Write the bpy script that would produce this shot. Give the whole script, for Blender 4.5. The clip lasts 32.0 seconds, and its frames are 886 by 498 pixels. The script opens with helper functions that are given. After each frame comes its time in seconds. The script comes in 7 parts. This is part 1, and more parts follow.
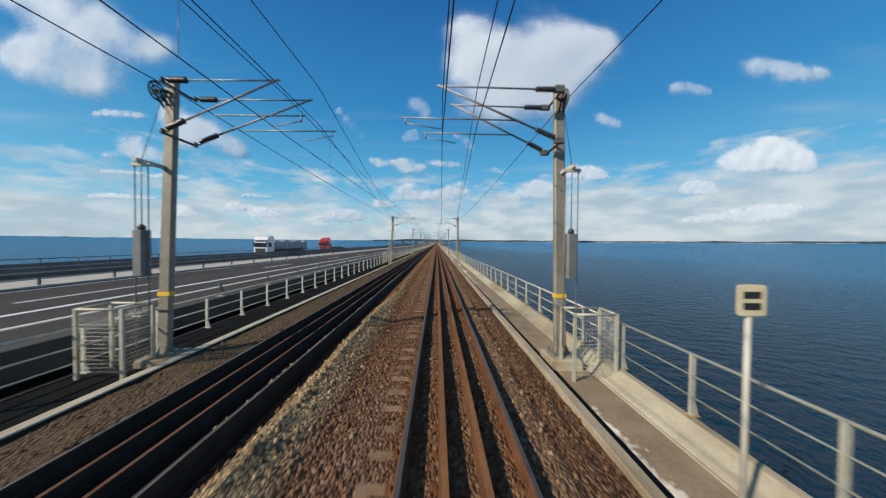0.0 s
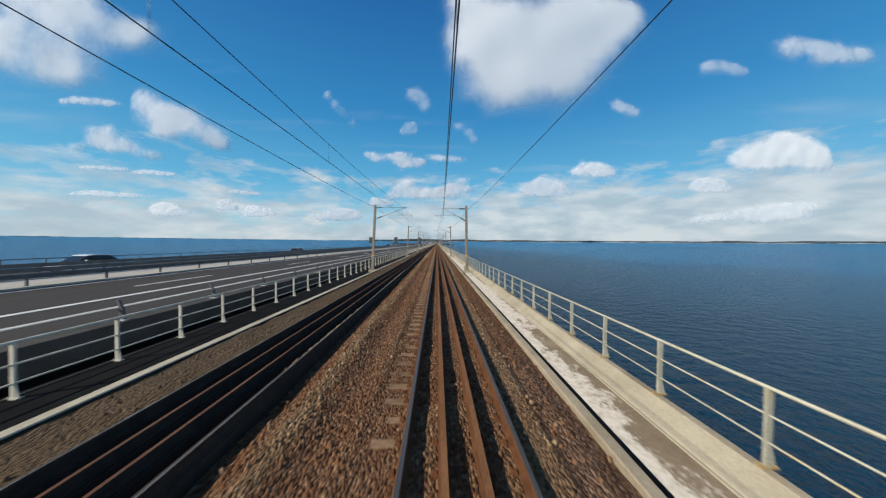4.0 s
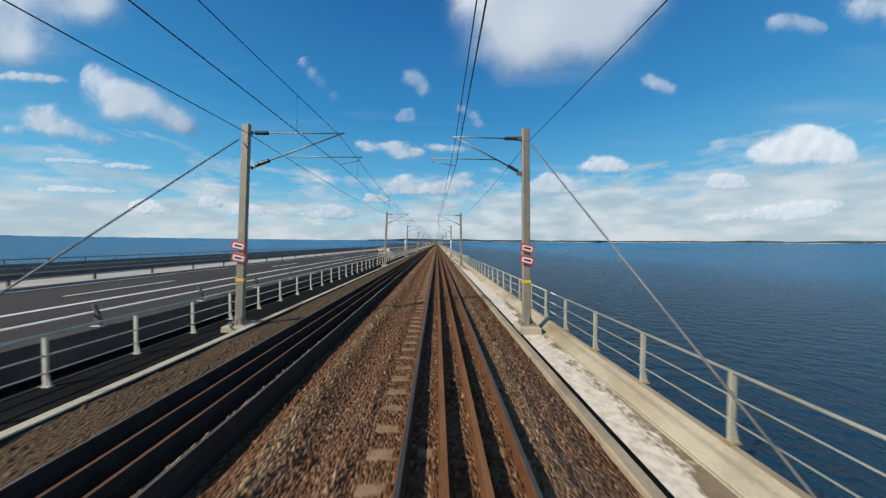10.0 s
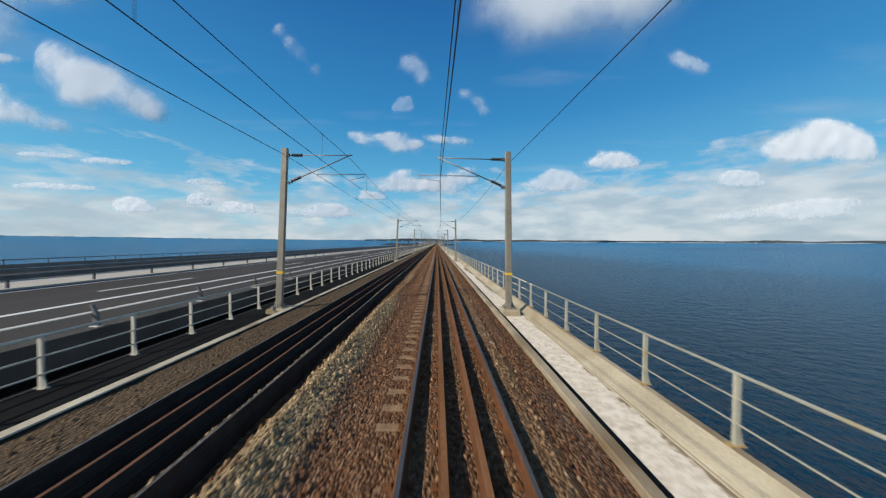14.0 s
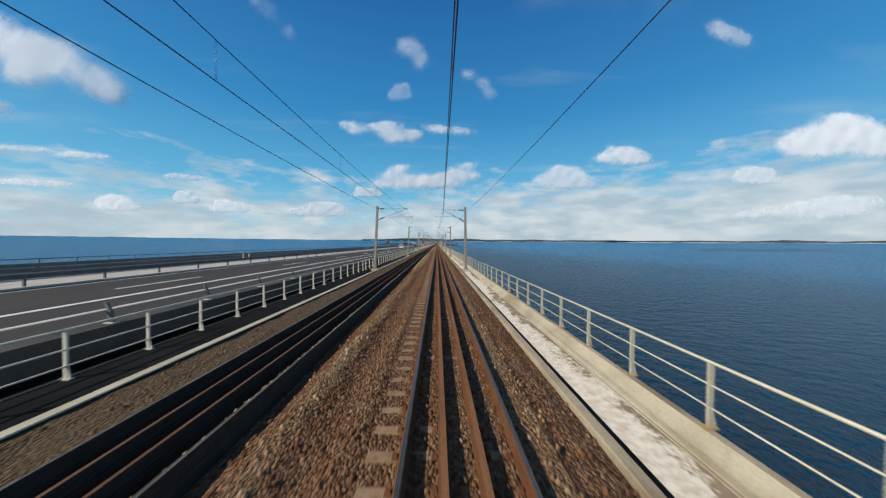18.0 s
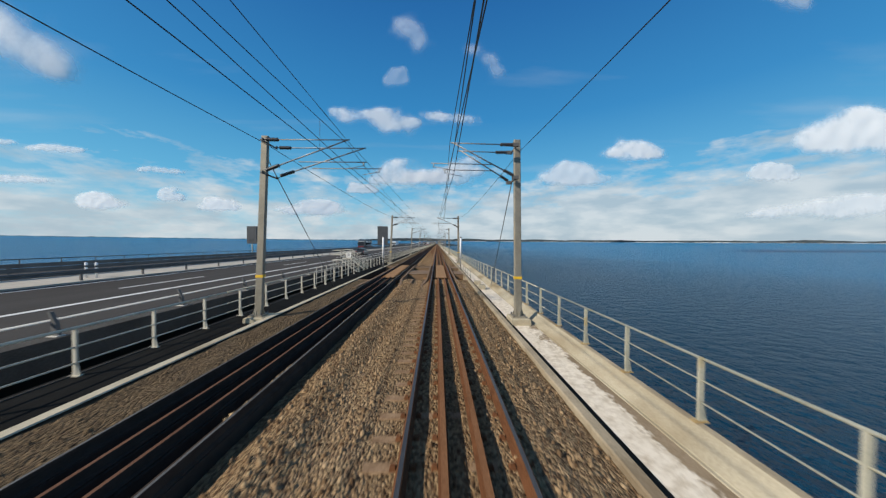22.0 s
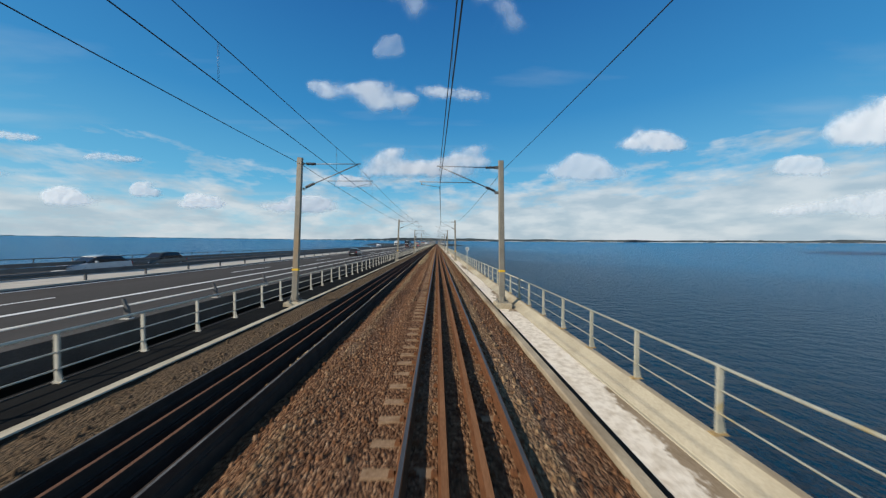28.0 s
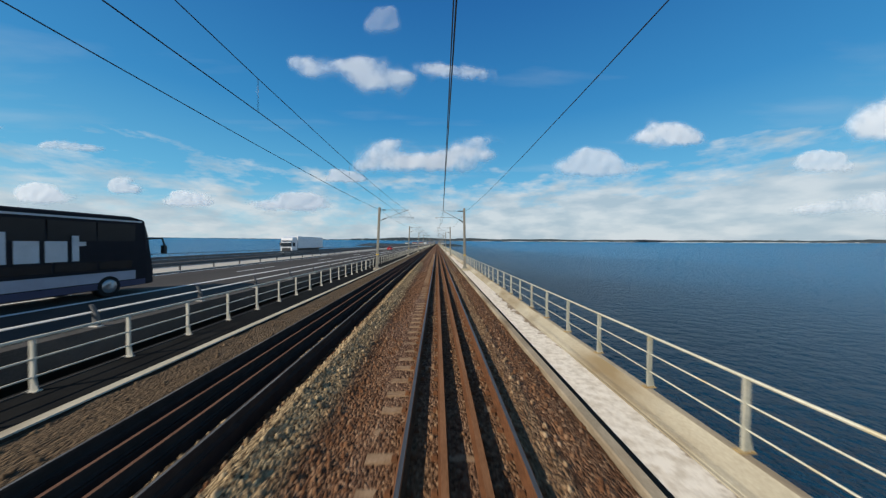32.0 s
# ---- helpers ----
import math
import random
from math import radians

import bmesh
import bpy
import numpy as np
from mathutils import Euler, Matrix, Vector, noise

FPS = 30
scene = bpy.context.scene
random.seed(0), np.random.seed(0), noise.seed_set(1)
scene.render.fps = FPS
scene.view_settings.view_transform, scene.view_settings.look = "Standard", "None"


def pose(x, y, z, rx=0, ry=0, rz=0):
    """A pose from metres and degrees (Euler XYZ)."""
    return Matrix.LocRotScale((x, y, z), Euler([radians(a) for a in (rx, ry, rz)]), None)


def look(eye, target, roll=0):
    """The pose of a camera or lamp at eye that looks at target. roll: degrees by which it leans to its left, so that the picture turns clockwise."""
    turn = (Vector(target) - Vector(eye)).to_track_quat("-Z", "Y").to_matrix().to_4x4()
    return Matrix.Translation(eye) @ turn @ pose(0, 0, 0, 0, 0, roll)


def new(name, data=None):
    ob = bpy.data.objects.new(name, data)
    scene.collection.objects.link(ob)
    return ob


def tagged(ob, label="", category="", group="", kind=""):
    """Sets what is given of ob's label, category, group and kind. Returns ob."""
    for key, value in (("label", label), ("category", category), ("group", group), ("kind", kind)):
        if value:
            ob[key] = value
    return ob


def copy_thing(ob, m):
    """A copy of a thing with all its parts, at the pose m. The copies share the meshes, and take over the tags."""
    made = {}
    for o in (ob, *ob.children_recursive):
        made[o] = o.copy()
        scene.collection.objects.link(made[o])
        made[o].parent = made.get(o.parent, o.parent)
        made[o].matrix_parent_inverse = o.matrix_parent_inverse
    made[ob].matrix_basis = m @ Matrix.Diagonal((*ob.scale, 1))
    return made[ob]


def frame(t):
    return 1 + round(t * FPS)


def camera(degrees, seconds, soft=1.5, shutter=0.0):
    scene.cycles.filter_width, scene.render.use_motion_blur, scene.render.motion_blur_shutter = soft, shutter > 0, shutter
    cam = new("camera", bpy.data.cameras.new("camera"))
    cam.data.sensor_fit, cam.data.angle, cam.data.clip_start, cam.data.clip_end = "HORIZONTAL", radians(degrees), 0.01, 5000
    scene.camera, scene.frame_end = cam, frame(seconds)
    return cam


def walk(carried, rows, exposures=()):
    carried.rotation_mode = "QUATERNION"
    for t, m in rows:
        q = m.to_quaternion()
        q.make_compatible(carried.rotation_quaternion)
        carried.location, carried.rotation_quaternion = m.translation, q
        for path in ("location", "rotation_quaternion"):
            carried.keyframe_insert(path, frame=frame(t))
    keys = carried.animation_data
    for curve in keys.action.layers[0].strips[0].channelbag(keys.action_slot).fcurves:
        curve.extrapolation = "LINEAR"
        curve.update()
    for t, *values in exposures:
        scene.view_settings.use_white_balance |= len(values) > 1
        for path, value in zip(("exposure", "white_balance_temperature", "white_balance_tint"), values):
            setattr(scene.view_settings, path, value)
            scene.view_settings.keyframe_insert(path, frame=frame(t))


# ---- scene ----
# ======================= camera =======================
cam = camera(113.1, 32.0, soft=1.3, shutter=0.04)
EYE = 2.56  # above the rail tops
ALONG = [(0, 0.0), (1, 38.11), (2, 76.23), (3, 114.41), (4.5, 171.7), (6, 229.03), (7, 267.4), (8, 306.03), (9, 344.71), (10, 383.39),
         (11, 422.09), (12, 461.19), (13, 500.3), (14, 539.43), (15.5, 598.2), (17, 656.92), (18, 696.1), (19, 735.31), (20, 774.55),
         (21, 813.95), (22, 853.43), (23, 892.89), (24, 932.22), (25, 971.53), (26.5, 1030.5), (28, 1089.5), (29, 1128.77), (30, 1168.0),
         (31, 1207.2), (32, 1246.39)]
walk(cam, [(t, look((0, y, EYE), (0.0203, y + 1, EYE - 0.0193), 0.5)) for t, y in ALONG], exposures=[(0, 0.0), (32, 0.0)])

# ======================= light =======================
SUN_WAY = Vector((1.34, 0.84, -1.0)).normalized()  # the way that sunlight goes
ELEVATION = math.asin(-SUN_WAY.z)
BEARING = math.atan2(-SUN_WAY.x, -SUN_WAY.y)
world = bpy.data.worlds.new("daylight")
scene.world = world
world.use_nodes = True
wn, wl = world.node_tree.nodes, world.node_tree.links
for n_ in list(wn):
    wn.remove(n_)
w_out, w_bg = wn.new("ShaderNodeOutputWorld"), wn.new("ShaderNodeBackground")
sky = wn.new("ShaderNodeTexSky")
sky.sky_type, sky.sun_disc = "NISHITA", False
sky.sun_elevation, sky.sun_rotation = ELEVATION, BEARING
sky.altitude, sky.air_density, sky.dust_density, sky.ozone_density = 0, 1.0, 0.6, 3.0
AIR = 0.12  # strength of the sky


def wnode(kind, **values):
    n = wn.new("ShaderNode" + kind)
    for key, value in values.items():
        if key == "op":
            n.operation = value
        else:
            n.inputs[int(key[1:])].default_value = value
    return n


def tone_ramp(stops):
    n = wn.new("ShaderNodeValToRGB")
    e = n.color_ramp.elements
    while len(e) < len(stops):
        e.new(0.5)
    for k, (p, c) in zip(e, stops):
        k.position, k.color = p, (*c, 1)
    return n


direction = wnode("TexCoord")
axes = wnode("SeparateXYZ")
wl.new(direction.outputs["Generated"], axes.inputs[0])
# clear air: pale at the horizon, deep blue higher; unseen zenith greyed for fill light
clear = tone_ramp([(0.0, (0.40, 0.58, 0.68)), (0.07, (0.28, 0.585, 0.75)), (0.18, (0.10, 0.44, 0.71)), (0.38, (0.024, 0.255, 0.57)), (0.65, (0.008, 0.13, 0.40)), (0.8, (0.05, 0.13, 0.27)), (1.0, (0.11, 0.14, 0.19))])
wl.new(axes.outputs["Z"], clear.inputs[0])
lift = wnode("VectorMath", op="SCALE")
lift.inputs["Scale"].default_value = 1 / AIR
wl.new(clear.outputs[0], lift.inputs[0])
air = wn.new("ShaderNodeMix")
air.data_type = "RGBA"
air.inputs["Factor"].default_value = 0.85
wl.new(sky.outputs[0], air.inputs["A"])
wl.new(lift.outputs[0], air.inputs["B"])
# far cloud banks: a sheet of cloud seen in perspective, dense towards the horizon
up = wnode("Math", op="ADD", i1=0.045)
wl.new(axes.outputs["Z"], up.inputs[0])
flat = wnode("CombineXYZ")
for k, axis in enumerate("XY"):
    div = wnode("Math", op="DIVIDE")
    wl.new(axes.outputs[axis], div.inputs[0])
    wl.new(up.outputs[0], div.inputs[1])
    wl.new(div.outputs[0], flat.inputs[k])
puffs = wnode("TexNoise")
puffs.inputs["Scale"].default_value, puffs.inputs["Detail"].default_value, puffs.inputs["Roughness"].default_value = 1.0, 9, 0.6
heap = wnode("Mapping", i3=(7.0, 7.0, 22.0))
wl.new(direction.outputs["Generated"], heap.inputs[0])
wl.new(heap.outputs[0], puffs.inputs["Vector"])
# how much of the sky the banks cover at each height
cover = tone_ramp([(0.0, (0.5,) * 3), (0.03, (0.52,) * 3), (0.08, (0.5,) * 3), (0.14, (0.41,) * 3), (0.22, (0.27,) * 3), (0.34, (0.0,) * 3)])
wl.new(axes.outputs["Z"], cover.inputs[0])
east = wnode("MapRange", i1=-0.25, i2=0.7, i3=0.0, i4=0.2)
wl.new(axes.outputs["X"], east.inputs[0])
low = wnode("MapRange", i1=0.1, i2=0.32, i3=1.0, i4=0.0)
wl.new(axes.outputs["Z"], low.inputs[0])
bank = wnode("Math", op="MULTIPLY")
wl.new(east.outputs[0], bank.inputs[0])
wl.new(low.outputs[0], bank.inputs[1])
sum1, sum2 = wnode("Math", op="ADD"), wnode("Math", op="ADD")
wl.new(puffs.outputs["Fac"], sum1.inputs[0])
wl.new(cover.outputs[0], sum1.inputs[1])
wl.new(sum1.outputs[0], sum2.inputs[0])
wl.new(bank.outputs[0], sum2.inputs[1])
thick = wnode("MapRange", i1=0.82, i2=1.04, i3=0.0, i4=0.82)
wl.new(sum2.outputs[0], thick.inputs[0])
# wisps of high cloud
wisp_map = wnode("Mapping", i3=(0.5, 1.6, 1))
wl.new(flat.outputs[0], wisp_map.inputs[0])
wisp = wnode("TexNoise")
wisp.inputs["Scale"].default_value, wisp.inputs["Detail"].default_value = 1.1, 7
wl.new(wisp_map.outputs[0], wisp.inputs["Vector"])
veil = wnode("MapRange", i1=0.55, i2=0.85, i3=0.0, i4=0.3)
wl.new(wisp.outputs["Fac"], veil.inputs[0])
whole = wnode("Math", op="MAXIMUM")
wl.new(thick.outputs[0], whole.inputs[0])
wl.new(veil.outputs[0], whole.inputs[1])
shade = wnode("TexNoise")
shade.inputs["Scale"].default_value, shade.inputs["Detail"].default_value = 1.3, 6
wl.new(heap.outputs[0], shade.inputs["Vector"])
body = tone_ramp([(0.38, (0.44, 0.53, 0.60)), (0.62, (0.68, 0.72, 0.745))])
wl.new(shade.outputs["Fac"], body.inputs[0])
lift2 = wnode("VectorMath", op="SCALE")
lift2.inputs["Scale"].default_value = 1 / AIR
wl.new(body.outputs[0], lift2.inputs[0])
clouded = wn.new("ShaderNodeMix")
clouded.data_type = "RGBA"
wl.new(whole.outputs[0], clouded.inputs["Factor"])
wl.new(air.outputs["Result"], clouded.inputs["A"])
wl.new(lift2.outputs[0], clouded.inputs["B"])
wl.new(clouded.outputs["Result"], w_bg.inputs[0])
w_bg.inputs[1].default_value = AIR
wl.new(w_bg.outputs[0], w_out.inputs[0])

sun_data = bpy.data.lights.new("sun", "SUN")
sun_data.energy, sun_data.angle, sun_data.color = 4.9, radians(0.53), (1.0, 0.89, 0.74)
sun = new("sun", sun_data)
sun.rotation_euler = SUN_WAY.to_track_quat("-Z", "Y").to_euler()
sun.location = (-30, 0, 60)

# ======================= materials =======================
def nodes_of(name):
    m = bpy.data.materials.new(name)
    m.use_nodes = True
    return m, m.node_tree.nodes, m.node_tree.links, m.node_tree.nodes["Principled BSDF"]


def surface(name, dark, light, scale=3.0, fine=40.0, rough=0.8, metal=0.0, bump=0.3, stretch=(1, 1, 1), stain=None, vary=0.0, depth=0.01):
    """Two tones mixed by coarse and fine noise in metres, with relief; stain: a third tone in patches of its own shape."""
    m, nd, ln, bsdf = nodes_of(name)
    geo = nd.new("ShaderNodeNewGeometry")
    mp = nd.new("ShaderNodeMapping")
    mp.inputs["Scale"].default_value = stretch
    ln.new(geo.outputs["Position"], mp.inputs[0])
    big, small = nd.new("ShaderNodeTexNoise"), nd.new("ShaderNodeTexNoise")
    big.inputs["Scale"].default_value, big.inputs["Detail"].default_value = scale, 4
    small.inputs["Scale"].default_value, small.inputs["Detail"].default_value = fine, 3
    ln.new(mp.outputs[0], big.inputs["Vector"])
    ln.new(mp.outputs[0], small.inputs["Vector"])
    add = nd.new("ShaderNodeMath")
    add.operation = "ADD"
    ln.new(big.outputs["Fac"], add.inputs[0])
    ln.new(small.outputs["Fac"], add.inputs[1])
    ramp = nd.new("ShaderNodeValToRGB")
    ramp.color_ramp.elements[0].position, ramp.color_ramp.elements[1].position = 0.36, 0.64
    ramp.color_ramp.elements[0].color, ramp.color_ramp.elements[1].color = (*dark, 1), (*light, 1)
    half = nd.new("ShaderNodeMath")
    half.operation, half.inputs[1].default_value = "MULTIPLY", 0.5
    ln.new(add.outputs[0], half.inputs[0])
    ln.new(half.outputs[0], ramp.inputs[0])
    colour = ramp.outputs[0]
    if stain:
        tone, size, lo, hi, st = stain
        sm = nd.new("ShaderNodeMapping")
        sm.inputs["Scale"].default_value = st
        ln.new(geo.outputs["Position"], sm.inputs[0])
        sn = nd.new("ShaderNodeTexNoise")
        sn.inputs["Scale"].default_value, sn.inputs["Detail"].default_value = size, 5
        ln.new(sm.outputs[0], sn.inputs["Vector"])
        sr = nd.new("ShaderNodeMapRange")
        sr.inputs["From Min"].default_value, sr.inputs["From Max"].default_value = lo, hi
        ln.new(sn.outputs["Fac"], sr.inputs[0])
        mx = nd.new("ShaderNodeMix")
        mx.data_type = "RGBA"
        ln.new(sr.outputs[0], mx.inputs["Factor"])
        ln.new(colour, mx.inputs["A"])
        mx.inputs["B"].default_value = (*tone, 1)
        colour = mx.outputs["Result"]
    if vary:
        oi = nd.new("ShaderNodeObjectInfo")
        hs = nd.new("ShaderNodeHueSaturation")
        mr = nd.new("ShaderNodeMapRange")
        mr.inputs["To Min"].default_value, mr.inputs["To Max"].default_value = 1 - vary, 1 + vary
        ln.new(oi.outputs["Random"], mr.inputs[0])
        ln.new(mr.outputs[0], hs.inputs["Value"])
        ln.new(colour, hs.inputs["Color"])
        colour = hs.outputs[0]
    ln.new(colour, bsdf.inputs["Base Color"])
    bsdf.inputs["Roughness"].default_value, bsdf.inputs["Metallic"].default_value = rough, metal
    if rough > 0.65:
        bsdf.inputs["Specular IOR Level"].default_value = 0.12   # dusty, weathered surfaces
    if bump:
        bp = nd.new("ShaderNodeBump")
        bp.inputs["Strength"].default_value, bp.inputs["Distance"].default_value = bump, depth
        ln.new(add.outputs[0], bp.inputs["Height"])
        ln.new(bp.outputs[0], bsdf.inputs["Normal"])
    return m


def plain(name, colour, rough=0.5, metal=0.0):
    return surface(name, tuple(c * 0.85 for c in colour), tuple(min(1, c * 1.1) for c in colour), 2.0, 60.0, rough, metal, 0.1)


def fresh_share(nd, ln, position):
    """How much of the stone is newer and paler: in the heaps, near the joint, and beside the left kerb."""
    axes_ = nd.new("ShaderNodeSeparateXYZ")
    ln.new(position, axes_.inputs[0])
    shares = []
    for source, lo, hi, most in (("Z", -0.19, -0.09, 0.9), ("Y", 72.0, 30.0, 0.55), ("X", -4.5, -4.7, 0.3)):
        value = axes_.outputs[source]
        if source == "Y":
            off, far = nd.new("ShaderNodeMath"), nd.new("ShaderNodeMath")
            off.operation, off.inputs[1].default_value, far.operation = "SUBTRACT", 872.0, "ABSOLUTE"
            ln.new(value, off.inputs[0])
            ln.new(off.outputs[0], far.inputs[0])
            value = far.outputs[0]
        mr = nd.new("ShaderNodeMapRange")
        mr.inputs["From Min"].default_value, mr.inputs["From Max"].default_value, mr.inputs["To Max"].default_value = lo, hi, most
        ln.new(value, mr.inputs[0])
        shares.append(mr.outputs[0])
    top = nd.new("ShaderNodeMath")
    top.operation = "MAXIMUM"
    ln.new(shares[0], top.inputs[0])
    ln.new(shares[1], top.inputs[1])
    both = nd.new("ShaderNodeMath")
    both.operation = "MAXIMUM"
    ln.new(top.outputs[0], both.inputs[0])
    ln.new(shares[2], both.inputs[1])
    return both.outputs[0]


def ballast_material():
    """Crushed stone: cells the size of stones, each with its own tone, rusty brown with grey and pale ones."""
    m, nd, ln, bsdf = nodes_of("ballast_stone")
    geo = nd.new("ShaderNodeNewGeometry")
    cells = nd.new("ShaderNodeTexVoronoi")
    cells.inputs["Scale"].default_value = 24.0
    ln.new(geo.outputs["Position"], cells.inputs["Vector"])
    ramp = nd.new("ShaderNodeValToRGB")
    e = ramp.color_ramp.elements
    e[0].position, e[0].color = 0.0, (0.06, 0.029, 0.015, 1)
    e[1].position, e[1].color = 1.0, (0.29, 0.18, 0.105, 1)
    for p_, c_ in ((0.3, (0.115, 0.056, 0.029)), (0.6, (0.165, 0.086, 0.046)), (0.85, (0.215, 0.122, 0.068))):
        k = e.new(p_)
        k.color = (*c_, 1)
    split = nd.new("ShaderNodeSeparateColor")
    ln.new(cells.outputs["Color"], split.inputs[0])
    ln.new(split.outputs[0], ramp.inputs[0])
    patch = nd.new("ShaderNodeTexNoise")
    patch.inputs["Scale"].default_value, patch.inputs["Detail"].default_value = 0.5, 3
    mp = nd.new("ShaderNodeMapping")
    mp.inputs["Scale"].default_value = (1.6, 0.3, 1)
    ln.new(geo.outputs["Position"], mp.inputs[0])
    ln.new(mp.outputs[0], patch.inputs["Vector"])
    grey = nd.new("ShaderNodeMix")
    grey.data_type = "RGBA"
    grey.blend_type = "MIX"
    pr = nd.new("ShaderNodeMapRange")
    pr.inputs["From Min"].default_value, pr.inputs["From Max"].default_value, pr.inputs["To Max"].default_value = 0.5, 0.8, 0.45
    ln.new(patch.outputs["Fac"], pr.inputs[0])
    ln.new(pr.outputs[0], grey.inputs["Factor"])
    ln.new(ramp.outputs[0], grey.inputs["A"])
    bw = nd.new("ShaderNodeHueSaturation")
    bw.inputs["Saturation"].default_value, bw.inputs["Value"].default_value = 0.5, 1.25
    ln.new(ramp.outputs[0], bw.inputs["Color"])
    ln.new(bw.outputs[0], grey.inputs["B"])
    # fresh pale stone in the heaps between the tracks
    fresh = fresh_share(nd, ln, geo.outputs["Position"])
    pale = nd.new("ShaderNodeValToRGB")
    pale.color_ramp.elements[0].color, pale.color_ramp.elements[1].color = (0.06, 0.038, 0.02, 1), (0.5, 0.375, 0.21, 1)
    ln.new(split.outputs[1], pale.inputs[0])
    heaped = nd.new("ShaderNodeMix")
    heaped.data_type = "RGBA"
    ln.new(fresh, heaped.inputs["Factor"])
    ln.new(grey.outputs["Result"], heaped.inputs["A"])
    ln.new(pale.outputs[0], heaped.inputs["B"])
    # a darker brown tone on the shoulder beside the left kerb
    left_edge_axes, left_edge = nd.new("ShaderNodeSeparateXYZ"), nd.new("ShaderNodeMapRange")
    ln.new(geo.outputs["Position"], left_edge_axes.inputs[0])
    left_edge.inputs["From Min"].default_value, left_edge.inputs["From Max"].default_value, left_edge.inputs["To Max"].default_value = 3.5, 3.7, 0.65
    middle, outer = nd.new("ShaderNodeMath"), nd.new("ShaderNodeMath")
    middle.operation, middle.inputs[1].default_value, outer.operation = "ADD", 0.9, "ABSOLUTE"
    ln.new(left_edge_axes.outputs["X"], middle.inputs[0])
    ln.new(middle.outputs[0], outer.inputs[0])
    ln.new(outer.outputs[0], left_edge.inputs[0])
    left_edge_mix = nd.new("ShaderNodeMix")
    left_edge_mix.data_type = "RGBA"
    left_edge_mix.inputs["B"].default_value = (0.072, 0.056, 0.037, 1)
    ln.new(left_edge.outputs[0], left_edge_mix.inputs["Factor"])
    ln.new(heaped.outputs["Result"], left_edge_mix.inputs["A"])
    ln.new(left_edge_mix.outputs["Result"], bsdf.inputs["Base Color"])
    bsdf.inputs["Roughness"].default_value, bsdf.inputs["Specular IOR Level"].default_value = 0.95, 0.1
    bp = nd.new("ShaderNodeBump")
    bp.inputs["Strength"].default_value, bp.inputs["Distance"].default_value, bp.invert = 1.0, 0.05, True
    ln.new(cells.outputs["Distance"], bp.inputs["Height"])
    ln.new(bp.outputs[0], bsdf.inputs["Normal"])
    return m


def water_material():
    m, nd, ln, bsdf = nodes_of("sea_water")
    geo = nd.new("ShaderNodeNewGeometry")
    heights = []
    for scale, stretch in ((1.5, (1, 0.5, 1)), (0.4, (0.7, 1.0, 1))):
        mp = nd.new("ShaderNodeMapping")
        mp.inputs["Scale"].default_value, mp.inputs["Rotation"].default_value = stretch, (0, 0, 0.5)
        ln.new(geo.outputs["Position"], mp.inputs[0])
        nz = nd.new("ShaderNodeTexNoise")
        nz.inputs["Scale"].default_value, nz.inputs["Detail"].default_value = scale, 4
        ln.new(mp.outputs[0], nz.inputs["Vector"])
        heights.append(nz)
    add = nd.new("ShaderNodeMath")
    add.operation = "MULTIPLY_ADD"
    add.inputs[1].default_value = 2.0
    ln.new(heights[1].outputs["Fac"], add.inputs[0])
    ln.new(heights[0].outputs["Fac"], add.inputs[2])
    bp = nd.new("ShaderNodeBump")
    bp.inputs["Strength"].default_value, bp.inputs["Distance"].default_value = 1.0, 4.2
    ln.new(add.outputs[0], bp.inputs["Height"])
    ln.new(bp.outputs[0], bsdf.inputs["Normal"])
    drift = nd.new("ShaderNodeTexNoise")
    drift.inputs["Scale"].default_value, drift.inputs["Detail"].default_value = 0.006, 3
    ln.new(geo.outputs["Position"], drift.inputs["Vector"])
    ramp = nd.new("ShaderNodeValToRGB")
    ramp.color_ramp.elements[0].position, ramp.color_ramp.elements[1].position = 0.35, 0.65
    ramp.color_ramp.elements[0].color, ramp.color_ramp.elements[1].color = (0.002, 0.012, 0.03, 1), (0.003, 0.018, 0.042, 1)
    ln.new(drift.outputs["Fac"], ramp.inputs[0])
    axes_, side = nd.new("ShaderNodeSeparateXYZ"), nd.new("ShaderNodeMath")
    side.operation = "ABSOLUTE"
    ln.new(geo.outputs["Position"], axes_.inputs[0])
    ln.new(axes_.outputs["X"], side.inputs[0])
    # far water's sky reflection, painted into base colour by distance from the bridge
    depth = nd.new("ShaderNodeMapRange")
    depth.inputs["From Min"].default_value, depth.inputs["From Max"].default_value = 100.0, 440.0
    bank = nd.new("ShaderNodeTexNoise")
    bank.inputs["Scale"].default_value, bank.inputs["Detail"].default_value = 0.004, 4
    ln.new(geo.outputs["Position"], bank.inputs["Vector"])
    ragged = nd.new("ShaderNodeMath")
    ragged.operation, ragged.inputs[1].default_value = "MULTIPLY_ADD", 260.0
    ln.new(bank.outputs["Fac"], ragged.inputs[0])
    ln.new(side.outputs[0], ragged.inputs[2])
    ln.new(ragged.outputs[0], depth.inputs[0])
    sky_tint = nd.new("ShaderNodeMix")
    sky_tint.data_type = "RGBA"
    sky_tint.inputs["B"].default_value = (0.009, 0.185, 0.4, 1)   # blue standing in for sky reflected far out
    ln.new(depth.outputs[0], sky_tint.inputs["Factor"])
    ln.new(ramp.outputs[0], sky_tint.inputs["A"])
    ln.new(sky_tint.outputs["Result"], bsdf.inputs["Base Color"])
    bsdf.inputs["Roughness"].default_value, bsdf.inputs["IOR"].default_value = 0.28, 1.33
    bsdf.inputs["Specular IOR Level"].default_value = 0.21
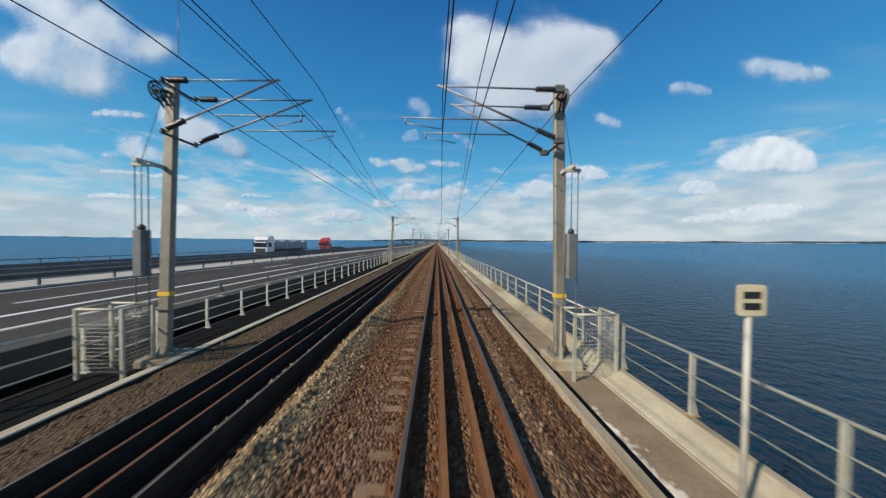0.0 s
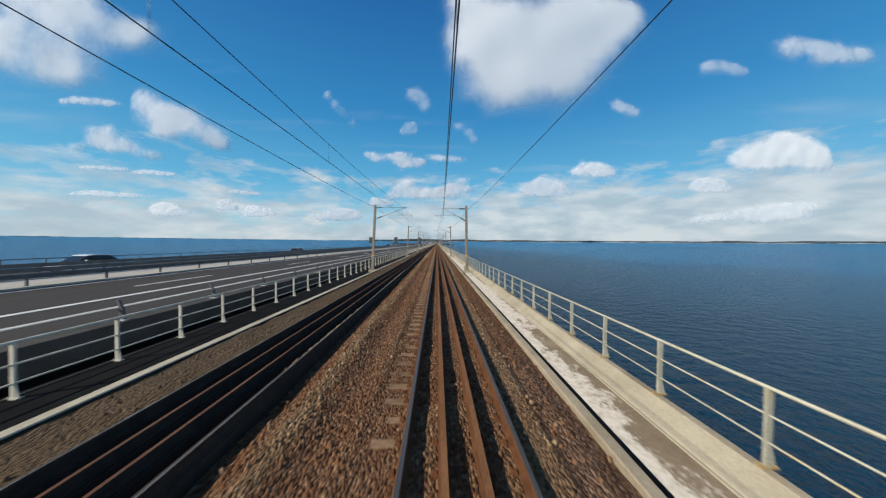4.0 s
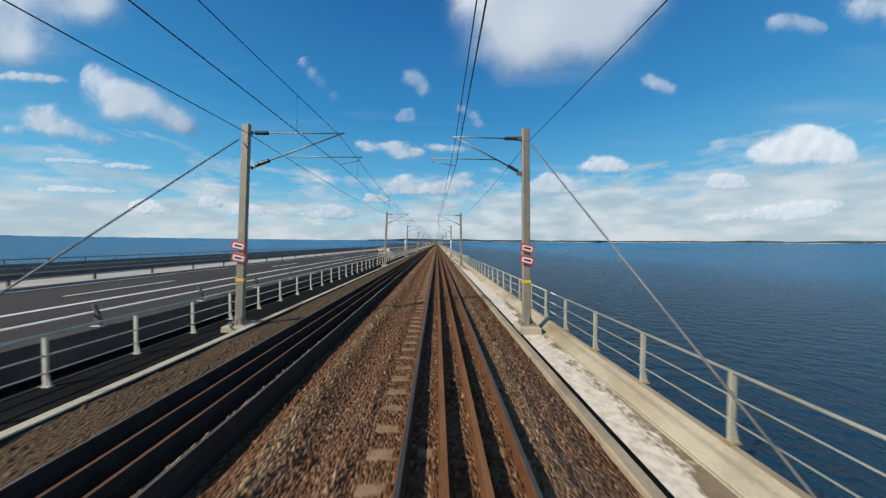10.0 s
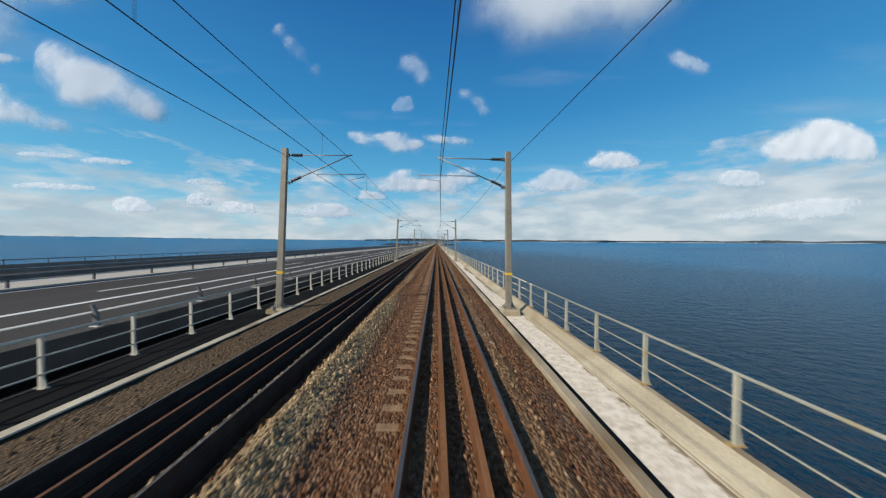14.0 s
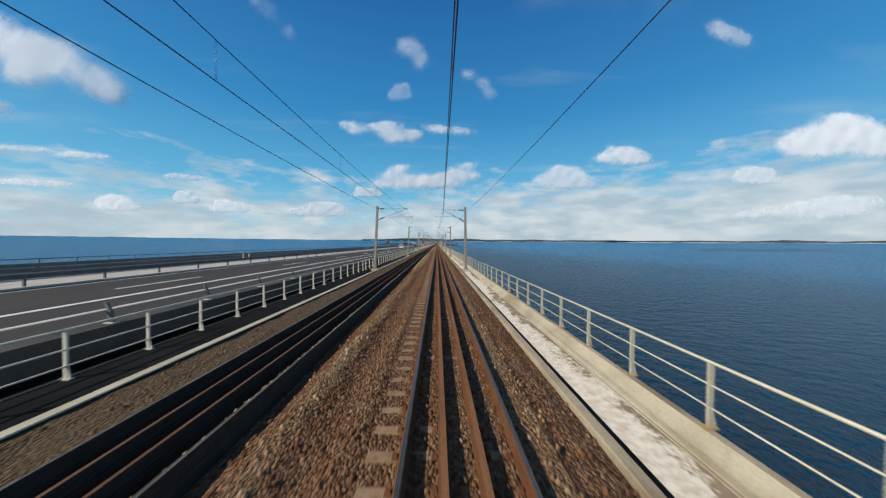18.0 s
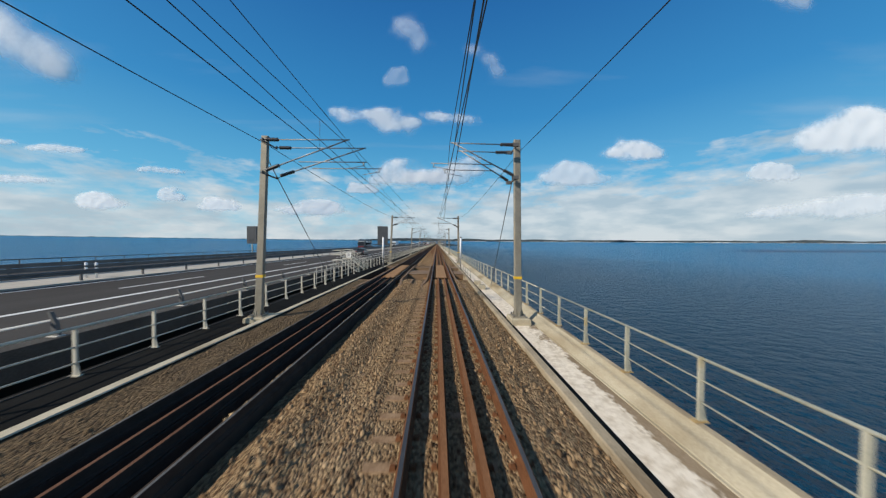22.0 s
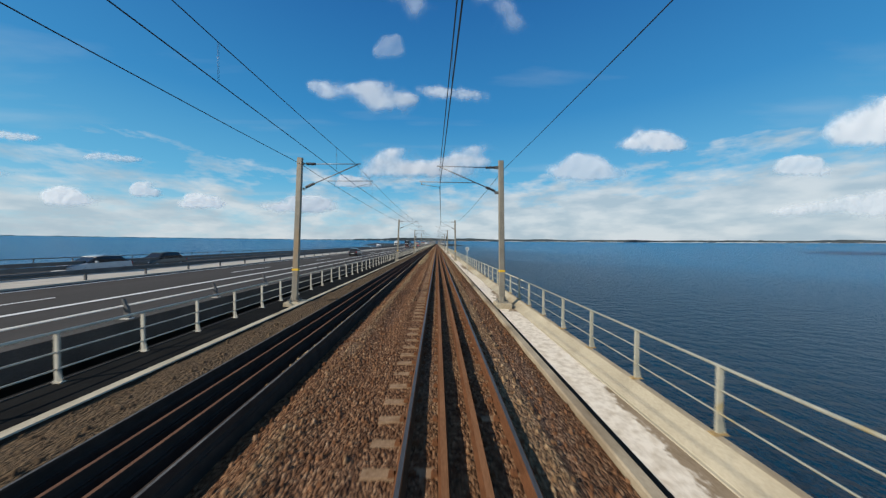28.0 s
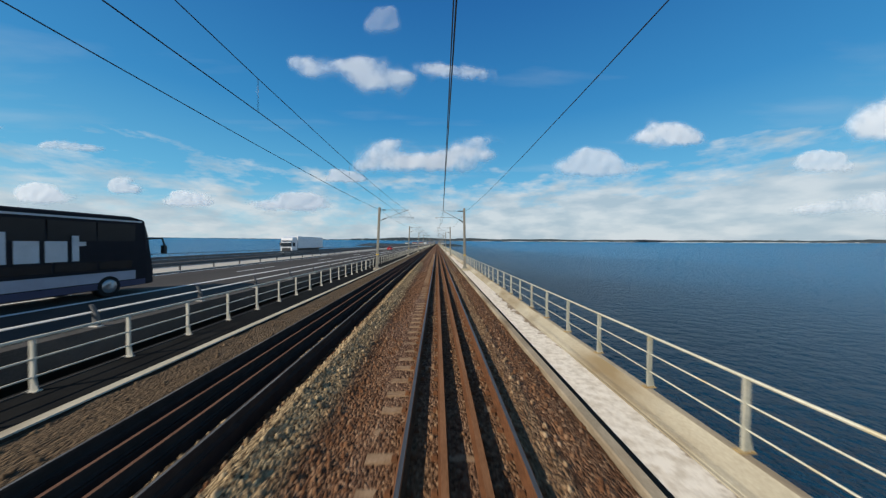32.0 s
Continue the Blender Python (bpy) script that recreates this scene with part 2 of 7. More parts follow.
    bsdf.inputs["Specular Tint"].default_value = (0.45, 0.78, 1.0, 1)
    return m


def walkway_material():
    """A brown slab with a worn white coat that has flaked off in ragged patches, mostly along the parapet."""
    m = surface("walkway_slab", (0.20, 0.15, 0.095), (0.32, 0.25, 0.17), 1.6, 30, 0.9, 0, 0.3)
    nd, ln = m.node_tree.nodes, m.node_tree.links
    bsdf = nd["Principled BSDF"]
    slab = bsdf.inputs["Base Color"].links[0].from_socket
    geo = nd.new("ShaderNodeNewGeometry")
    axes_ = nd.new("ShaderNodeSeparateXYZ")
    ln.new(geo.outputs["Position"], axes_.inputs[0])
    edge = nd.new("ShaderNodeMapRange")
    edge.clamp = False
    edge.inputs["From Min"].default_value, edge.inputs["From Max"].default_value = 3.6, 2.8
    edge.inputs["To Min"].default_value, edge.inputs["To Max"].default_value = -0.13, 0.22
    ln.new(axes_.outputs["X"], edge.inputs[0])
    bare = nd.new("ShaderNodeMapRange")   # worn bare near the start
    bare.inputs["From Min"].default_value, bare.inputs["From Max"].default_value = 24.0, 90.0
    bare.inputs["To Min"].default_value = -0.3
    bare.inputs["To Max"].default_value = 0.04
    ln.new(axes_.outputs["Y"], bare.inputs[0])
    first = nd.new("ShaderNodeMath")
    ln.new(edge.outputs[0], first.inputs[0])
    ln.new(bare.outputs[0], first.inputs[1])
    total = first.outputs[0]
    for scale, stretch, amount in ((0.5, (1, 0.2, 1), 1.2), (3.5, (1, 0.6, 1), 0.5), (16.0, (1, 0.7, 1), 0.3)):
        mp, nz, mad = nd.new("ShaderNodeMapping"), nd.new("ShaderNodeTexNoise"), nd.new("ShaderNodeMath")
        mp.inputs["Scale"].default_value = stretch
        ln.new(geo.outputs["Position"], mp.inputs[0])
        nz.inputs["Scale"].default_value, nz.inputs["Detail"].default_value = scale, 6
        ln.new(mp.outputs[0], nz.inputs["Vector"])
        mad.operation, mad.inputs[1].default_value = "MULTIPLY_ADD", amount
        ln.new(nz.outputs["Fac"], mad.inputs[0])
        ln.new(total, mad.inputs[2])
        total = mad.outputs[0]
    coat = nd.new("ShaderNodeMapRange")
    coat.inputs["From Min"].default_value, coat.inputs["From Max"].default_value, coat.inputs["To Max"].default_value = 0.9, 0.98, 0.94
    ln.new(total, coat.inputs[0])
    mx = nd.new("ShaderNodeMix")
    mx.data_type = "RGBA"
    grain = nd.new("ShaderNodeTexNoise")
    grain.inputs["Scale"].default_value, grain.inputs["Detail"].default_value, grain.inputs["Roughness"].default_value = 5.0, 8, 0.7
    ln.new(geo.outputs["Position"], grain.inputs["Vector"])
    tone = nd.new("ShaderNodeValToRGB")
    tone.color_ramp.elements[0].position, tone.color_ramp.elements[1].position = 0.36, 0.58
    tone.color_ramp.elements[0].color, tone.color_ramp.elements[1].color = (0.56, 0.485, 0.375, 1), (0.82, 0.75, 0.63, 1)
    ln.new(grain.outputs["Fac"], tone.inputs[0])
    ln.new(tone.outputs[0], mx.inputs["B"])
    ln.new(coat.outputs[0], mx.inputs["Factor"])
    ln.new(slab, mx.inputs["A"])
    ln.new(mx.outputs["Result"], bsdf.inputs["Base Color"])
    return m


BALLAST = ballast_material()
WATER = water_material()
CONCRETE = surface("concrete", (0.33, 0.29, 0.21), (0.48, 0.43, 0.32), 1.2, 30, 0.85, 0, 0.3, stain=((0.24, 0.18, 0.1), 0.8, 0.5, 0.72, (1, 0.3, 1)))
WALKWAY = walkway_material()
# near-black brown that paints shade on the kerbs and beside them
KERB_SHADE = surface("painted_kerb_shade", (0.03, 0.021, 0.015), (0.06, 0.045, 0.032), 2.0, 30, 0.95, 0, 0.3)
KERB_TOP = surface("kerb_concrete", (0.38, 0.335, 0.245), (0.56, 0.505, 0.385), 1.5, 30, 0.85, 0, 0.3, stain=((0.2, 0.15, 0.09), 1.0, 0.55, 0.75, (1, 0.4, 1)))
KERB_RIGHT = surface("brown_kerb_concrete", (0.27, 0.225, 0.155), (0.42, 0.355, 0.255), 1.5, 30, 0.85, 0, 0.3, stain=((0.17, 0.12, 0.07), 1.0, 0.52, 0.72, (1, 0.4, 1)))
DARK_CONCRETE = surface("dark_concrete", (0.05, 0.048, 0.045), (0.095, 0.09, 0.085), 0.8, 25, 0.9, 0, 0.3)
DARK_SLAB = surface("near_black_slab", (0.009, 0.009, 0.009), (0.019, 0.019, 0.018), 1.0, 30, 0.9, 0, 0.3)
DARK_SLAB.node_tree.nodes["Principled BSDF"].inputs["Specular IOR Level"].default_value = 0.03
SLEEPER_MAT = surface("sleeper_concrete", (0.155, 0.095, 0.053), (0.29, 0.20, 0.125), 6.0, 40, 0.9, 0, 0.3, vary=0.15)
RAIL_SIDE = surface("rusty_rail_side", (0.10, 0.045, 0.022), (0.19, 0.085, 0.04), 4.0, 50, 0.85, 0.2, 0.2)
# left track's steel, darkened to paint the shade on its visible sides
LEFT_SHADE = surface("shaded_left_steel", (0.038, 0.028, 0.023), (0.066, 0.048, 0.039), 4.0, 50, 0.95, 0, 0.2)
RAIL_TOP = surface("worn_rail_head", (0.075, 0.072, 0.07), (0.14, 0.135, 0.13), 2.0, 60, 0.48, 0.6, 0.05, stretch=(1, 0.1, 1))
DULL_TOP = surface("dull_rail_head", (0.05, 0.045, 0.04), (0.2, 0.19, 0.175), 3.0, 50, 0.6, 0.3, 0.05, stretch=(1, 0.3, 1))
BEAM_PALE = surface("pale_galvanised_beam", (0.55, 0.53, 0.48), (0.7, 0.68, 0.62), 2.0, 30, 0.7, 0.0, 0.1)
GUARD_TOP = surface("rusty_guard_rail", (0.15, 0.068, 0.03), (0.25, 0.12, 0.058), 3.0, 40, 0.8, 0.1, 0.2, stretch=(1, 0.3, 1))
GUARD_DULL = surface("dull_guard_rail_top", (0.10, 0.05, 0.032), (0.17, 0.088, 0.055), 3.0, 40, 0.8, 0.1, 0.2, stretch=(1, 0.3, 1))
GALV = surface("galvanised_steel", (0.46, 0.44, 0.37), (0.62, 0.59, 0.5), 3.0, 40, 0.7, 0.1, 0.1)
RAILING_R = surface("weathered_railing_steel", (0.37, 0.36, 0.28), (0.55, 0.53, 0.43), 2.0, 30, 0.6, 0.25, 0.15, stain=((0.45, 0.33, 0.12), 2.5, 0.6, 0.75, (1, 1, 1)))
RUSTY_FOOT = surface("rust_stained_base_plate", (0.27, 0.17, 0.065), (0.46, 0.36, 0.19), 9.0, 50, 0.85, 0.05, 0.2)
MAST_MAT = surface("weathered_mast_steel", (0.205, 0.188, 0.15), (0.315, 0.29, 0.235), 1.6, 30, 0.6, 0.3, 0.1, stain=((0.33, 0.22, 0.11), 0.8, 0.58, 0.8, (3, 3, 0.6)))
TUBE = surface("aluminium_tube", (0.2, 0.205, 0.215), (0.3, 0.305, 0.315), 3.0, 40, 0.5, 0.4, 0.05)
INSULATOR = surface("brown_insulator", (0.03, 0.03, 0.035), (0.06, 0.055, 0.055), 5.0, 60, 0.3, 0, 0.05)
WIRE = surface("copper_wire", (0.035, 0.035, 0.04), (0.06, 0.06, 0.065), 3.0, 40, 0.5, 0.6, 0.0)
ASPHALT = surface("asphalt", (0.046, 0.042, 0.039), (0.072, 0.066, 0.061), 0.35, 30, 0.9, 0, 0.2, stretch=(1, 0.08, 1))
PAINT_WHITE = surface("road_paint", (0.6, 0.6, 0.58), (0.78, 0.78, 0.76), 1.2, 30, 0.7, 0, 0.1)
MEDIAN = surface("median_concrete", (0.36, 0.34, 0.30), (0.50, 0.475, 0.42), 0.8, 25, 0.9, 0, 0.2)
BARRIER = surface("barrier_steel", (0.10, 0.10, 0.10), (0.16, 0.16, 0.158), 1.5, 40, 0.7, 0.2, 0.1)
ROOF_RED = plain("red_roof_tiles", (0.3, 0.07, 0.045), 0.8)
YELLOW = plain("yellow_band", (0.75, 0.47, 0.03), 0.6)
LAND = surface("wooded_land", (0.032, 0.045, 0.055), (0.055, 0.07, 0.075), 0.01, 0.2, 0.95, 0, 0.0)


# ======================= mesh helpers =======================
def box(bm, x0, x1, y0, y1, z0, z1, mat=0):
    vs = [bm.verts.new((x, y, z)) for x in (x0, x1) for y in (y0, y1) for z in (z0, z1)]
    for f in ((0, 1, 3, 2), (4, 6, 7, 5), (0, 4, 5, 1), (2, 3, 7, 6), (0, 2, 6, 4), (1, 5, 7, 3)):
        bm.faces.new([vs[i] for i in f]).material_index = mat


def prism(bm, outline, y0, y1, cuts=1, mats=None):
    """An outline in x and z, anticlockwise, drawn out along y. mats: the material index of each side."""
    rings = [[bm.verts.new((x, y0 + (y1 - y0) * i / cuts, z)) for x, z in outline] for i in range(cuts + 1)]
    n = len(outline)
    for a, b in zip(rings, rings[1:]):
        for i in range(n):
            f = bm.faces.new((a[i], a[(i + 1) % n], b[(i + 1) % n], b[i]))
            f.material_index = mats[i] if mats else 0
    bm.faces.new(rings[0][::-1])
    bm.faces.new(rings[-1])


def tube(bm, points, radius, sides=6, mat=0):
    """A round bar through points; radius: a number or one for each point."""
    pts = [Vector(p) for p in points]
    rings = []
    for i, p in enumerate(pts):
        way = (pts[min(i + 1, len(pts) - 1)] - pts[max(i - 1, 0)]).normalized()
        side = way.cross(Vector((0, 0, 1)))
        side = side.normalized() if side.length > 0.01 else Vector((1, 0, 0))
        up = side.cross(way)
        r = radius[i] if isinstance(radius, (list, tuple)) else radius
        rings.append([bm.verts.new(p + (side * math.cos(a) + up * math.sin(a)) * r) for a in (2 * math.pi * k / sides for k in range(sides))])
    for a, b in zip(rings, rings[1:]):
        for k in range(sides):
            f = bm.faces.new((a[k], a[(k + 1) % sides], b[(k + 1) % sides], b[k]))
            f.material_index, f.smooth = mat, True
    bm.faces.new(rings[0][::-1]).material_index = mat
    bm.faces.new(rings[-1]).material_index = mat


def mesh_of(name, bm, *mats):
    bmesh.ops.recalc_face_normals(bm, faces=bm.faces[:])
    me = bpy.data.meshes.new(name)
    bm.to_mesh(me)
    bm.free()
    for m in mats:
        me.materials.append(m)
    return me


def part(name, bm, material, parent=None, label=""):
    mats = material if isinstance(material, (list, tuple)) else (material,)
    ob = new(name, mesh_of(name, bm, *mats))
    ob.parent = parent
    return tagged(ob, label)


def structure(name, bm, material, label, category):
    return tagged(part(name, bm, material), label, category, kind="structure")


def thing(name, label, category, group="", at=(0, 0, 0)):
    ob = new(name)
    ob.empty_display_size = 0.2
    ob.location = at
    return tagged(ob, label, category, group)


# ======================= the plan =======================
START, END = -40.0, 2650.0   # the bridge's ends, along y
SPAN = 35.1                  # from mast to mast
MASTS = [7.2 + SPAN * k for k in range(12)] + [420.5] + [446.5 + SPAN * k for k in range(12)] + [864.4, 894.95] + [927.7 + SPAN * k for k in range(44)]
MASTS[23] = 798.2
GAP0, GAP1 = 875.7, 888.2    # the expansion joint
RIGHT_TRACK, LEFT_TRACK, HALF_GAUGE = 0.335, -3.72, 0.73
SLEEPER_STEP = 0.54
SEA = -17.0
ROAD = EYE - 2.66

# ======================= sea and far coast =======================
MID = 620.0   # the middle of the walk, along y
RIM = 4290.0


def sea_level(r):
    return SEA + (SEA_RISE * ((r - 1500) / (RIM - 1500)) ** 2 if r > 1500 else 0.0)


SEA_RISE = 50.0
bm = bmesh.new()
rings = []
for r in (150, 500, 1000, 1500, 2000, 2500, 3000, 3500, 4000, RIM):
    rings.append([bm.verts.new((r * math.sin(a), MID + r * math.cos(a), sea_level(r))) for a in (2 * math.pi * k / 96 for k in range(96))])
bm.faces.new(rings[0][::-1])
for a, b in zip(rings, rings[1:]):
    for k in range(96):
        bm.faces.new((a[k], b[k], b[(k + 1) % 96], a[(k + 1) % 96]))
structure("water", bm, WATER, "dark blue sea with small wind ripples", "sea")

# the coast: a low wooded strip round the horizon, higher ahead
bm = bmesh.new()
top, foot, back = [], [], []
for k in range(361):
    deg = -75 + k * 150 / 360
    a = radians(deg)
    r = RIM - 40
    high = 8 + 20 * math.exp(-((deg + 4) / 7) ** 2) + 10 * math.exp(-((deg - 5) / 24) ** 2) + ((15 if 3 < deg else 4) if deg > -14 else -3) + (12 if deg > -14 else 4) * noise.noise((deg * 0.25, 2, 0)) + 5 * noise.noise((deg * 1.7, 5, 0))
    base = sea_level(r) - 2
    foot.append(bm.verts.new((r * math.sin(a), MID + r * math.cos(a), base)))
    top.append(bm.verts.new(((r + 18) * math.sin(a), MID + (r + 18) * math.cos(a), base + max(4.0, high))))
    back.append(bm.verts.new(((r + 38) * math.sin(a), MID + (r + 38) * math.cos(a), base)))
for k in range(360):
    bm.faces.new((foot[k], foot[k + 1], top[k + 1], top[k]))
    bm.faces.new((top[k], top[k + 1], back[k + 1], back[k]))
structure("backdrop_coast", bm, LAND, "low dark wooded coast on the horizon", "coast")
bm = bmesh.new()
r = RIM - 62
for k in range(240):
    d0, d1 = 3 + k * 60 / 240, 3 + (k + 1) * 60 / 240
    h = 3.5 + 6 * noise.noise((d0 * 0.35, 8, 0)) + 4 * noise.noise((d0 * 2.1, 3, 0))
    if h > 1.0:
        a, b = radians(d0), radians(d1)
        lo_, hi_ = sea_level(r) - 1, sea_level(r) + h
        q = [bm.verts.new((r_ * math.sin(t_), MID + r_ * math.cos(t_), z_)) for r_, z_ in ((r, lo_), (r + 8, hi_)) for t_ in (a, b)]
        bm.faces.new((q[0], q[1], q[3], q[2]))
structure("backdrop_beach", bm, plain("pale_beach_sand", (0.34, 0.36, 0.37), 0.9), "pale beach along the distant shore", "beach")
bm = bmesh.new()
rnd = random.Random(4)
for k in range(150):
    deg = rnd.choice((rnd.uniform(4, 60), rnd.uniform(18, 45), rnd.uniform(-30, 4)))
    a, r, w, h = radians(deg), RIM - 60, rnd.uniform(4, 20), rnd.uniform(3, 7)
    x, y, z = r * math.sin(a), MID + r * math.cos(a), sea_level(r) - 1
    box(bm, x - w, x + w, y - 6, y + 6, z, z + h)
tagged(part("coast_buildings", bm, plain("pale_walls", (0.58, 0.6, 0.6), 0.8)), "pale distant buildings strung along the coast", "buildings", kind="stuff")

# ======================= rail bridge =======================
bm = bmesh.new()
prism(bm, [(-8.0, -0.45), (-8.0, -1.1), (-5.6, -1.7), (-4.6, -6.5), (1.6, -6.5), (2.6, -1.7), (4.1, -1.1), (4.1, -0.6), (2.45, -0.6), (2.45, -0.75), (-6.1, -0.75), (-6.1, -0.45)], START, GAP0)
structure("rail_bridge_deck_1", bm, CONCRETE, "pale concrete box girder carrying two railway tracks", "bridge deck")
bm = bmesh.new()
prism(bm, [(-8.0, -0.45), (-8.0, -1.1), (-5.6, -1.7), (-4.6, -6.5), (1.6, -6.5), (2.6, -1.7), (4.1, -1.1), (4.1, -0.6), (2.45, -0.6), (2.45, -0.75), (-6.1, -0.75), (-6.1, -0.45)], GAP1, END)
structure("rail_bridge_deck_2", bm, CONCRETE, "pale concrete box girder carrying two railway tracks", "bridge deck")

# walkway side faces away from the sun: its shade is put into the colour
bm = bmesh.new()
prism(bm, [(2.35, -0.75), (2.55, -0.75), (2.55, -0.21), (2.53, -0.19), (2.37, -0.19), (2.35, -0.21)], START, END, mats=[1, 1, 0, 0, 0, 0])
structure("kerb_right", bm, (KERB_RIGHT, KERB_SHADE), "weathered concrete kerb holding the ballast", "kerb")
# inner side likewise carries painted shade
bm = bmesh.new()
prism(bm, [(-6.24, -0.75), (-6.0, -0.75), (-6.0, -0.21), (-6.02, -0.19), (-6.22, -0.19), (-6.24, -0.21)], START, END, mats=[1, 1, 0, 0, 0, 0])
structure("kerb_left", bm, (KERB_TOP, KERB_SHADE), "pale concrete kerb beside the ballast", "kerb")
bm = bmesh.new()
prism(bm, [(2.554, -0.6), (3.6, -0.6), (3.6, -0.42), (2.554, -0.42)], START, END)
structure("walkway_right", bm, WALKWAY, "concrete walkway with worn white patches beside the railing", "walkway")
# thin added strip, coloured as the shadow the kerb casts on the walkway
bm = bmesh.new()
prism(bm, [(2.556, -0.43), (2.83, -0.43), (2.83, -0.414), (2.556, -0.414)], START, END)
structure("kerb_shadow_strip", bm, KERB_SHADE, "dark strip painted as the kerb's shadow on the walkway", "drain")
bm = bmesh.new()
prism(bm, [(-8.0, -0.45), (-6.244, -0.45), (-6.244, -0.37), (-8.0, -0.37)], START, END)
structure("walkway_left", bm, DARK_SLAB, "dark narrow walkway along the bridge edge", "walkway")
bm = bmesh.new()
prism(bm, [(-7.85, -0.37), (-7.82, -0.37), (-7.82, -0.345), (-7.85, -0.345)], START, END)
structure("walkway_edge", bm, DARK_CONCRETE, "thin grey upstand along the walkway edge", "edge strip")
bm = bmesh.new()
# top and inner foot edge take the darker kerb concrete
prism(bm, [(3.58, -0.6), (4.13, -0.6), (4.13, -0.19), (4.115, -0.172), (4.02, -0.172), (3.99, -0.176), (3.972, -0.192), (3.665, -0.388), (3.652, -0.402), (3.61, -0.404), (3.6, -0.43)], START, END,
      mats=[0, 0, 1, 1, 1, 0, 0, 0, 0, 0, 1])
structure("parapet_right", bm, (CONCRETE, KERB_RIGHT), "sloped concrete parapet foot with yellowish stains", "parapet")


HEAPS = ((-12, 16), (205, 266), (470, 513), (535, 556), (725, 770), (1125, 1162), (1215, 1290))  # where stone lies heaped between the tracks


def ballast_height(x, y):
    rough = 0.03 * noise.noise((x * 1.3, y * 0.8, 0)) + 0.025 * noise.noise((x * 7, y * 6, 3))
    heap = max(0.0, 1 - abs(x + 2.22) / 0.45 if x < -2.22 else 1 - ((x + 2.22) / 0.72) ** 0.85)
    lot = max([0.0] + [min(1.0, (y - a) / 6, (b - y) / 6) for a, b in HEAPS if a < y < b])
    z = -0.23 + (0.04 + 0.29 * lot * (0.85 + 0.4 * noise.noise((0, y * 0.3, 7)))) * heap
    if -2.6 < x < -1.05:
        z += 0.06 * (1 - lot) * math.cos(2 * math.pi * (x + 2.12 + 0.12 * noise.noise((2, y * 0.15, 1))) / 1.05) * (0.7 + 0.8 * noise.noise((5, y * 0.12, 4)))
    if x < -2.55:
        z -= 0.17 * min(1.0, (-2.55 - x) / 0.2)
    if x < -4.58:
        z = -0.40 + 0.14 * max(0.0, min(1.0, (-4.58 - x) / 0.25, (x + 6.3) / 0.25)) + 0.04 * noise.noise((x * 3, y * 1.6, 9))
    if x > 1.9:
        z += 0.02 - 0.09 * (x - 1.9) / 0.45
    if abs(x - RIGHT_TRACK) < 1.32:
        z = -0.215 if x < RIGHT_TRACK - 0.8 else (-0.185 if x < RIGHT_TRACK + 0.8 else -0.165)
    return z + (rough if abs(x - RIGHT_TRACK) > 1.3 else rough * 0.8)


def ballast_bed(name, y0, y1):
    xs = np.concatenate([np.arange(-5.99, 2.34, 0.14), [2.34]])
    ys, y = [], y0
    while y < y1:
        ys.append(y)
        y += 0.3 if y < 1290 else (2.0 if y < 1400 else 20.0)
    ys.append(y1)
    verts = [(x, y, ballast_height(x, y)) for y in ys for x in xs]
    n = len(xs)
    faces = [(r * n + i, r * n + i + 1, (r + 1) * n + i + 1, (r + 1) * n + i) for r in range(len(ys) - 1) for i in range(n - 1)]
    me = bpy.data.meshes.new(name)
    me.from_pydata(verts, [], faces)
    me.materials.append(BALLAST)
    ob = new(name, me)
    tagged(ob, "rust-brown crushed stone ballast with paler heaps", "ballast", kind="stuff")


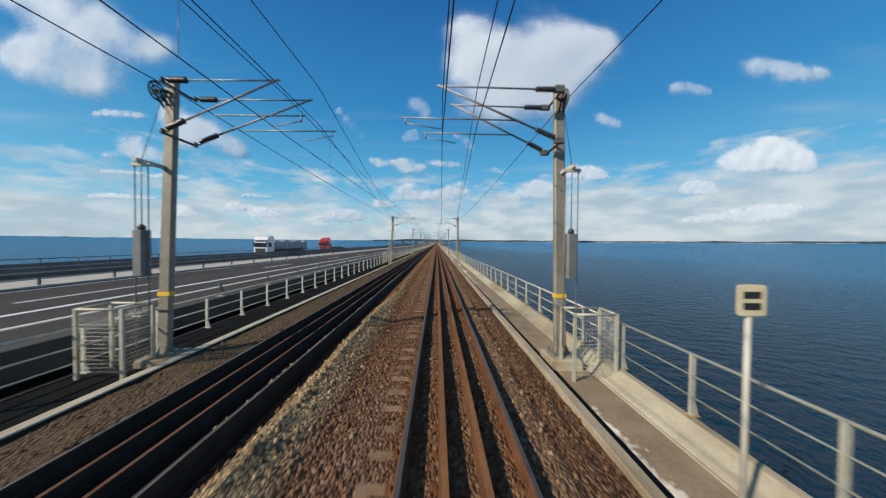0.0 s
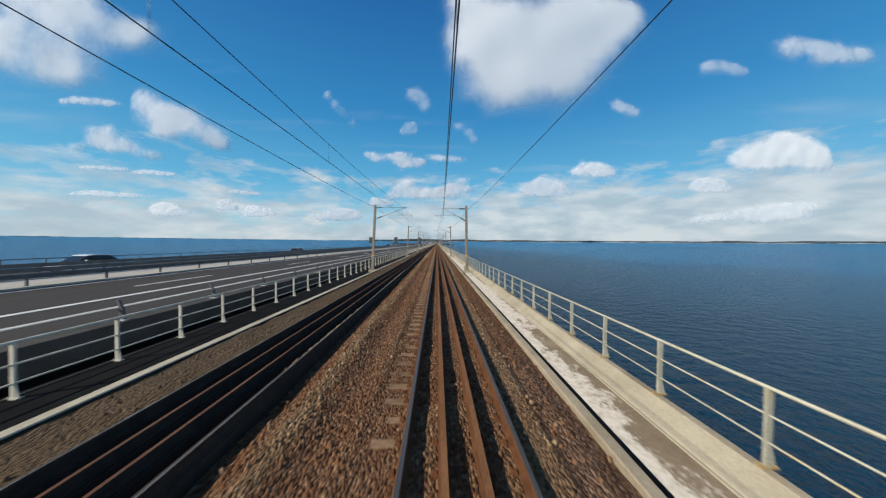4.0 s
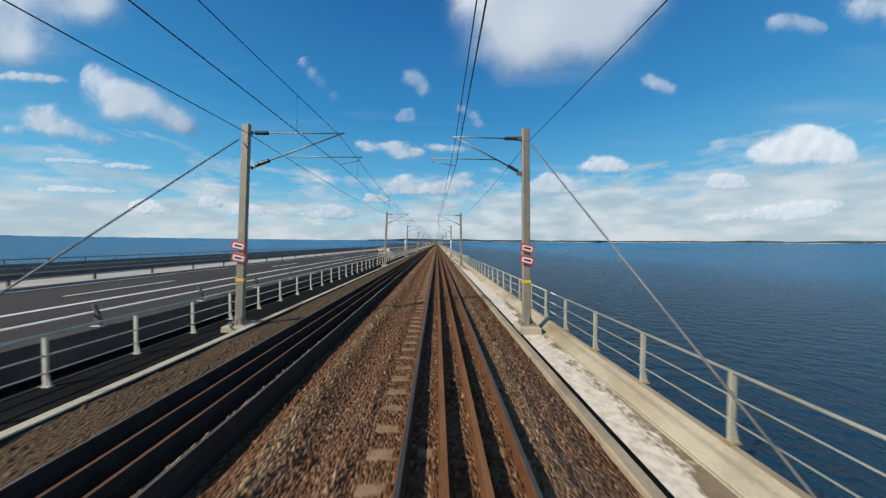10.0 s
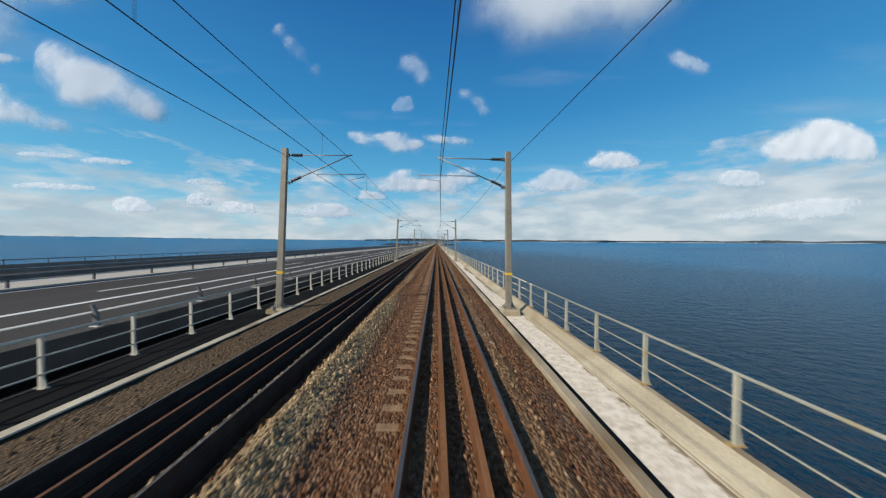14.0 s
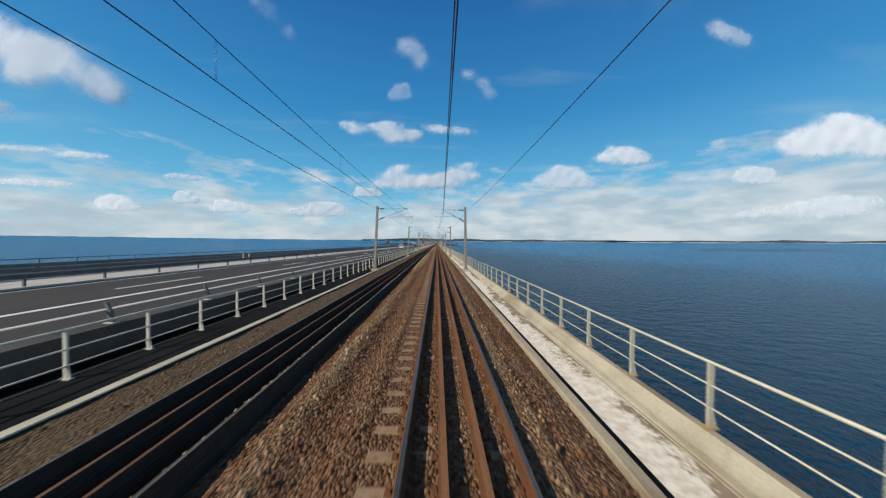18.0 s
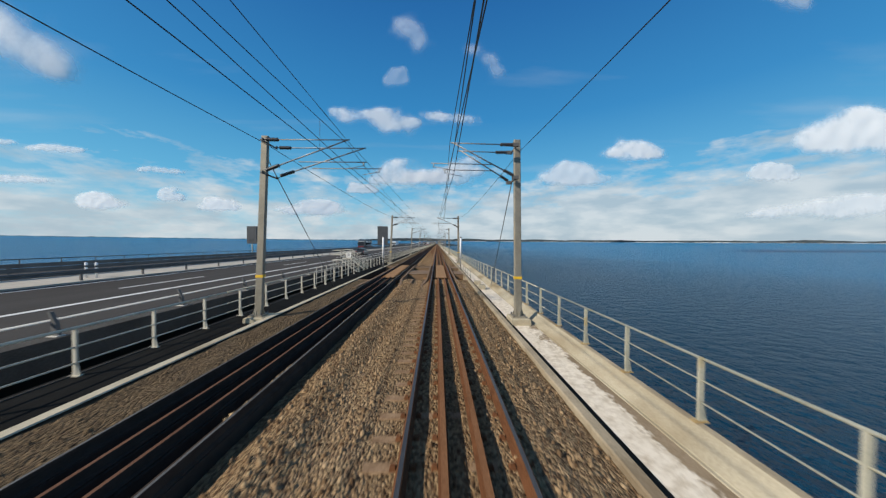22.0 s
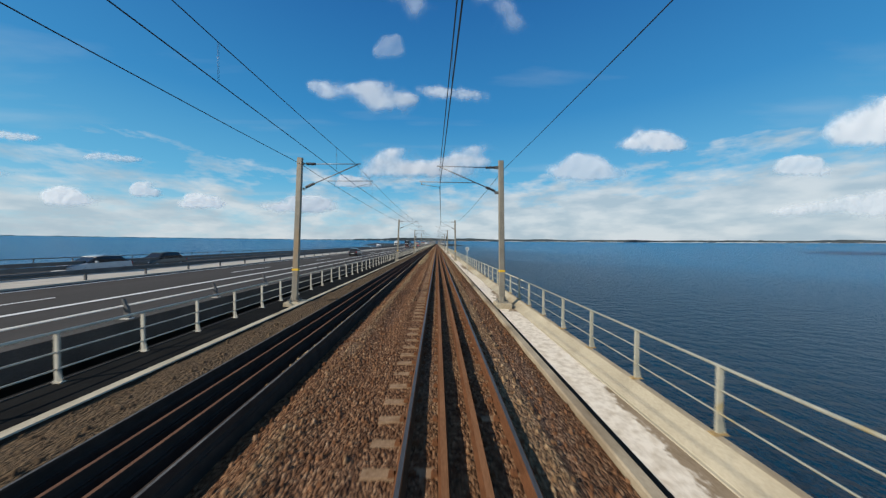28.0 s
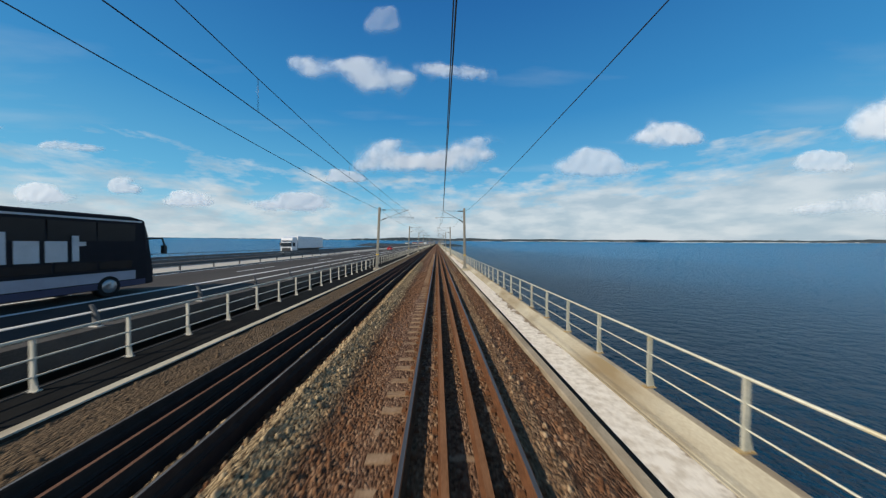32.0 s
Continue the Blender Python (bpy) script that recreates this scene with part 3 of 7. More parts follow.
def stone_material():
    m, nd, ln, bsdf = nodes_of("loose_stone")
    geo = nd.new("ShaderNodeNewGeometry")
    ramp = nd.new("ShaderNodeValToRGB")
    e = ramp.color_ramp.elements
    e[0].position, e[0].color = 0.0, (0.098, 0.045, 0.022, 1)
    e[1].position, e[1].color = 1.0, (0.32, 0.215, 0.135, 1)
    for p_, c_ in ((0.35, (0.132, 0.062, 0.031)), (0.7, (0.175, 0.088, 0.046)), (0.92, (0.22, 0.121, 0.066))):
        e.new(p_).color = (*c_, 1)
    ln.new(geo.outputs["Random Per Island"], ramp.inputs[0])
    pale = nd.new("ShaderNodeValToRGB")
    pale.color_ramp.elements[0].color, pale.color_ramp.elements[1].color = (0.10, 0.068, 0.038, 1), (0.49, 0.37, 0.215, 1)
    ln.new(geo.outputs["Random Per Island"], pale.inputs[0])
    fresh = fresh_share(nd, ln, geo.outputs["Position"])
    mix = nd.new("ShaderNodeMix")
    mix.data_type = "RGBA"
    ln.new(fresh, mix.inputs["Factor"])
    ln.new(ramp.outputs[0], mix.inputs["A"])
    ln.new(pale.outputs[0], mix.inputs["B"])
    # a darker brown tone on the shoulder beside the left kerb
    left_edge_axes, left_edge = nd.new("ShaderNodeSeparateXYZ"), nd.new("ShaderNodeMapRange")
    ln.new(geo.outputs["Position"], left_edge_axes.inputs[0])
    left_edge.inputs["From Min"].default_value, left_edge.inputs["From Max"].default_value, left_edge.inputs["To Max"].default_value = 3.5, 3.7, 0.65
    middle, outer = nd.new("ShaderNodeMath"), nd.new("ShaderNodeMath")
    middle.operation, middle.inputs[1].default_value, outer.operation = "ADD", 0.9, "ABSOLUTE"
    ln.new(left_edge_axes.outputs["X"], middle.inputs[0])
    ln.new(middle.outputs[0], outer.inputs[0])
    ln.new(outer.outputs[0], left_edge.inputs[0])
    left_edge_mix = nd.new("ShaderNodeMix")
    left_edge_mix.data_type = "RGBA"
    left_edge_mix.inputs["B"].default_value = (0.072, 0.056, 0.037, 1)
    ln.new(left_edge.outputs[0], left_edge_mix.inputs["Factor"])
    ln.new(mix.outputs["Result"], left_edge_mix.inputs["A"])
    ln.new(left_edge_mix.outputs["Result"], bsdf.inputs["Base Color"])
    bsdf.inputs["Roughness"].default_value, bsdf.inputs["Specular IOR Level"].default_value = 0.95, 0.1
    return m


def loose_stones(y0, y1, count, seed, strip=None):
    """Angular stones lying on the ballast, joined into one mesh of blocks."""
    g = np.random.default_rng(seed)
    y = g.uniform(y0, y1, count)
    lane = g.random(count)
    x = np.where(lane < 0.56, g.uniform(-2.72, -0.95, count), np.where(lane < 0.79, g.uniform(1.25, 2.33, count), np.where(lane < 0.88, g.uniform(-5.95, -4.62, count), g.uniform(-0.3, 1.05, count))))
    z = np.array([ballast_height(a, b) for a, b in zip(x, y)])
    if strip:
        x, z = g.uniform(strip[0], strip[1], count), np.full(count, strip[2])
        keep = np.array([noise.noise((b * 0.22, 3, seed)) for b in y]) > -0.12
        x = np.where(keep, x, x + 0.06)
        z = np.where(keep, z, z - 0.3)
    r = g.uniform(0.016, 0.046, count) if not strip else g.uniform(0.014, 0.03, count)
    turn = g.uniform(0, 6.28, count)
    verts = np.zeros((count, 8, 3), np.float32)
    for i in range(4):
        a = turn + i * np.pi / 2 + g.uniform(-0.35, 0.35, count)
        k = r * g.uniform(0.8, 1.25, count)
        verts[:, i] = np.stack([x + k * np.cos(a), y + k * 1.15 * np.sin(a), z - 0.012], 1)
        a2, k2 = a + g.uniform(-0.3, 0.3, count), k * g.uniform(0.35, 0.8, count)
        verts[:, 4 + i] = np.stack([x + k2 * np.cos(a2), y + k2 * np.sin(a2), z + r * g.uniform(0.55, 1.1, count)], 1)
    base = (np.arange(count) * 8)[:, None]
    quads = np.array([[4, 5, 6, 7], [0, 1, 5, 4], [1, 2, 6, 5], [2, 3, 7, 6], [3, 0, 4, 7]])
    faces = (base[:, :, None] + quads[None]).reshape(-1)
    me = bpy.data.meshes.new("loose_stones")
    me.vertices.add(count * 8)
    me.vertices.foreach_set("co", verts.reshape(-1))
    me.loops.add(len(faces))
    me.loops.foreach_set("vertex_index", faces.astype(np.int32))
    me.polygons.add(count * 5)
    me.polygons.foreach_set("loop_start", np.arange(0, count * 20, 4, dtype=np.int32))
    me.update(calc_edges=True)
    me.materials.append(STONE)
    tagged(new("loose_stones", me), "angular rust-brown ballast stones between the tracks", "stones", kind="stuff")


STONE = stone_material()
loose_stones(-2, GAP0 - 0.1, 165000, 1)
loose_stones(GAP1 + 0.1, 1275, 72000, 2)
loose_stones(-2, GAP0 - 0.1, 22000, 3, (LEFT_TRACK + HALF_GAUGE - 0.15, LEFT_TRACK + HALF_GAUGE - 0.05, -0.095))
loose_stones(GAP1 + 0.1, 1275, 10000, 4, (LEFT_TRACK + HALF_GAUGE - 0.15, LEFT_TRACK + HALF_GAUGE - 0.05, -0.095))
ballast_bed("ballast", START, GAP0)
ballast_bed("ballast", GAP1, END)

# ======================= road bridge =======================
bm = bmesh.new()
prism(bm, [(-10.15, ROAD), (-38.6, ROAD), (-38.6, ROAD - 0.6), (-31, ROAD - 1.2), (-28, ROAD - 6), (-20, ROAD - 6), (-17, ROAD - 1.2), (-10.15, ROAD - 0.6)][::-1], START, END)
structure("road", bm, ASPHALT, "grey asphalt motorway bridge deck", "road")
bm = bmesh.new()
prism(bm, [(-10.5, ROAD - 0.1), (-10.146, ROAD - 0.1), (-10.146, ROAD - 0.7), (-10.0, ROAD - 0.7), (-10.0, ROAD + 0.06), (-10.5, ROAD + 0.06)], START, END)
structure("road_edge_beam", bm, DARK_CONCRETE, "concrete edge beam of the road bridge", "edge beam")
bm = bmesh.new()
prism(bm, [(-27.5, ROAD + 0.004), (-22.2, ROAD + 0.004), (-22.2, ROAD + 0.1), (-27.5, ROAD + 0.1)], START, END)
structure("median", bm, MEDIAN, "pale concrete median strip between the carriageways", "median")
for x, w in ((-15.0, 0.3), (-21.5, 0.2), (-28.2, 0.2), (-35.3, 0.2)):
    bm = bmesh.new()
    box(bm, x - w / 2, x + w / 2, START, END, ROAD + 0.004, ROAD + 0.009)
    structure("edge_line", bm, PAINT_WHITE, "solid white road edge line", "road marking")
for x in (-17.6, -31.7):
    bm = bmesh.new()
    y = START
    while y < 1500:
        box(bm, x - 0.09, x + 0.09, y, y + 5.8, ROAD + 0.004, ROAD + 0.009)
        y += 17.5
    structure("lane_dashes", bm, PAINT_WHITE, "dashed white lane markings", "road marking")


# ======================= tracks =======================
def side_prism(bm, outline, x0, x1, mat=0):
    """An outline in y and z drawn out across x."""
    rings = [[bm.verts.new((x, y, z)) for y, z in outline] for x in (x0, x1)]
    n = len(outline)
    for i in range(n):
        bm.faces.new((rings[0][i], rings[0][(i + 1) % n], rings[1][(i + 1) % n], rings[1][i])).material_index = mat
    bm.faces.new(rings[0][::-1]).material_index = mat
    bm.faces.new(rings[1]).material_index = mat


RAIL_OUTLINE = [(-0.075, -0.172), (0.075, -0.172), (0.075, -0.158), (0.012, -0.14), (0.01, -0.05), (0.036, -0.036), (0.036, -0.006), (0.026, 0.0),
                (-0.026, 0.0), (-0.036, -0.006), (-0.036, -0.036), (-0.01, -0.05), (-0.012, -0.14), (-0.075, -0.158)]
RAIL_MATS = [0, 0, 0, 0, 0, 0, 0, 1, 0, 0, 0, 0, 0, 0]
GUARD_OUTLINE = [(-0.07, -0.16), (0.07, -0.16), (0.07, -0.145), (0.012, -0.13), (0.012, -0.045), (0.04, -0.035), (0.04, 0.0), (-0.04, 0.0), (-0.04, -0.035), (-0.012, -0.045), (-0.012, -0.13), (-0.07, -0.145)]
GUARD_MATS = [0, 0, 0, 0, 0, 0, 1, 0, 0, 0, 0, 0]


def sleeper_box(bm, y, rnd):
    d = rnd.uniform(-0.01, 0.01)
    vs = []
    for z, w, l in ((-0.36, 0.12, 1.25), (-0.193 + d, 0.075, 1.22)):
        vs.append([bm.verts.new((x * l, y + v * w, z)) for x, v in ((-1, -1), (1, -1), (1, 1), (-1, 1))])
    bm.faces.new(vs[1])
    for i in range(4):
        bm.faces.new((vs[0][i], vs[0][(i + 1) % 4], vs[1][(i + 1) % 4], vs[1][i]))


def sleepers_joined(y0, y1, centre, parent):
    verts, faces = [], []
    y = y0
    rnd = random.Random(3)
    while y < y1:
        if not (GAP0 - 0.3 < y < GAP1 + 0.3):
            n, d = len(verts), rnd.uniform(-0.02, 0.008)
            for z, w, l in ((-0.36, 0.12, 1.25), (-0.193 + d, 0.075, 1.22)):
                verts += [(centre + a * l, y + b * w, z) for a, b in ((-1, -1), (1, -1), (1, 1), (-1, 1))]
            faces += [(n + 4, n + 5, n + 6, n + 7)] + [(n + i, n + (i + 1) % 4, n + 4 + (i + 1) % 4, n + 4 + i) for i in range(4)]
        y += SLEEPER_STEP
    me = bpy.data.meshes.new("sleeper_row")
    me.from_pydata(verts, [], faces)
    me.materials.append(SLEEPER_MAT)
    ob = new("sleeper_row", me)
    ob.parent = parent
    tagged(ob, kind="stuff")


def clips_joined(y0, y1, centre, parent):
    """The fastenings that hold the rails down: a pad and a clip on each side of each rail."""
    verts, faces = [], []
    y = y0
    while y < y1:
        if not (GAP0 - 0.3 < y < GAP1 + 0.3):
            for dx in (-0.85, -0.61, 0.61, 0.85, -0.34, 0.34):
                n = len(verts)
                a, b = (0.045, 0.05)
                verts += [(centre + dx + i * a * t, y + j * b * t, z) for z, t in ((-0.185, 1), (-0.135, 0.6)) for i, j in ((-1, -1), (1, -1), (1, 1), (-1, 1))]
                faces += [(n + 4, n + 5, n + 6, n + 7)] + [(n + i, n + (i + 1) % 4, n + 4 + (i + 1) % 4, n + 4 + i) for i in range(4)]
        y += SLEEPER_STEP
    me = bpy.data.meshes.new("rail_clip_row")
    me.from_pydata(verts, [], faces)
    me.materials.append(RAIL_SIDE)
    ob = new("rail_clip_row", me)
    ob.parent = parent
    tagged(ob, kind="stuff")


for c, label in ((RIGHT_TRACK, "railway track with shiny rails and rusty inner guard rails"), (LEFT_TRACK, "railway track with dull rails and rusty inner guard rails")):
    track = tagged(new("railway_track"), label, "railway track", "railway tracks")
    for dx in (-HALF_GAUGE, HALF_GAUGE):
        bm = bmesh.new()
        prism(bm, [(c + dx + x * (1.0 if c > 0 else 0.7), z) for x, z in RAIL_OUTLINE], START, END, mats=RAIL_MATS)
        part("rail", bm, (RAIL_SIDE, RAIL_TOP) if c > 0 else (LEFT_SHADE, DULL_TOP), track, "worn steel rail")
    if c < 0:
        # fillers added below the rails so no sunlight passes under them
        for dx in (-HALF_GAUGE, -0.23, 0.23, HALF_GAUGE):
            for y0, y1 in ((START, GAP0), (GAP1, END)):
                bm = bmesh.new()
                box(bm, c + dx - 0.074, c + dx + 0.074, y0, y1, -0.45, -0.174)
                part("shade_filler", bm, LEFT_SHADE, track, "dark filler added under the rail to block light")
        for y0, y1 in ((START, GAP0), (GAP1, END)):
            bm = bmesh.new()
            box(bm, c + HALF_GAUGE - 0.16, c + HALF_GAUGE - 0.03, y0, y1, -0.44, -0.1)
            part("rubble_strip", bm, LEFT_SHADE, track, "dark infill strip under the loose rubble against the rail")
    for dx in (-0.23, 0.23):
        for y0, y1 in ((START, GAP0), (GAP1, END)):
            bm = bmesh.new()
            prism(bm, [(c + dx + x * (1.0 if c > 0 else 0.62), z) for x, z in GUARD_OUTLINE], y0, y1, mats=GUARD_MATS)
            part("guard_rail", bm, (RAIL_SIDE, GUARD_TOP) if c > 0 else (LEFT_SHADE, GUARD_DULL), track, "rust-coloured guard rail")
    if c > 0:
        bm = bmesh.new()
        sleeper_box(bm, 0, random.Random(1))
        sleeper = mesh_of("sleeper", bm, SLEEPER_MAT)
        for k in range(300):
            o = new("sleeper", sleeper)
            o.parent, o.location = track, (c, k * SLEEPER_STEP, random.uniform(-0.02, 0.006))
        sleepers_joined(START, -0.1, c, track)
        sleepers_joined(300 * SLEEPER_STEP, 1320, c, track)
        clips_joined(START, 1280, c, track)

# ======================= railings, barriers =======================
# where the first post stands after each mast, span by span
FIRST_POST = {-1: 1.0, 0: 0.95, 1: 0.9, 2: 0.0, 3: 1.54, 4: 1.6, 5: 1.6, 6: 1.63, 7: 0.61, 8: 0.41, 9: 1.45, 10: 1.17, 11: 1.1, 12: 1.01, 13: 1.32,
              14: 1.21, 15: 0.4, 16: 0.4, 17: 0.5, 18: 0.5, 19: 0.51, 20: 1.26, 21: 0.77, 22: 1.29, 23: 1.0, 24: 0.8, 25: 0.6, 26: 0.42, 27: 1.51,
              28: 1.24, 29: 1.2, 30: 1.1, 31: 1.07, 32: 0.86, 33: 0.05, 34: 0.9, 35: 1.61, 36: 1.4}
STEP = 1.755


def post_mesh(height, steel, foot):
    bm = bmesh.new()
    side_prism(bm, [(-0.022, 0.02), (0.022, 0.02), (0.022, height), (-0.022, height)], -0.038, 0.038)
    box(bm, -0.11, 0.11, -0.05, 0.05, 0.0, 0.022, 1)
    vs = [bm.verts.new(p) for p in ((0.038, -0.012, 0.022), (0.1, -0.012, 0.022), (0.038, -0.012, 0.32), (0.038, 0.012, 0.022), (0.1, 0.012, 0.022), (0.038, 0.012, 0.32))]
    for f in ((0, 1, 2), (3, 5, 4), (1, 4, 5, 2), (0, 3, 4, 1)):
        bm.faces.new([vs[i] for i in f])
    return mesh_of("post", bm, steel, foot)


def railing(name, x, z, y0, y1, first, height, heights, steel, thick, post, label):
    ob = thing(name, label, "railing", "railing sections", (x, y0, z))
    y = first if first >= 0.02 else first + STEP
    while y < y1 - y0:
        p = new("post", post)
        p.parent, p.location = ob, (0, y, 0)
        y += STEP
    for i, h in enumerate(heights):
        bm = bmesh.new()
        tube(bm, [(0, 0.02, h), (0, y1 - y0 - 0.02, h)], thick if i == 0 else thick * 0.6, 8 if i == 0 else 6)
        part("handrail" if i == 0 else "rail_bar", bm, steel, ob)
    return ob


POST_R, POST_L = post_mesh(0.99, RAILING_R, RUSTY_FOOT), post_mesh(1.04, GALV, GALV)
EDGES = [7.2 - SPAN] + MASTS[:38]
for k in range(len(EDGES) - 1):
    first = FIRST_POST.get(k - 1, 1.0)
    y0, y1 = EDGES[k], EDGES[k + 1]
    railing("railing", 4.1, -0.17, y0, y1, first - 0.13, 0.99, (0.99, 0.65, 0.31), RAILING_R, 0.026, POST_R, "pale weathered steel railing with three bars on the parapet")
    railing("railing", -7.77, -0.37, y0, y1, first + 0.12, 1.04, (1.04, 0.63, 0.28), GALV, 0.034, POST_L, "galvanised steel railing with three bars at the track edge")
for x, z, steel, post_h in ((4.1, -0.17, RAILING_R, 0.99), (-7.77, -0.37, GALV, 1.04)):
    far = thing("railing", "long pale steel railing far along the bridge", "railing", "railing sections", (x, EDGES[-1], z))
    for h in (post_h, 0.64, 0.3):
        bm = bmesh.new()
        tube(bm, [(0, 0, h), (0, END - EDGES[-1], h)], 0.028, 5)
        part("rail_bar", bm, steel, far)
    bm = bmesh.new()
    for k in range(170):
        box(bm, -0.035, 0.035, k * STEP - 0.02, k * STEP + 0.02, 0, post_h)
    tagged(part("posts", bm, steel, far), kind="stuff")


def median_barrier(x, face, y0, y1, first):
    ob = thing("crash_barrier", "dark grey steel crash barrier on the pale median", "crash barrier", "median crash barriers", (x, y0, ROAD + 0.1))
    f = face
    bm = bmesh.new()
    prism(bm, [(0.06 * f, 0.40), (0.10 * f, 0.46), (0.07 * f, 0.54), (0.10 * f, 0.62), (0.06 * f, 0.69), (-0.06 * f, 0.69), (-0.06 * f, 0.4)], 0, y1 - y0)
    part("beam", bm, BARRIER, ob)
    if face < 0:
        bm = bmesh.new()
        prism(bm, [(0.06 * f, 0.72), (0.10 * f, 0.78), (0.07 * f, 0.85), (0.10 * f, 0.92), (0.06 * f, 0.98), (-0.06 * f, 0.98), (-0.06 * f, 0.72)], 0, y1 - y0)
        part("upper_beam", bm, BARRIER, ob)
    bm = bmesh.new()
    box(bm, -0.055, 0.055, -0.05, 0.05, 0, 0.42 if face > 0 else 0.75)
    me = mesh_of("post", bm, BARRIER)
    n = int((min(y1, 1500) - y0) / 3.9)
    for k in range(n):
        p = new("post", me)
        p.parent, p.location = ob, (0, (k + 0.5) * 3.9 + first, 0)


def edge_barrier(y0, y1, first):
    """The barrier beside the hard shoulder: a pale box beam on cranked posts."""
    ob = thing("crash_barrier", "pale steel box beam barrier on dark cranked posts", "crash barrier", "road edge barriers", (-10.4, y0, ROAD))
    bm = bmesh.new()
    prism(bm, [(-0.11, 0.465), (0.0, 0.455), (0.03, 0.465), (0.03, 0.48), (0.0, 0.49), (-0.11, 0.5)], 0, y1 - y0)
    part("beam", bm, BEAM_PALE, ob, "pale galvanised box beam")
    bm = bmesh.new()
    prism(bm, [(0.12, 0.06), (0.22, 0.06), (0.17, 0.42), (0.02, 0.72), (-0.05, 0.72), (0.08, 0.42)], -0.045, 0.045)
    box(bm, -0.02, 0.26, -0.1, 0.1, 0.06, 0.085, 1)
    prism(bm, [(0.03, 0.085), (0.115, 0.085), (0.08, 0.4), (0.03, 0.44)], -0.035, 0.035, mats=[1, 1, 1, 1])
    me = mesh_of("post", bm, BARRIER, BEAM_PALE)
    n = int((min(y1, 1500) - y0) / 3.9)
    for k in range(n):
        p = new("post", me)
        p.parent, p.location = ob, (0, (k + 0.5) * 3.9 + first, 0)


cuts = [START, 311, 662, 1013, 1364, END]
for y0, y1 in zip(cuts, cuts[1:]):
    phase = 0.5 if y0 < 600 else (1.8 if y0 < 1000 else 0.2)
    median_barrier(-22.6, 1, y0, y1, phase)
    median_barrier(-27.1, -1, y0, y1, phase)
    edge_barrier(y0, y1, 1.5 if y0 < 600 else -1.35)
# the far edge of the road
for y0, y1 in zip(cuts, cuts[1:]):
    far = thing("parapet_railing", "thin dark railing along the far road edge", "railing", "far road railings", (-38.3, y0, ROAD))
    for h, r in ((0.85, 0.045), (0.42, 0.02)):
        bm = bmesh.new()
        tube(bm, [(0, 0, h), (0, y1 - y0, h)], r, 5)
        part("rail_bar", bm, BARRIER, far)
    bm = bmesh.new()
    n = int((min(y1, 1500) - y0) / 3.0)
    for k in range(n):
        box(bm, -0.03, 0.03, k * 3.0, k * 3.0 + 0.06, 0, 0.85)
    tagged(part("post_row", bm, BARRIER, far), kind="stuff")

# ======================= masts and overhead line =======================
FOOT = -0.18


def ribbed(bm, a, b, r0, r1, ribs, mat=0):
    """A ribbed insulator from a to b."""
    a, b = Vector(a), Vector(b)
    pts, rad = [], []
    for i in range(ribs * 2 + 1):
        pts.append(a.lerp(b, i / (ribs * 2)))
        rad.append(r1 if i % 2 else r0)
    tube(bm, pts, rad, 8, mat)


def cantilever(ob, side, shift, bx, dy, drop=0.0):
    """The hinged arm: top tube, strut, steady arm and two insulators. dy: how far along the track from the mast."""
    def at(x, z):
        return (x - bx, dy, z - FOOT + drop)
    if side == 1:
        root, tip, z_top, z_low = 2.86, 0.1 + shift, 6.12, 4.95
        steady0, steady1 = 1.75 + shift * 0.5, -0.84 + shift * 1.2
    else:
        root, tip, z_top, z_low = -6.25, -3.72 + shift, 6.17, 5.02
        steady0, steady1 = -5.05 + shift * 0.3, -3.0 + shift * 1.05
    s = 1 if side == 1 else -1
    ins0, ins1 = root - s * 0.18, root - s * 0.62
    bm = bmesh.new()
    tube(bm, [at(ins1, z_top), at(tip - s * 0.15, z_top + 0.03)], 0.021, 8)
    part("top_tube", bm, TUBE, ob)
    # the strut, from the low root to the tip
    lo, hi = Vector(at(root, z_low)), Vector(at(tip, z_top))
    a, b = lo.lerp(hi, 0.06), lo.lerp(hi, 0.22)
    bm = bmesh.new()
    tube(bm, [b, hi + (hi - lo).normalized() * 0.12], 0.025, 8)
    part("strut", bm, TUBE, ob)
    bm = bmesh.new()
    ribbed(bm, at(ins0, z_top), at(ins1, z_top), 0.04, 0.075, 7)
    part("insulator", bm, INSULATOR, ob, "dark ribbed insulator")
    bm = bmesh.new()
    ribbed(bm, a, b, 0.04, 0.075, 7)
    part("insulator", bm, INSULATOR, ob, "dark ribbed insulator")
    bm = bmesh.new()
    tube(bm, [at(steady0, 5.40), at(steady1, 5.42)], 0.018, 8)
    tube(bm, [at(steady1 + s * 0.1, 5.42), at(steady1 + s * 0.1, 5.27)], 0.018, 6)
    tube(bm, [at(steady1 + s * 0.1, 5.3), at(tip, 5.17)], 0.012, 6)
    part("steady_arm", bm, TUBE, ob)
    for z in (z_top, z_low):
        bm = bmesh.new()
        box(bm, root - bx - 0.06 - s * 0.12, root - bx + 0.06 - s * 0.02, dy - 0.05, dy + 0.05, z - FOOT + drop - 0.06, z - FOOT + drop + 0.06)
        tube(bm, [at(root, z), at(ins0 if z == z_top else root - s * 0.2, z)], 0.02, 6)
        if dy:
            tube(bm, [(root - bx, 0, z - FOOT + drop), at(root, z)], 0.03, 6)
        part("bracket", bm, BARRIER, ob)


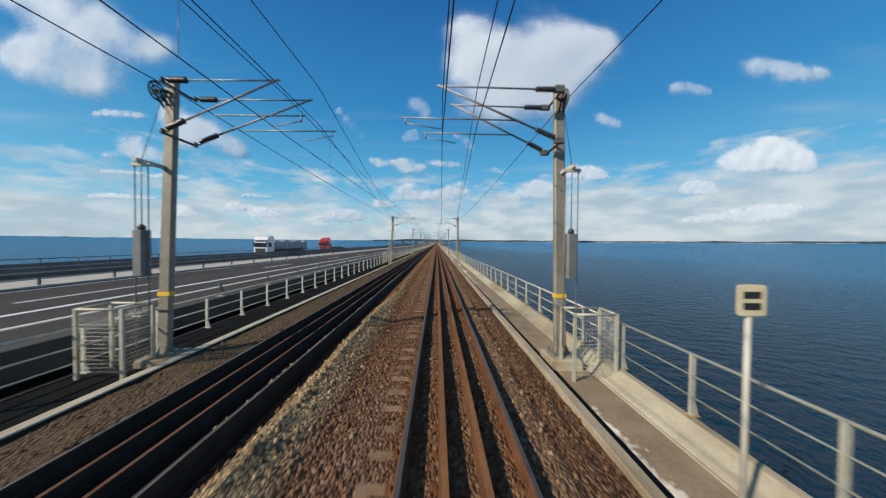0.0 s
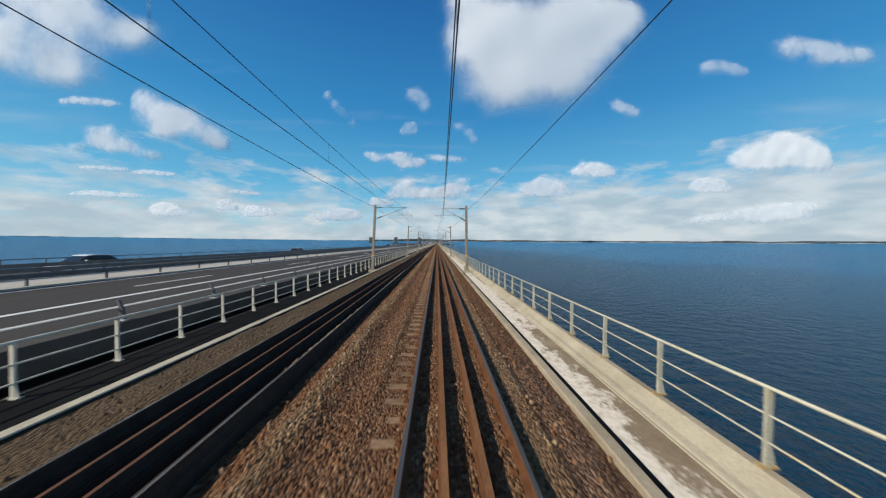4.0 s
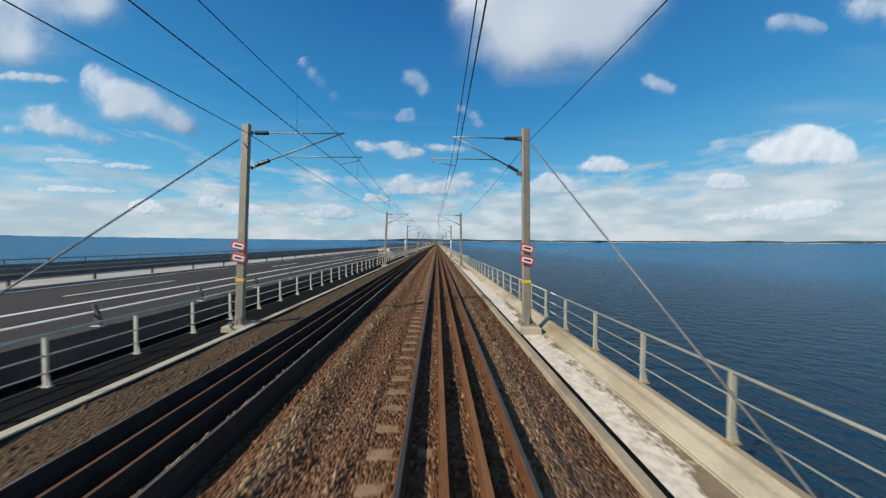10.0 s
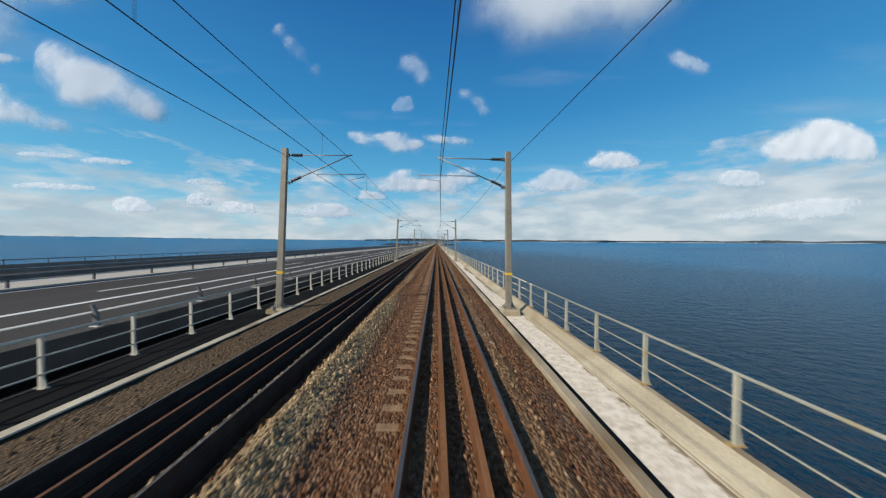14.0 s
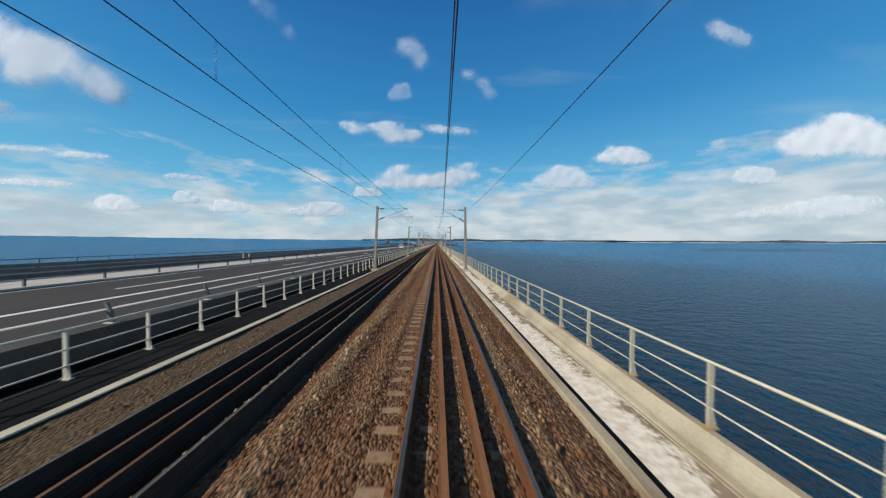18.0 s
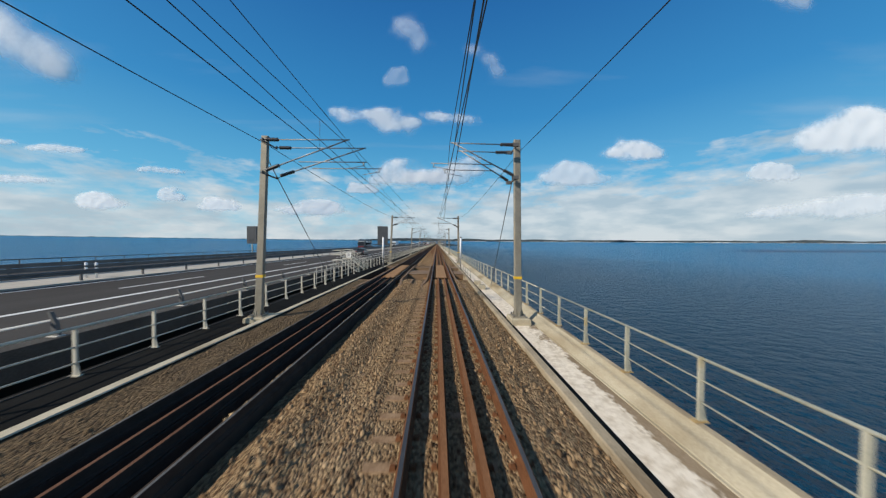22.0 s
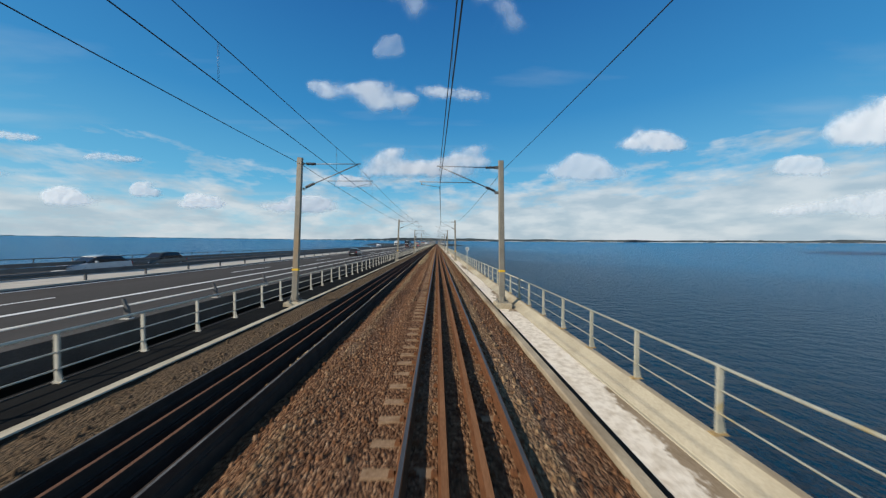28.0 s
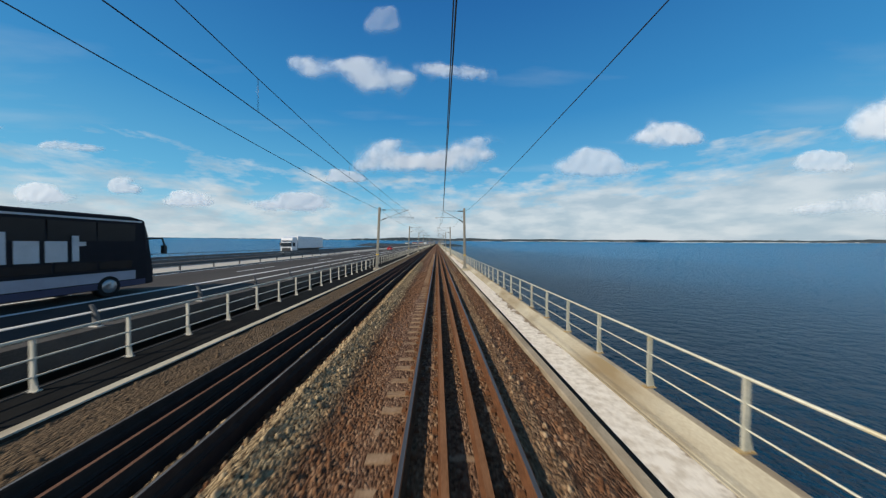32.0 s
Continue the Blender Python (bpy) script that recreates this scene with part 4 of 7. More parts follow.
def mast(side, shift, arms=((0.0, 0.0),), band=True, plinth=True):
    """side: 1 on the right of the tracks, -1 on the left. arms: for each arm its offset along the track and its extra shift."""
    bx, top = (3.08, 2.95) if side == 1 else (-6.6, -6.34)
    ob = thing("overhead_line_mast", "weathered steel mast on a concrete plinth with a tubular arm", "mast", "overhead line masts", (bx, 0, FOOT))
    high = 6.62
    bm = bmesh.new()
    rings = []
    for z in (0.05, 1.0, 3.0, 5.0, high):
        w = 0.14 - 0.02 * z / high
        v = 0.08
        x = (top - bx) * z / high
        c = 0.025
        rings.append([bm.verts.new((x + a, b, z)) for a, b in ((-w + c, -v), (w - c, -v), (w, -v + c), (w, v - c), (w - c, v), (-w + c, v), (-w, v - c), (-w, -v + c))])
    for r0, r1 in zip(rings, rings[1:]):
        for i in range(8):
            bm.faces.new((r0[i], r0[(i + 1) % 8], r1[(i + 1) % 8], r1[i]))
    bm.faces.new(rings[0][::-1])
    bm.faces.new(rings[-1])
    part("column", bm, MAST_MAT, ob)
    bm = bmesh.new()
    box(bm, -0.24, 0.24, -0.24, 0.24, 0.0, 0.05)
    for a in (-1, 1):
        side_prism(bm, [(a * 0.14, 0.05), (a * 0.24, 0.05), (a * 0.14, 0.3)][::a], -0.012, 0.012)
        prism(bm, [(a * 0.14, 0.05), (a * 0.24, 0.05), (a * 0.14, 0.3)][::a], -0.012, 0.012)
    part("base_plate", bm, MAST_MAT, ob)
    for a in (-1, 1):
        for b in (-1, 1):
            bm = bmesh.new()
            tube(bm, [(a * 0.2, b * 0.2, 0.05), (a * 0.2, b * 0.2, 0.13)], 0.022, 6)
            part("anchor_bolt", bm, BARRIER, ob)
    if plinth:
        bm = bmesh.new()
        rings = []
        for z, w, l in ((-0.27, 0.36, 0.42), (-0.03, 0.35, 0.41), (0.0, 0.32, 0.38)):
            rings.append([bm.verts.new((a * w + 0.02, b * l, z)) for a, b in ((-1, -1), (1, -1), (1, 1), (-1, 1))])
        for r0, r1 in zip(rings, rings[1:]):
            for i in range(4):
                bm.faces.new((r0[i], r0[(i + 1) % 4], r1[(i + 1) % 4], r1[i]))
        bm.faces.new(rings[-1])
        bm.faces.new(rings[0][::-1])
        part("plinth", bm, CONCRETE, ob, "square concrete plinth")
    if band:
        bm = bmesh.new()
        x = (top - bx) * 1.42 / high
        w, v = 0.14, 0.085
        box(bm, x - w, x + w, -v, v, 1.42, 1.52)
        part("band", bm, YELLOW, ob, "yellow marking band")
    for dy, extra in arms:
        cantilever(ob, side, shift + extra, bx, dy)
    return ob


def place(master, y):
    """Moves the first one of a kind to its place, or sets a copy there."""
    x, z = master.location.x, master.location.z
    return copy_thing(master, pose(x, y, z))


SHIFT = {1: 0.5, -1: 0.45}
DOUBLE = {0, 24, 25, 26, 27}   # masts with two arms, where two lengths of wire overlap
kinds = {}
for k, y in enumerate(MASTS[:60]):
    for side in (1, -1):
        key = (side, k % 2, k in DOUBLE, k in (0, 1, 5, 11, 12, 14, 16, 23, 24, 25, 26, 32, 33, 34) or k > 36)
        if key not in kinds:
            arms = ((-0.45, 0.0), (0.45, 0.35)) if key[2] else ((0.0, 0.0),)
            kinds[key] = mast(side, SHIFT[side] * key[1], arms, key[3])
            kinds[key].location.y = y
        else:
            place(kinds[key], y)

# wires
wires = thing("overhead_wires", "dark copper contact and carrier wires over both tracks", "overhead wires", "", (0, 0, 5))
for side, x0 in ((1, 0.1), (-1, -3.72)):
    contact, carrier, feeder = [], [], []
    ends = [7.2 - 2 * SPAN, 7.2 - SPAN] + MASTS[:60]
    for k in range(len(ends) - 1):
        ya, yb = ends[k], ends[k + 1]
        xa, xb = x0 + SHIFT[side] * (k % 2), x0 + SHIFT[side] * ((k + 1) % 2)
        fx = 3.13 if side == 1 else -6.34
        n = 8 if ya < 1350 else 3
        for i in range(n):
            t = i / n
            y = ya + (yb - ya) * t
            sag = 4 * t * (1 - t)
            contact.append((xa + (xb - xa) * t, y, 0.16))
            carrier.append((xa + (xb - xa) * t, y, 1.12 - 0.4 * sag))
            feeder.append((fx, y, (1.1 if side == 1 else 1.17) - (0.32 if side == 1 else 0.24) * sag))
    for nm, pts, r in (("contact_wire", contact, 0.011), ("carrier_wire", carrier, 0.011), ("feeder_wire", feeder, 0.013)):
        bm = bmesh.new()
        tube(bm, pts, r, 4)
        part(nm, bm, WIRE, wires)
    bm = bmesh.new()
    for k in range(1, 42):
        ya, yb = ends[k], ends[k + 1]
        xa, xb = x0 + SHIFT[side] * (k % 2), x0 + SHIFT[side] * ((k + 1) % 2)
        for i in range(6):
            t = (i + 0.5) / 6
            x, y = xa + (xb - xa) * t, ya + (yb - ya) * t
            tube(bm, [(x, y, 0.16), (x, y, 1.12 - 0.4 * 4 * t * (1 - t))], 0.005, 3)
    tagged(part("droppers", bm, WIRE, wires), kind="stuff")
    # the second pair of wires where two lengths overlap
    s = side
    mx = 3.0 if side == 1 else -6.4
    for ys, pulley in (((797.6, 832.6, 864.4, 895.8, 927.7, 962.8), True), ((-28, 7.2, 42.3), False)):
        line, low = [], []
        for i, y in enumerate(ys):
            end = i == 0 or i == len(ys) - 1
            if ys[0] < 0:
                end = i == len(ys) - 1
            x = mx - s * 0.25 if end else x0 + 0.35 + SHIFT[side] * (i % 2)
            line.append((x, y, 0.75 if end else 1.35))
            low.append((x, y, 0.6 if end else 0.45))
        bm = bmesh.new()
        tube(bm, line, 0.011, 4)
        part("carrier_wire", bm, WIRE, wires)
        bm = bmesh.new()
        tube(bm, low, 0.011, 4)
        part("contact_wire", bm, WIRE, wires)

# ======================= tensioning gear on masts =======================
STEEL_GREY = surface("grey_painted_steel", (0.15, 0.15, 0.15), (0.23, 0.23, 0.228), 2.5, 40, 0.55, 0.3, 0.1)
DARK_STEEL = surface("dark_steel", (0.03, 0.032, 0.035), (0.06, 0.062, 0.065), 3.0, 40, 0.5, 0.4, 0.1)


def ring_mesh(bm, centre, radius, thick, axis="y", sides=20, mat=0):
    c = Vector(centre)
    rings = []
    for i in range(sides):
        a = 2 * math.pi * i / sides
        out = Vector((math.cos(a), 0, math.sin(a))) if axis == "y" else Vector((0, math.cos(a), math.sin(a)))
        side = Vector((0, 1, 0)) if axis == "y" else Vector((1, 0, 0))
        rings.append([bm.verts.new(c + out * radius + (out * math.cos(b) + side * math.sin(b)) * thick) for b in (0, math.pi / 2, math.pi, 1.5 * math.pi)])
    for i in range(sides):
        p, q = rings[i], rings[(i + 1) % sides]
        for k in range(4):
            bm.faces.new((p[k], p[(k + 1) % 4], q[(k + 1) % 4], q[k])).material_index = mat


def weight_stack(ob, y, z0, z1, w, d):
    """A stack of iron plates, one above the other, with narrow joints."""
    bm = bmesh.new()
    n = 14
    for i in range(n):
        a, b = z0 + (z1 - z0) * i / n, z0 + (z1 - z0) * (i + 1) / n - 0.004
        c = w * 0.16
        prism(bm, [(-w / 2 + c, y - d / 2), (w / 2 - c, y - d / 2), (w / 2, y - d / 2 + c), (w / 2, y + d / 2 - c), (w / 2 - c, y + d / 2), (-w / 2 + c, y + d / 2), (-w / 2, y + d / 2 - c), (-w / 2, y - d / 2 + c)], a, b)
    for v in bm.verts:
        v.co.y, v.co.z = v.co.z, v.co.y
    box(bm, -w * 0.3, w * 0.3, y - d * 0.3, y + d * 0.3, z0, z1)
    part("weight_stack", bm, STEEL_GREY, ob, "stacked grey iron plates")


def tension_weight(bx, y, dy, outward, wheel_z=6.0, kind="single"):
    """Stacked weights hanging on rods from an arm beside a mast, with the pulley wheels at the top."""
    x = bx + outward * 0.02
    ob = thing("tension_weight", "grey stacked tension weights hanging on rods beside a mast", "tension weight", "tension weights", (x, y + dy, 0))
    toward = 1 if dy < 0 else -1
    if kind == "pair":
        stacks = ((0.35, 1.35, 2.75, 0.36), (-0.4, 0.75, 2.1, 0.36))
    elif kind == "slim":
        stacks = ((0.0, 1.8, 2.8, 0.25),)
    else:
        stacks = ((0.0, 1.48, 2.8, 0.5),)
    for at, z0, z1, w in stacks:
        weight_stack(ob, at, z0, z1, w, 0.32 if w > 0.3 else 0.24)
        bm = bmesh.new()
        tube(bm, [(0, at, z1), (0, at, z1 + 0.08), (0, at, z1 + 0.12)], [0.07, 0.07, 0.03], 8)
        part("hanger", bm, DARK_STEEL, ob)
        bm = bmesh.new()
        tube(bm, [(0, at, z1 + 0.1), (0, at, 4.22)], 0.012, 6)
        part("pull_rod", bm, STEEL_GREY, ob)
        for dx in (-w / 2 - 0.02, w / 2 + 0.02):
            bm = bmesh.new()
            tube(bm, [(dx, at, 0.2), (dx, at, 4.25)], 0.015, 6)
            part("rod", bm, STEEL_GREY if kind == "slim" else GALV, ob)
        bm = bmesh.new()
        box(bm, -w / 2 - 0.08, w / 2 + 0.08, at - 0.03, at + 0.03, 4.2, 4.27)
        part("cross_arm", bm, GALV, ob)
    far = max(a for a, *_ in stacks) if dy > 0 else min(a for a, *_ in stacks)
    bm = bmesh.new()
    box(bm, -0.04, 0.04, min(far + 0.15 * (1 if dy > 0 else -1), -dy), max(far + 0.15 * (1 if dy > 0 else -1), -dy), 4.27, 4.35)
    part("bracket", bm, GALV, ob)
    wheels = (0.0, -0.3) if kind == "pair" else (0.0,)
    for k, off in enumerate(wheels):
        c = Vector((-outward * (0.05 + 0.2 * k), -dy * (0.35 if kind == "pair" else 0.55) + off * toward * -1, wheel_z + off * 0.4))
        bm = bmesh.new()
        ring_mesh(bm, c, 0.2, 0.025, "x")
        ring_mesh(bm, c, 0.12, 0.02, "x")
        for q in range(4):
            a = q * math.pi / 4
            v = Vector((0, math.cos(a), math.sin(a))) * 0.2
            tube(bm, [c - v, c + v], 0.012, 5)
        part("pulley_wheel", bm, BARRIER, ob)
        for side_ in (-0.06, 0.06):
            bm = bmesh.new()
            tube(bm, [(c.x + side_, -dy, wheel_z + 0.15), (c.x + side_, c.y, c.z)], 0.028, 6)
            tube(bm, [(c.x + side_, -dy, wheel_z - 0.3), (c.x + side_, c.y, c.z)], 0.022, 6)
            part("wheel_fork", bm, DARK_STEEL, ob, "dark steel fork of the pulley")
    bm = bmesh.new()
    tube(bm, [(0, 0, 4.3), (0, -dy * 0.55 + 0.2 * toward, wheel_z)], 0.008, 4)
    part("cable", bm, WIRE, ob)
    return ob


def cage(x0, x1, y0, y1, z, group="guard cages"):
    """A waist-high frame with wire mesh round the weights."""
    ob = thing("guard_cage", "pale steel frame with wire mesh beside a mast", "guard cage", group, (x0, y0, z))
    w, l, h = x1 - x0, y1 - y0, 1.5
    for px, py in ((0, 0), (w, 0), (0, l), (w, l)):
        bm = bmesh.new()
        box(bm, px - 0.03, px + 0.03, py - 0.03, py + 0.03, 0, h)
        part("post", bm, RAILING_R, ob)
    for a, b in (((0, 0), (w, 0)), ((w, 0), (w, l)), ((0, l), (w, l)), ((0, 0), (0, l))):
        bm = bmesh.new()
        tube(bm, [(*a, h - 0.02), (*b, h - 0.02)], 0.03, 4)
        part("top_bar", bm, RAILING_R, ob)
    bm = bmesh.new()
    for k in range(1, 14):
        tube(bm, [(w * k / 14, 0, 0.1), (w * k / 14, 0, h - 0.05)], 0.004, 3)
        tube(bm, [(w, l * k / 14, 0.1), (w, l * k / 14, h - 0.05)], 0.004, 3)
        tube(bm, [(0, 0, 0.08 + k * 0.083), (w, 0, 0.08 + k * 0.083), (w, l, 0.08 + k * 0.083)], 0.004, 3)
    tagged(part("mesh_panel", bm, GALV, ob), kind="stuff")


for k, dy, kind in ((0, -0.6, "slim"), (1, -0.75, "single"), (23, 1.2, "pair"), (28, -0.75, "single")):
    y = MASTS[k]
    tension_weight(3.02, y, dy, 1, 5.35 if kind == "pair" else 6.0, kind)
    tension_weight(-6.5, y, dy, -1, 5.35 if kind == "pair" else 6.0, kind)
    lo, hi = {"slim": (y - 0.95, y - 0.28), "single": (y - 1.0, y - 0.28), "pair": (y + 0.7, y + 2.0)}[kind]
    cage(3.0, 3.92, lo, hi, -0.44)
    cage(-7.55, -6.6, lo, hi, -0.37)


def guy(a, b):
    ob = thing("guy_wire", "taut grey guy wire from a mast top to the deck edge", "guy wire", "guy wires", a)
    bm = bmesh.new()
    tube(bm, [(0, 0, 0), Vector(b) - Vector(a)], 0.02, 6)
    part("wire", bm, STEEL_GREY, ob)


for k in (11, 23):
    y = MASTS[k]
    guy((3.1, y - 0.15, 5.9), (4.1, y - 6.9, -0.16))
    guy((-6.5, y - 0.15, 5.9), (-7.95, y - 6.9, -0.36))
for k in (1, 25):
    y = MASTS[k]
    guy((2.98, y + 0.2, 5.7), (3.7, y + 9.0, -0.38))
    guy((-6.4, y + 0.2, 5.7), (-7.0, y + 9.0, -0.36))
# insulators in the tensioned wires near the anchoring masts
for y in (MASTS[23] + 3.2, MASTS[28] - 3.2):
    for x in (2.45, -5.9):
        ob = thing("line_insulator", "pair of dark ribbed insulators hung in the wires", "insulator", "line insulators", (x, y, 5.55))
        for z in (0.0, 0.16):
            bm = bmesh.new()
            ribbed(bm, (0.0, -0.45, z), (0, 0.45, z), 0.03, 0.06, 8)
            part("insulator", bm, INSULATOR, ob)

# ======================= signs, poles, signals =======================
SIGN_WHITE = surface("sign_white", (0.6, 0.6, 0.58), (0.74, 0.74, 0.72), 4.0, 40, 0.5, 0, 0.05)
SIGN_CREAM = surface("sign_cream", (0.55, 0.47, 0.28), (0.7, 0.62, 0.4), 4.0, 40, 0.5, 0, 0.05)
SIGN_RED = plain("sign_red", (0.55, 0.035, 0.03), 0.5)
SIGN_BLACK = plain("sign_black", (0.02, 0.02, 0.02), 0.5)
POLE_WHITE = surface("white_pole_paint", (0.68, 0.7, 0.72), (0.82, 0.83, 0.85), 3.0, 30, 0.45, 0, 0.05)


def plate(bm, w, h, t=0.012, r=0.025):
    prism(bm, [(-w / 2 + r, -h / 2), (w / 2 - r, -h / 2), (w / 2, -h / 2 + r), (w / 2, h / 2 - r), (w / 2 - r, h / 2), (-w / 2 + r, h / 2), (-w / 2, h / 2 - r), (-w / 2, -h / 2 + r)], -t / 2, t / 2)


def sign_post(x, y, z0, zc, w, h, colour, text="", bars=2, label="small square sign on a thin grey post"):
    ob = thing("sign", label, "sign", "track signs", (x, y, z0))
    bm = bmesh.new()
    tube(bm, [(0, 0.03, 0), (0, 0.03, zc - z0 + h / 2)], 0.03, 8)
    part("post", bm, GALV, ob)
    bm = bmesh.new()
    plate(bm, w, h)
    p = part("plate", bm, colour, ob)
    p.location = (0, 0, zc - z0)
    if text:
        letters(text, ob, (0, -0.009, zc - z0), h * (0.75 if len(text) < 2 else 0.5), SIGN_BLACK)
    for i in range(0 if text else bars):
        bm = bmesh.new()
        box(bm, -w * 0.3, w * 0.3, -0.012, -0.0065, 0, h * 0.22)
        q = part("marking", bm, SIGN_BLACK, ob)
        q.location = (0, 0, zc - z0 + h * (0.06 - 0.36 * i))
    return ob


def letters(text, parent, at, size, colour, turn=(90, 0, 0), name="lettering"):
    cu = bpy.data.curves.new("text", "FONT")
    cu.body, cu.size, cu.extrude = text, size, 0.003
    cu.align_x, cu.align_y = "CENTER", "CENTER"
    tmp = bpy.data.objects.new("text", cu)
    me = bpy.data.meshes.new_from_object(tmp)
    bpy.data.objects.remove(tmp)
    me.materials.clear()
    me.materials.append(colour)
    ob = new(name, me)
    ob.parent = parent
    ob.matrix_basis = pose(*at, *turn)
    return ob


sign_post(3.42, 3.1, -0.44, 1.97, 0.32, 0.34, SIGN_CREAM, label="cream square distance sign on a grey post")
sign_post(2.84, 1117.0, -0.44, 2.08, 0.30, 0.28, SIGN_WHITE, label="white square distance sign on a grey post")
sign_post(2.75, 801.4, -0.44, 2.07, 0.34, 0.34, SIGN_WHITE, "125", label="white square distance sign reading 125 on a post")
sign_post(-6.57, 958.4, -0.37, 2.16, 0.32, 0.29, SIGN_WHITE, label="white sign on a thin post beside the track")
sign_post(-8.0, 324.6, -0.37, 2.05, 0.45, 0.4, SIGN_WHITE, label="white sign on a post between the bridges")
sign_post(3.5, 325.8, -0.44, 2.1, 0.34, 0.34, SIGN_WHITE, label="white sign on a post by the parapet")

for k in (11, 20):
    for x in (3.02, -6.52):
        for z in (2.42, 2.02):
            ob = thing("warning_plate", "white warning plate with a red border on a mast", "sign", "mast warning plates", (x, MASTS[k] - 0.17, z))
            ob.rotation_euler = (0, radians(14), 0)
            bm = bmesh.new()
            plate(bm, 0.46, 0.27)
            part("border", bm, SIGN_RED, ob, "red border")
            bm = bmesh.new()
            plate(bm, 0.36, 0.17)
            q = part("face", bm, SIGN_WHITE, ob)
            q.location.y = -0.008
            bm = bmesh.new()
            box(bm, -0.12, 0.12, -0.02, -0.016, -0.03, 0.03)
            part("marking", bm, SIGN_BLACK, ob)


def white_pole(x, y):
    ob = thing("marker_pole", "slim white pole with a dark cap on a grey foot", "pole", "white marker poles", (x, y, -0.19))
    bm = bmesh.new()
    tube(bm, [(0, 0, 0.0), (0, 0, 1.1)], 0.06, 10)
    box(bm, -0.12, 0.12, -0.12, 0.12, 0.0, 0.03)
    part("foot", bm, STEEL_GREY, ob)
    bm = bmesh.new()
    tube(bm, [(0, 0, 1.1), (0, 0, 3.38)], 0.105, 14)
    part("tube", bm, POLE_WHITE, ob, "white painted tube")
    bm = bmesh.new()
    tube(bm, [(0, 0, 3.38), (0, 0, 3.46), (0, 0, 3.5)], [0.125, 0.125, 0.05], 14)
    part("cap", bm, DARK_STEEL, ob)


for y in (438.3, 885.9):
    white_pole(2.62, y)
    white_pole(-5.95, y)

LENS = plain("signal_lens", (0.5, 0.5, 0.48), 0.12, 0.5)
HOOD = plain("grey_signal_hood", (0.16, 0.165, 0.17), 0.4, 0.3)


def signal(x, y, z, flip):
    ob = thing("railway_signal", "black rounded signal head on a galvanised post", "signal", "railway signals", (x, y, z))
    bm = bmesh.new()
    tube(bm, [(0, 0, 0), (0, 0, 3.85)], 0.065, 10)
    part("post", bm, GALV, ob, "galvanised signal post")
    bm = bmesh.new()
    box(bm, -0.16, 0.16, -0.16, 0.16, 0, 0.03)
    for a in (-1, 1):
        for b in (-1, 1):
            tube(bm, [(a * 0.12, b * 0.12, 0.03), (a * 0.12, b * 0.12, 0.2)], 0.02, 6)
    part("base", bm, BARRIER, ob)
    outline = []
    for i in range(20):
        a = 2 * math.pi * i / 20
        outline.append((0.3 * math.cos(a), 4.4 + 0.3 * math.sin(a) + (0.42 if math.sin(a) > 0 else -0.42)))
    bm = bmesh.new()
    prism(bm, outline, -0.04, 0.04)
    part("backboard", bm, SIGN_BLACK, ob, "black backboard with round ends")
    bm = bmesh.new()
    rim_ = [Vector((x_, -0.045, z_)) for x_, z_ in outline]
    tube(bm, rim_ + rim_[:1], 0.018, 6)
    part("rim", bm, HOOD, ob, "grey rim of the backboard")
    for dz in (0.42, 0.06, -0.3):
        bm = bmesh.new()
        tube(bm, [(0, -0.04, 4.45 + dz), (0, -0.09, 4.45 + dz)], 0.12, 14)
        ln = part("lamp", bm, LENS, ob, "grey unlit signal lens")
        bm = bmesh.new()
        ring = []
        for i in range(11):
            a = math.pi * (i / 10)
            ring.append(Vector((0.14 * math.cos(a), 0, 0.14 * math.sin(a) + 4.45 + dz)))
        vs = [[bm.verts.new(p + Vector((0, q, 0))) for p in ring] for q in (-0.04, -0.28)]
        vt = [[bm.verts.new(p * 1.0 + Vector((0, q, 0.012))) for p in ring] for q in (-0.04, -0.28)]
        for i in range(10):
            bm.faces.new((vs[0][i], vs[0][i + 1], vs[1][i + 1], vs[1][i]))
            bm.faces.new((vt[0][i + 1], vt[0][i], vt[1][i], vt[1][i + 1]))
            bm.faces.new((vs[1][i], vs[1][i + 1], vt[1][i + 1], vt[1][i]))
        part("hood", bm, HOOD, ln, "grey lamp hood")
    bm = bmesh.new()
    tube(bm, [(0.24 * flip, 0.1, 3.72), (0.27 * flip, -0.2, 3.9), (0.2 * flip, -0.24, 4.8)], 0.02, 6)
    tube(bm, [(-0.24 * flip, -0.24, 4.6), (0.4 * flip, -0.24, 4.6)], 0.018, 6)
    part("guard_bar", bm, GALV, ob)
    bm = bmesh.new()
    box(bm, -0.12, 0.12, -0.3, -0.06, 3.2, 3.45)
    part("shunt_lamp", bm, DARK_STEEL, ob)
    bm = bmesh.new()
    for i in range(9):
        tube(bm, [(-0.13, 0.14, 0.5 + i * 0.33), (0.13, 0.14, 0.5 + i * 0.33)], 0.012, 5)
    tube(bm, [(-0.13, 0.14, 0.2), (-0.13, 0.14, 3.6)], 0.016, 5)
    tube(bm, [(0.13, 0.14, 0.2), (0.13, 0.14, 3.6)], 0.016, 5)
    part("ladder", bm, GALV, ob)


signal(2.84, 1176.2, -0.44, -1)
signal(-6.4, 1176.2, -0.37, 1)


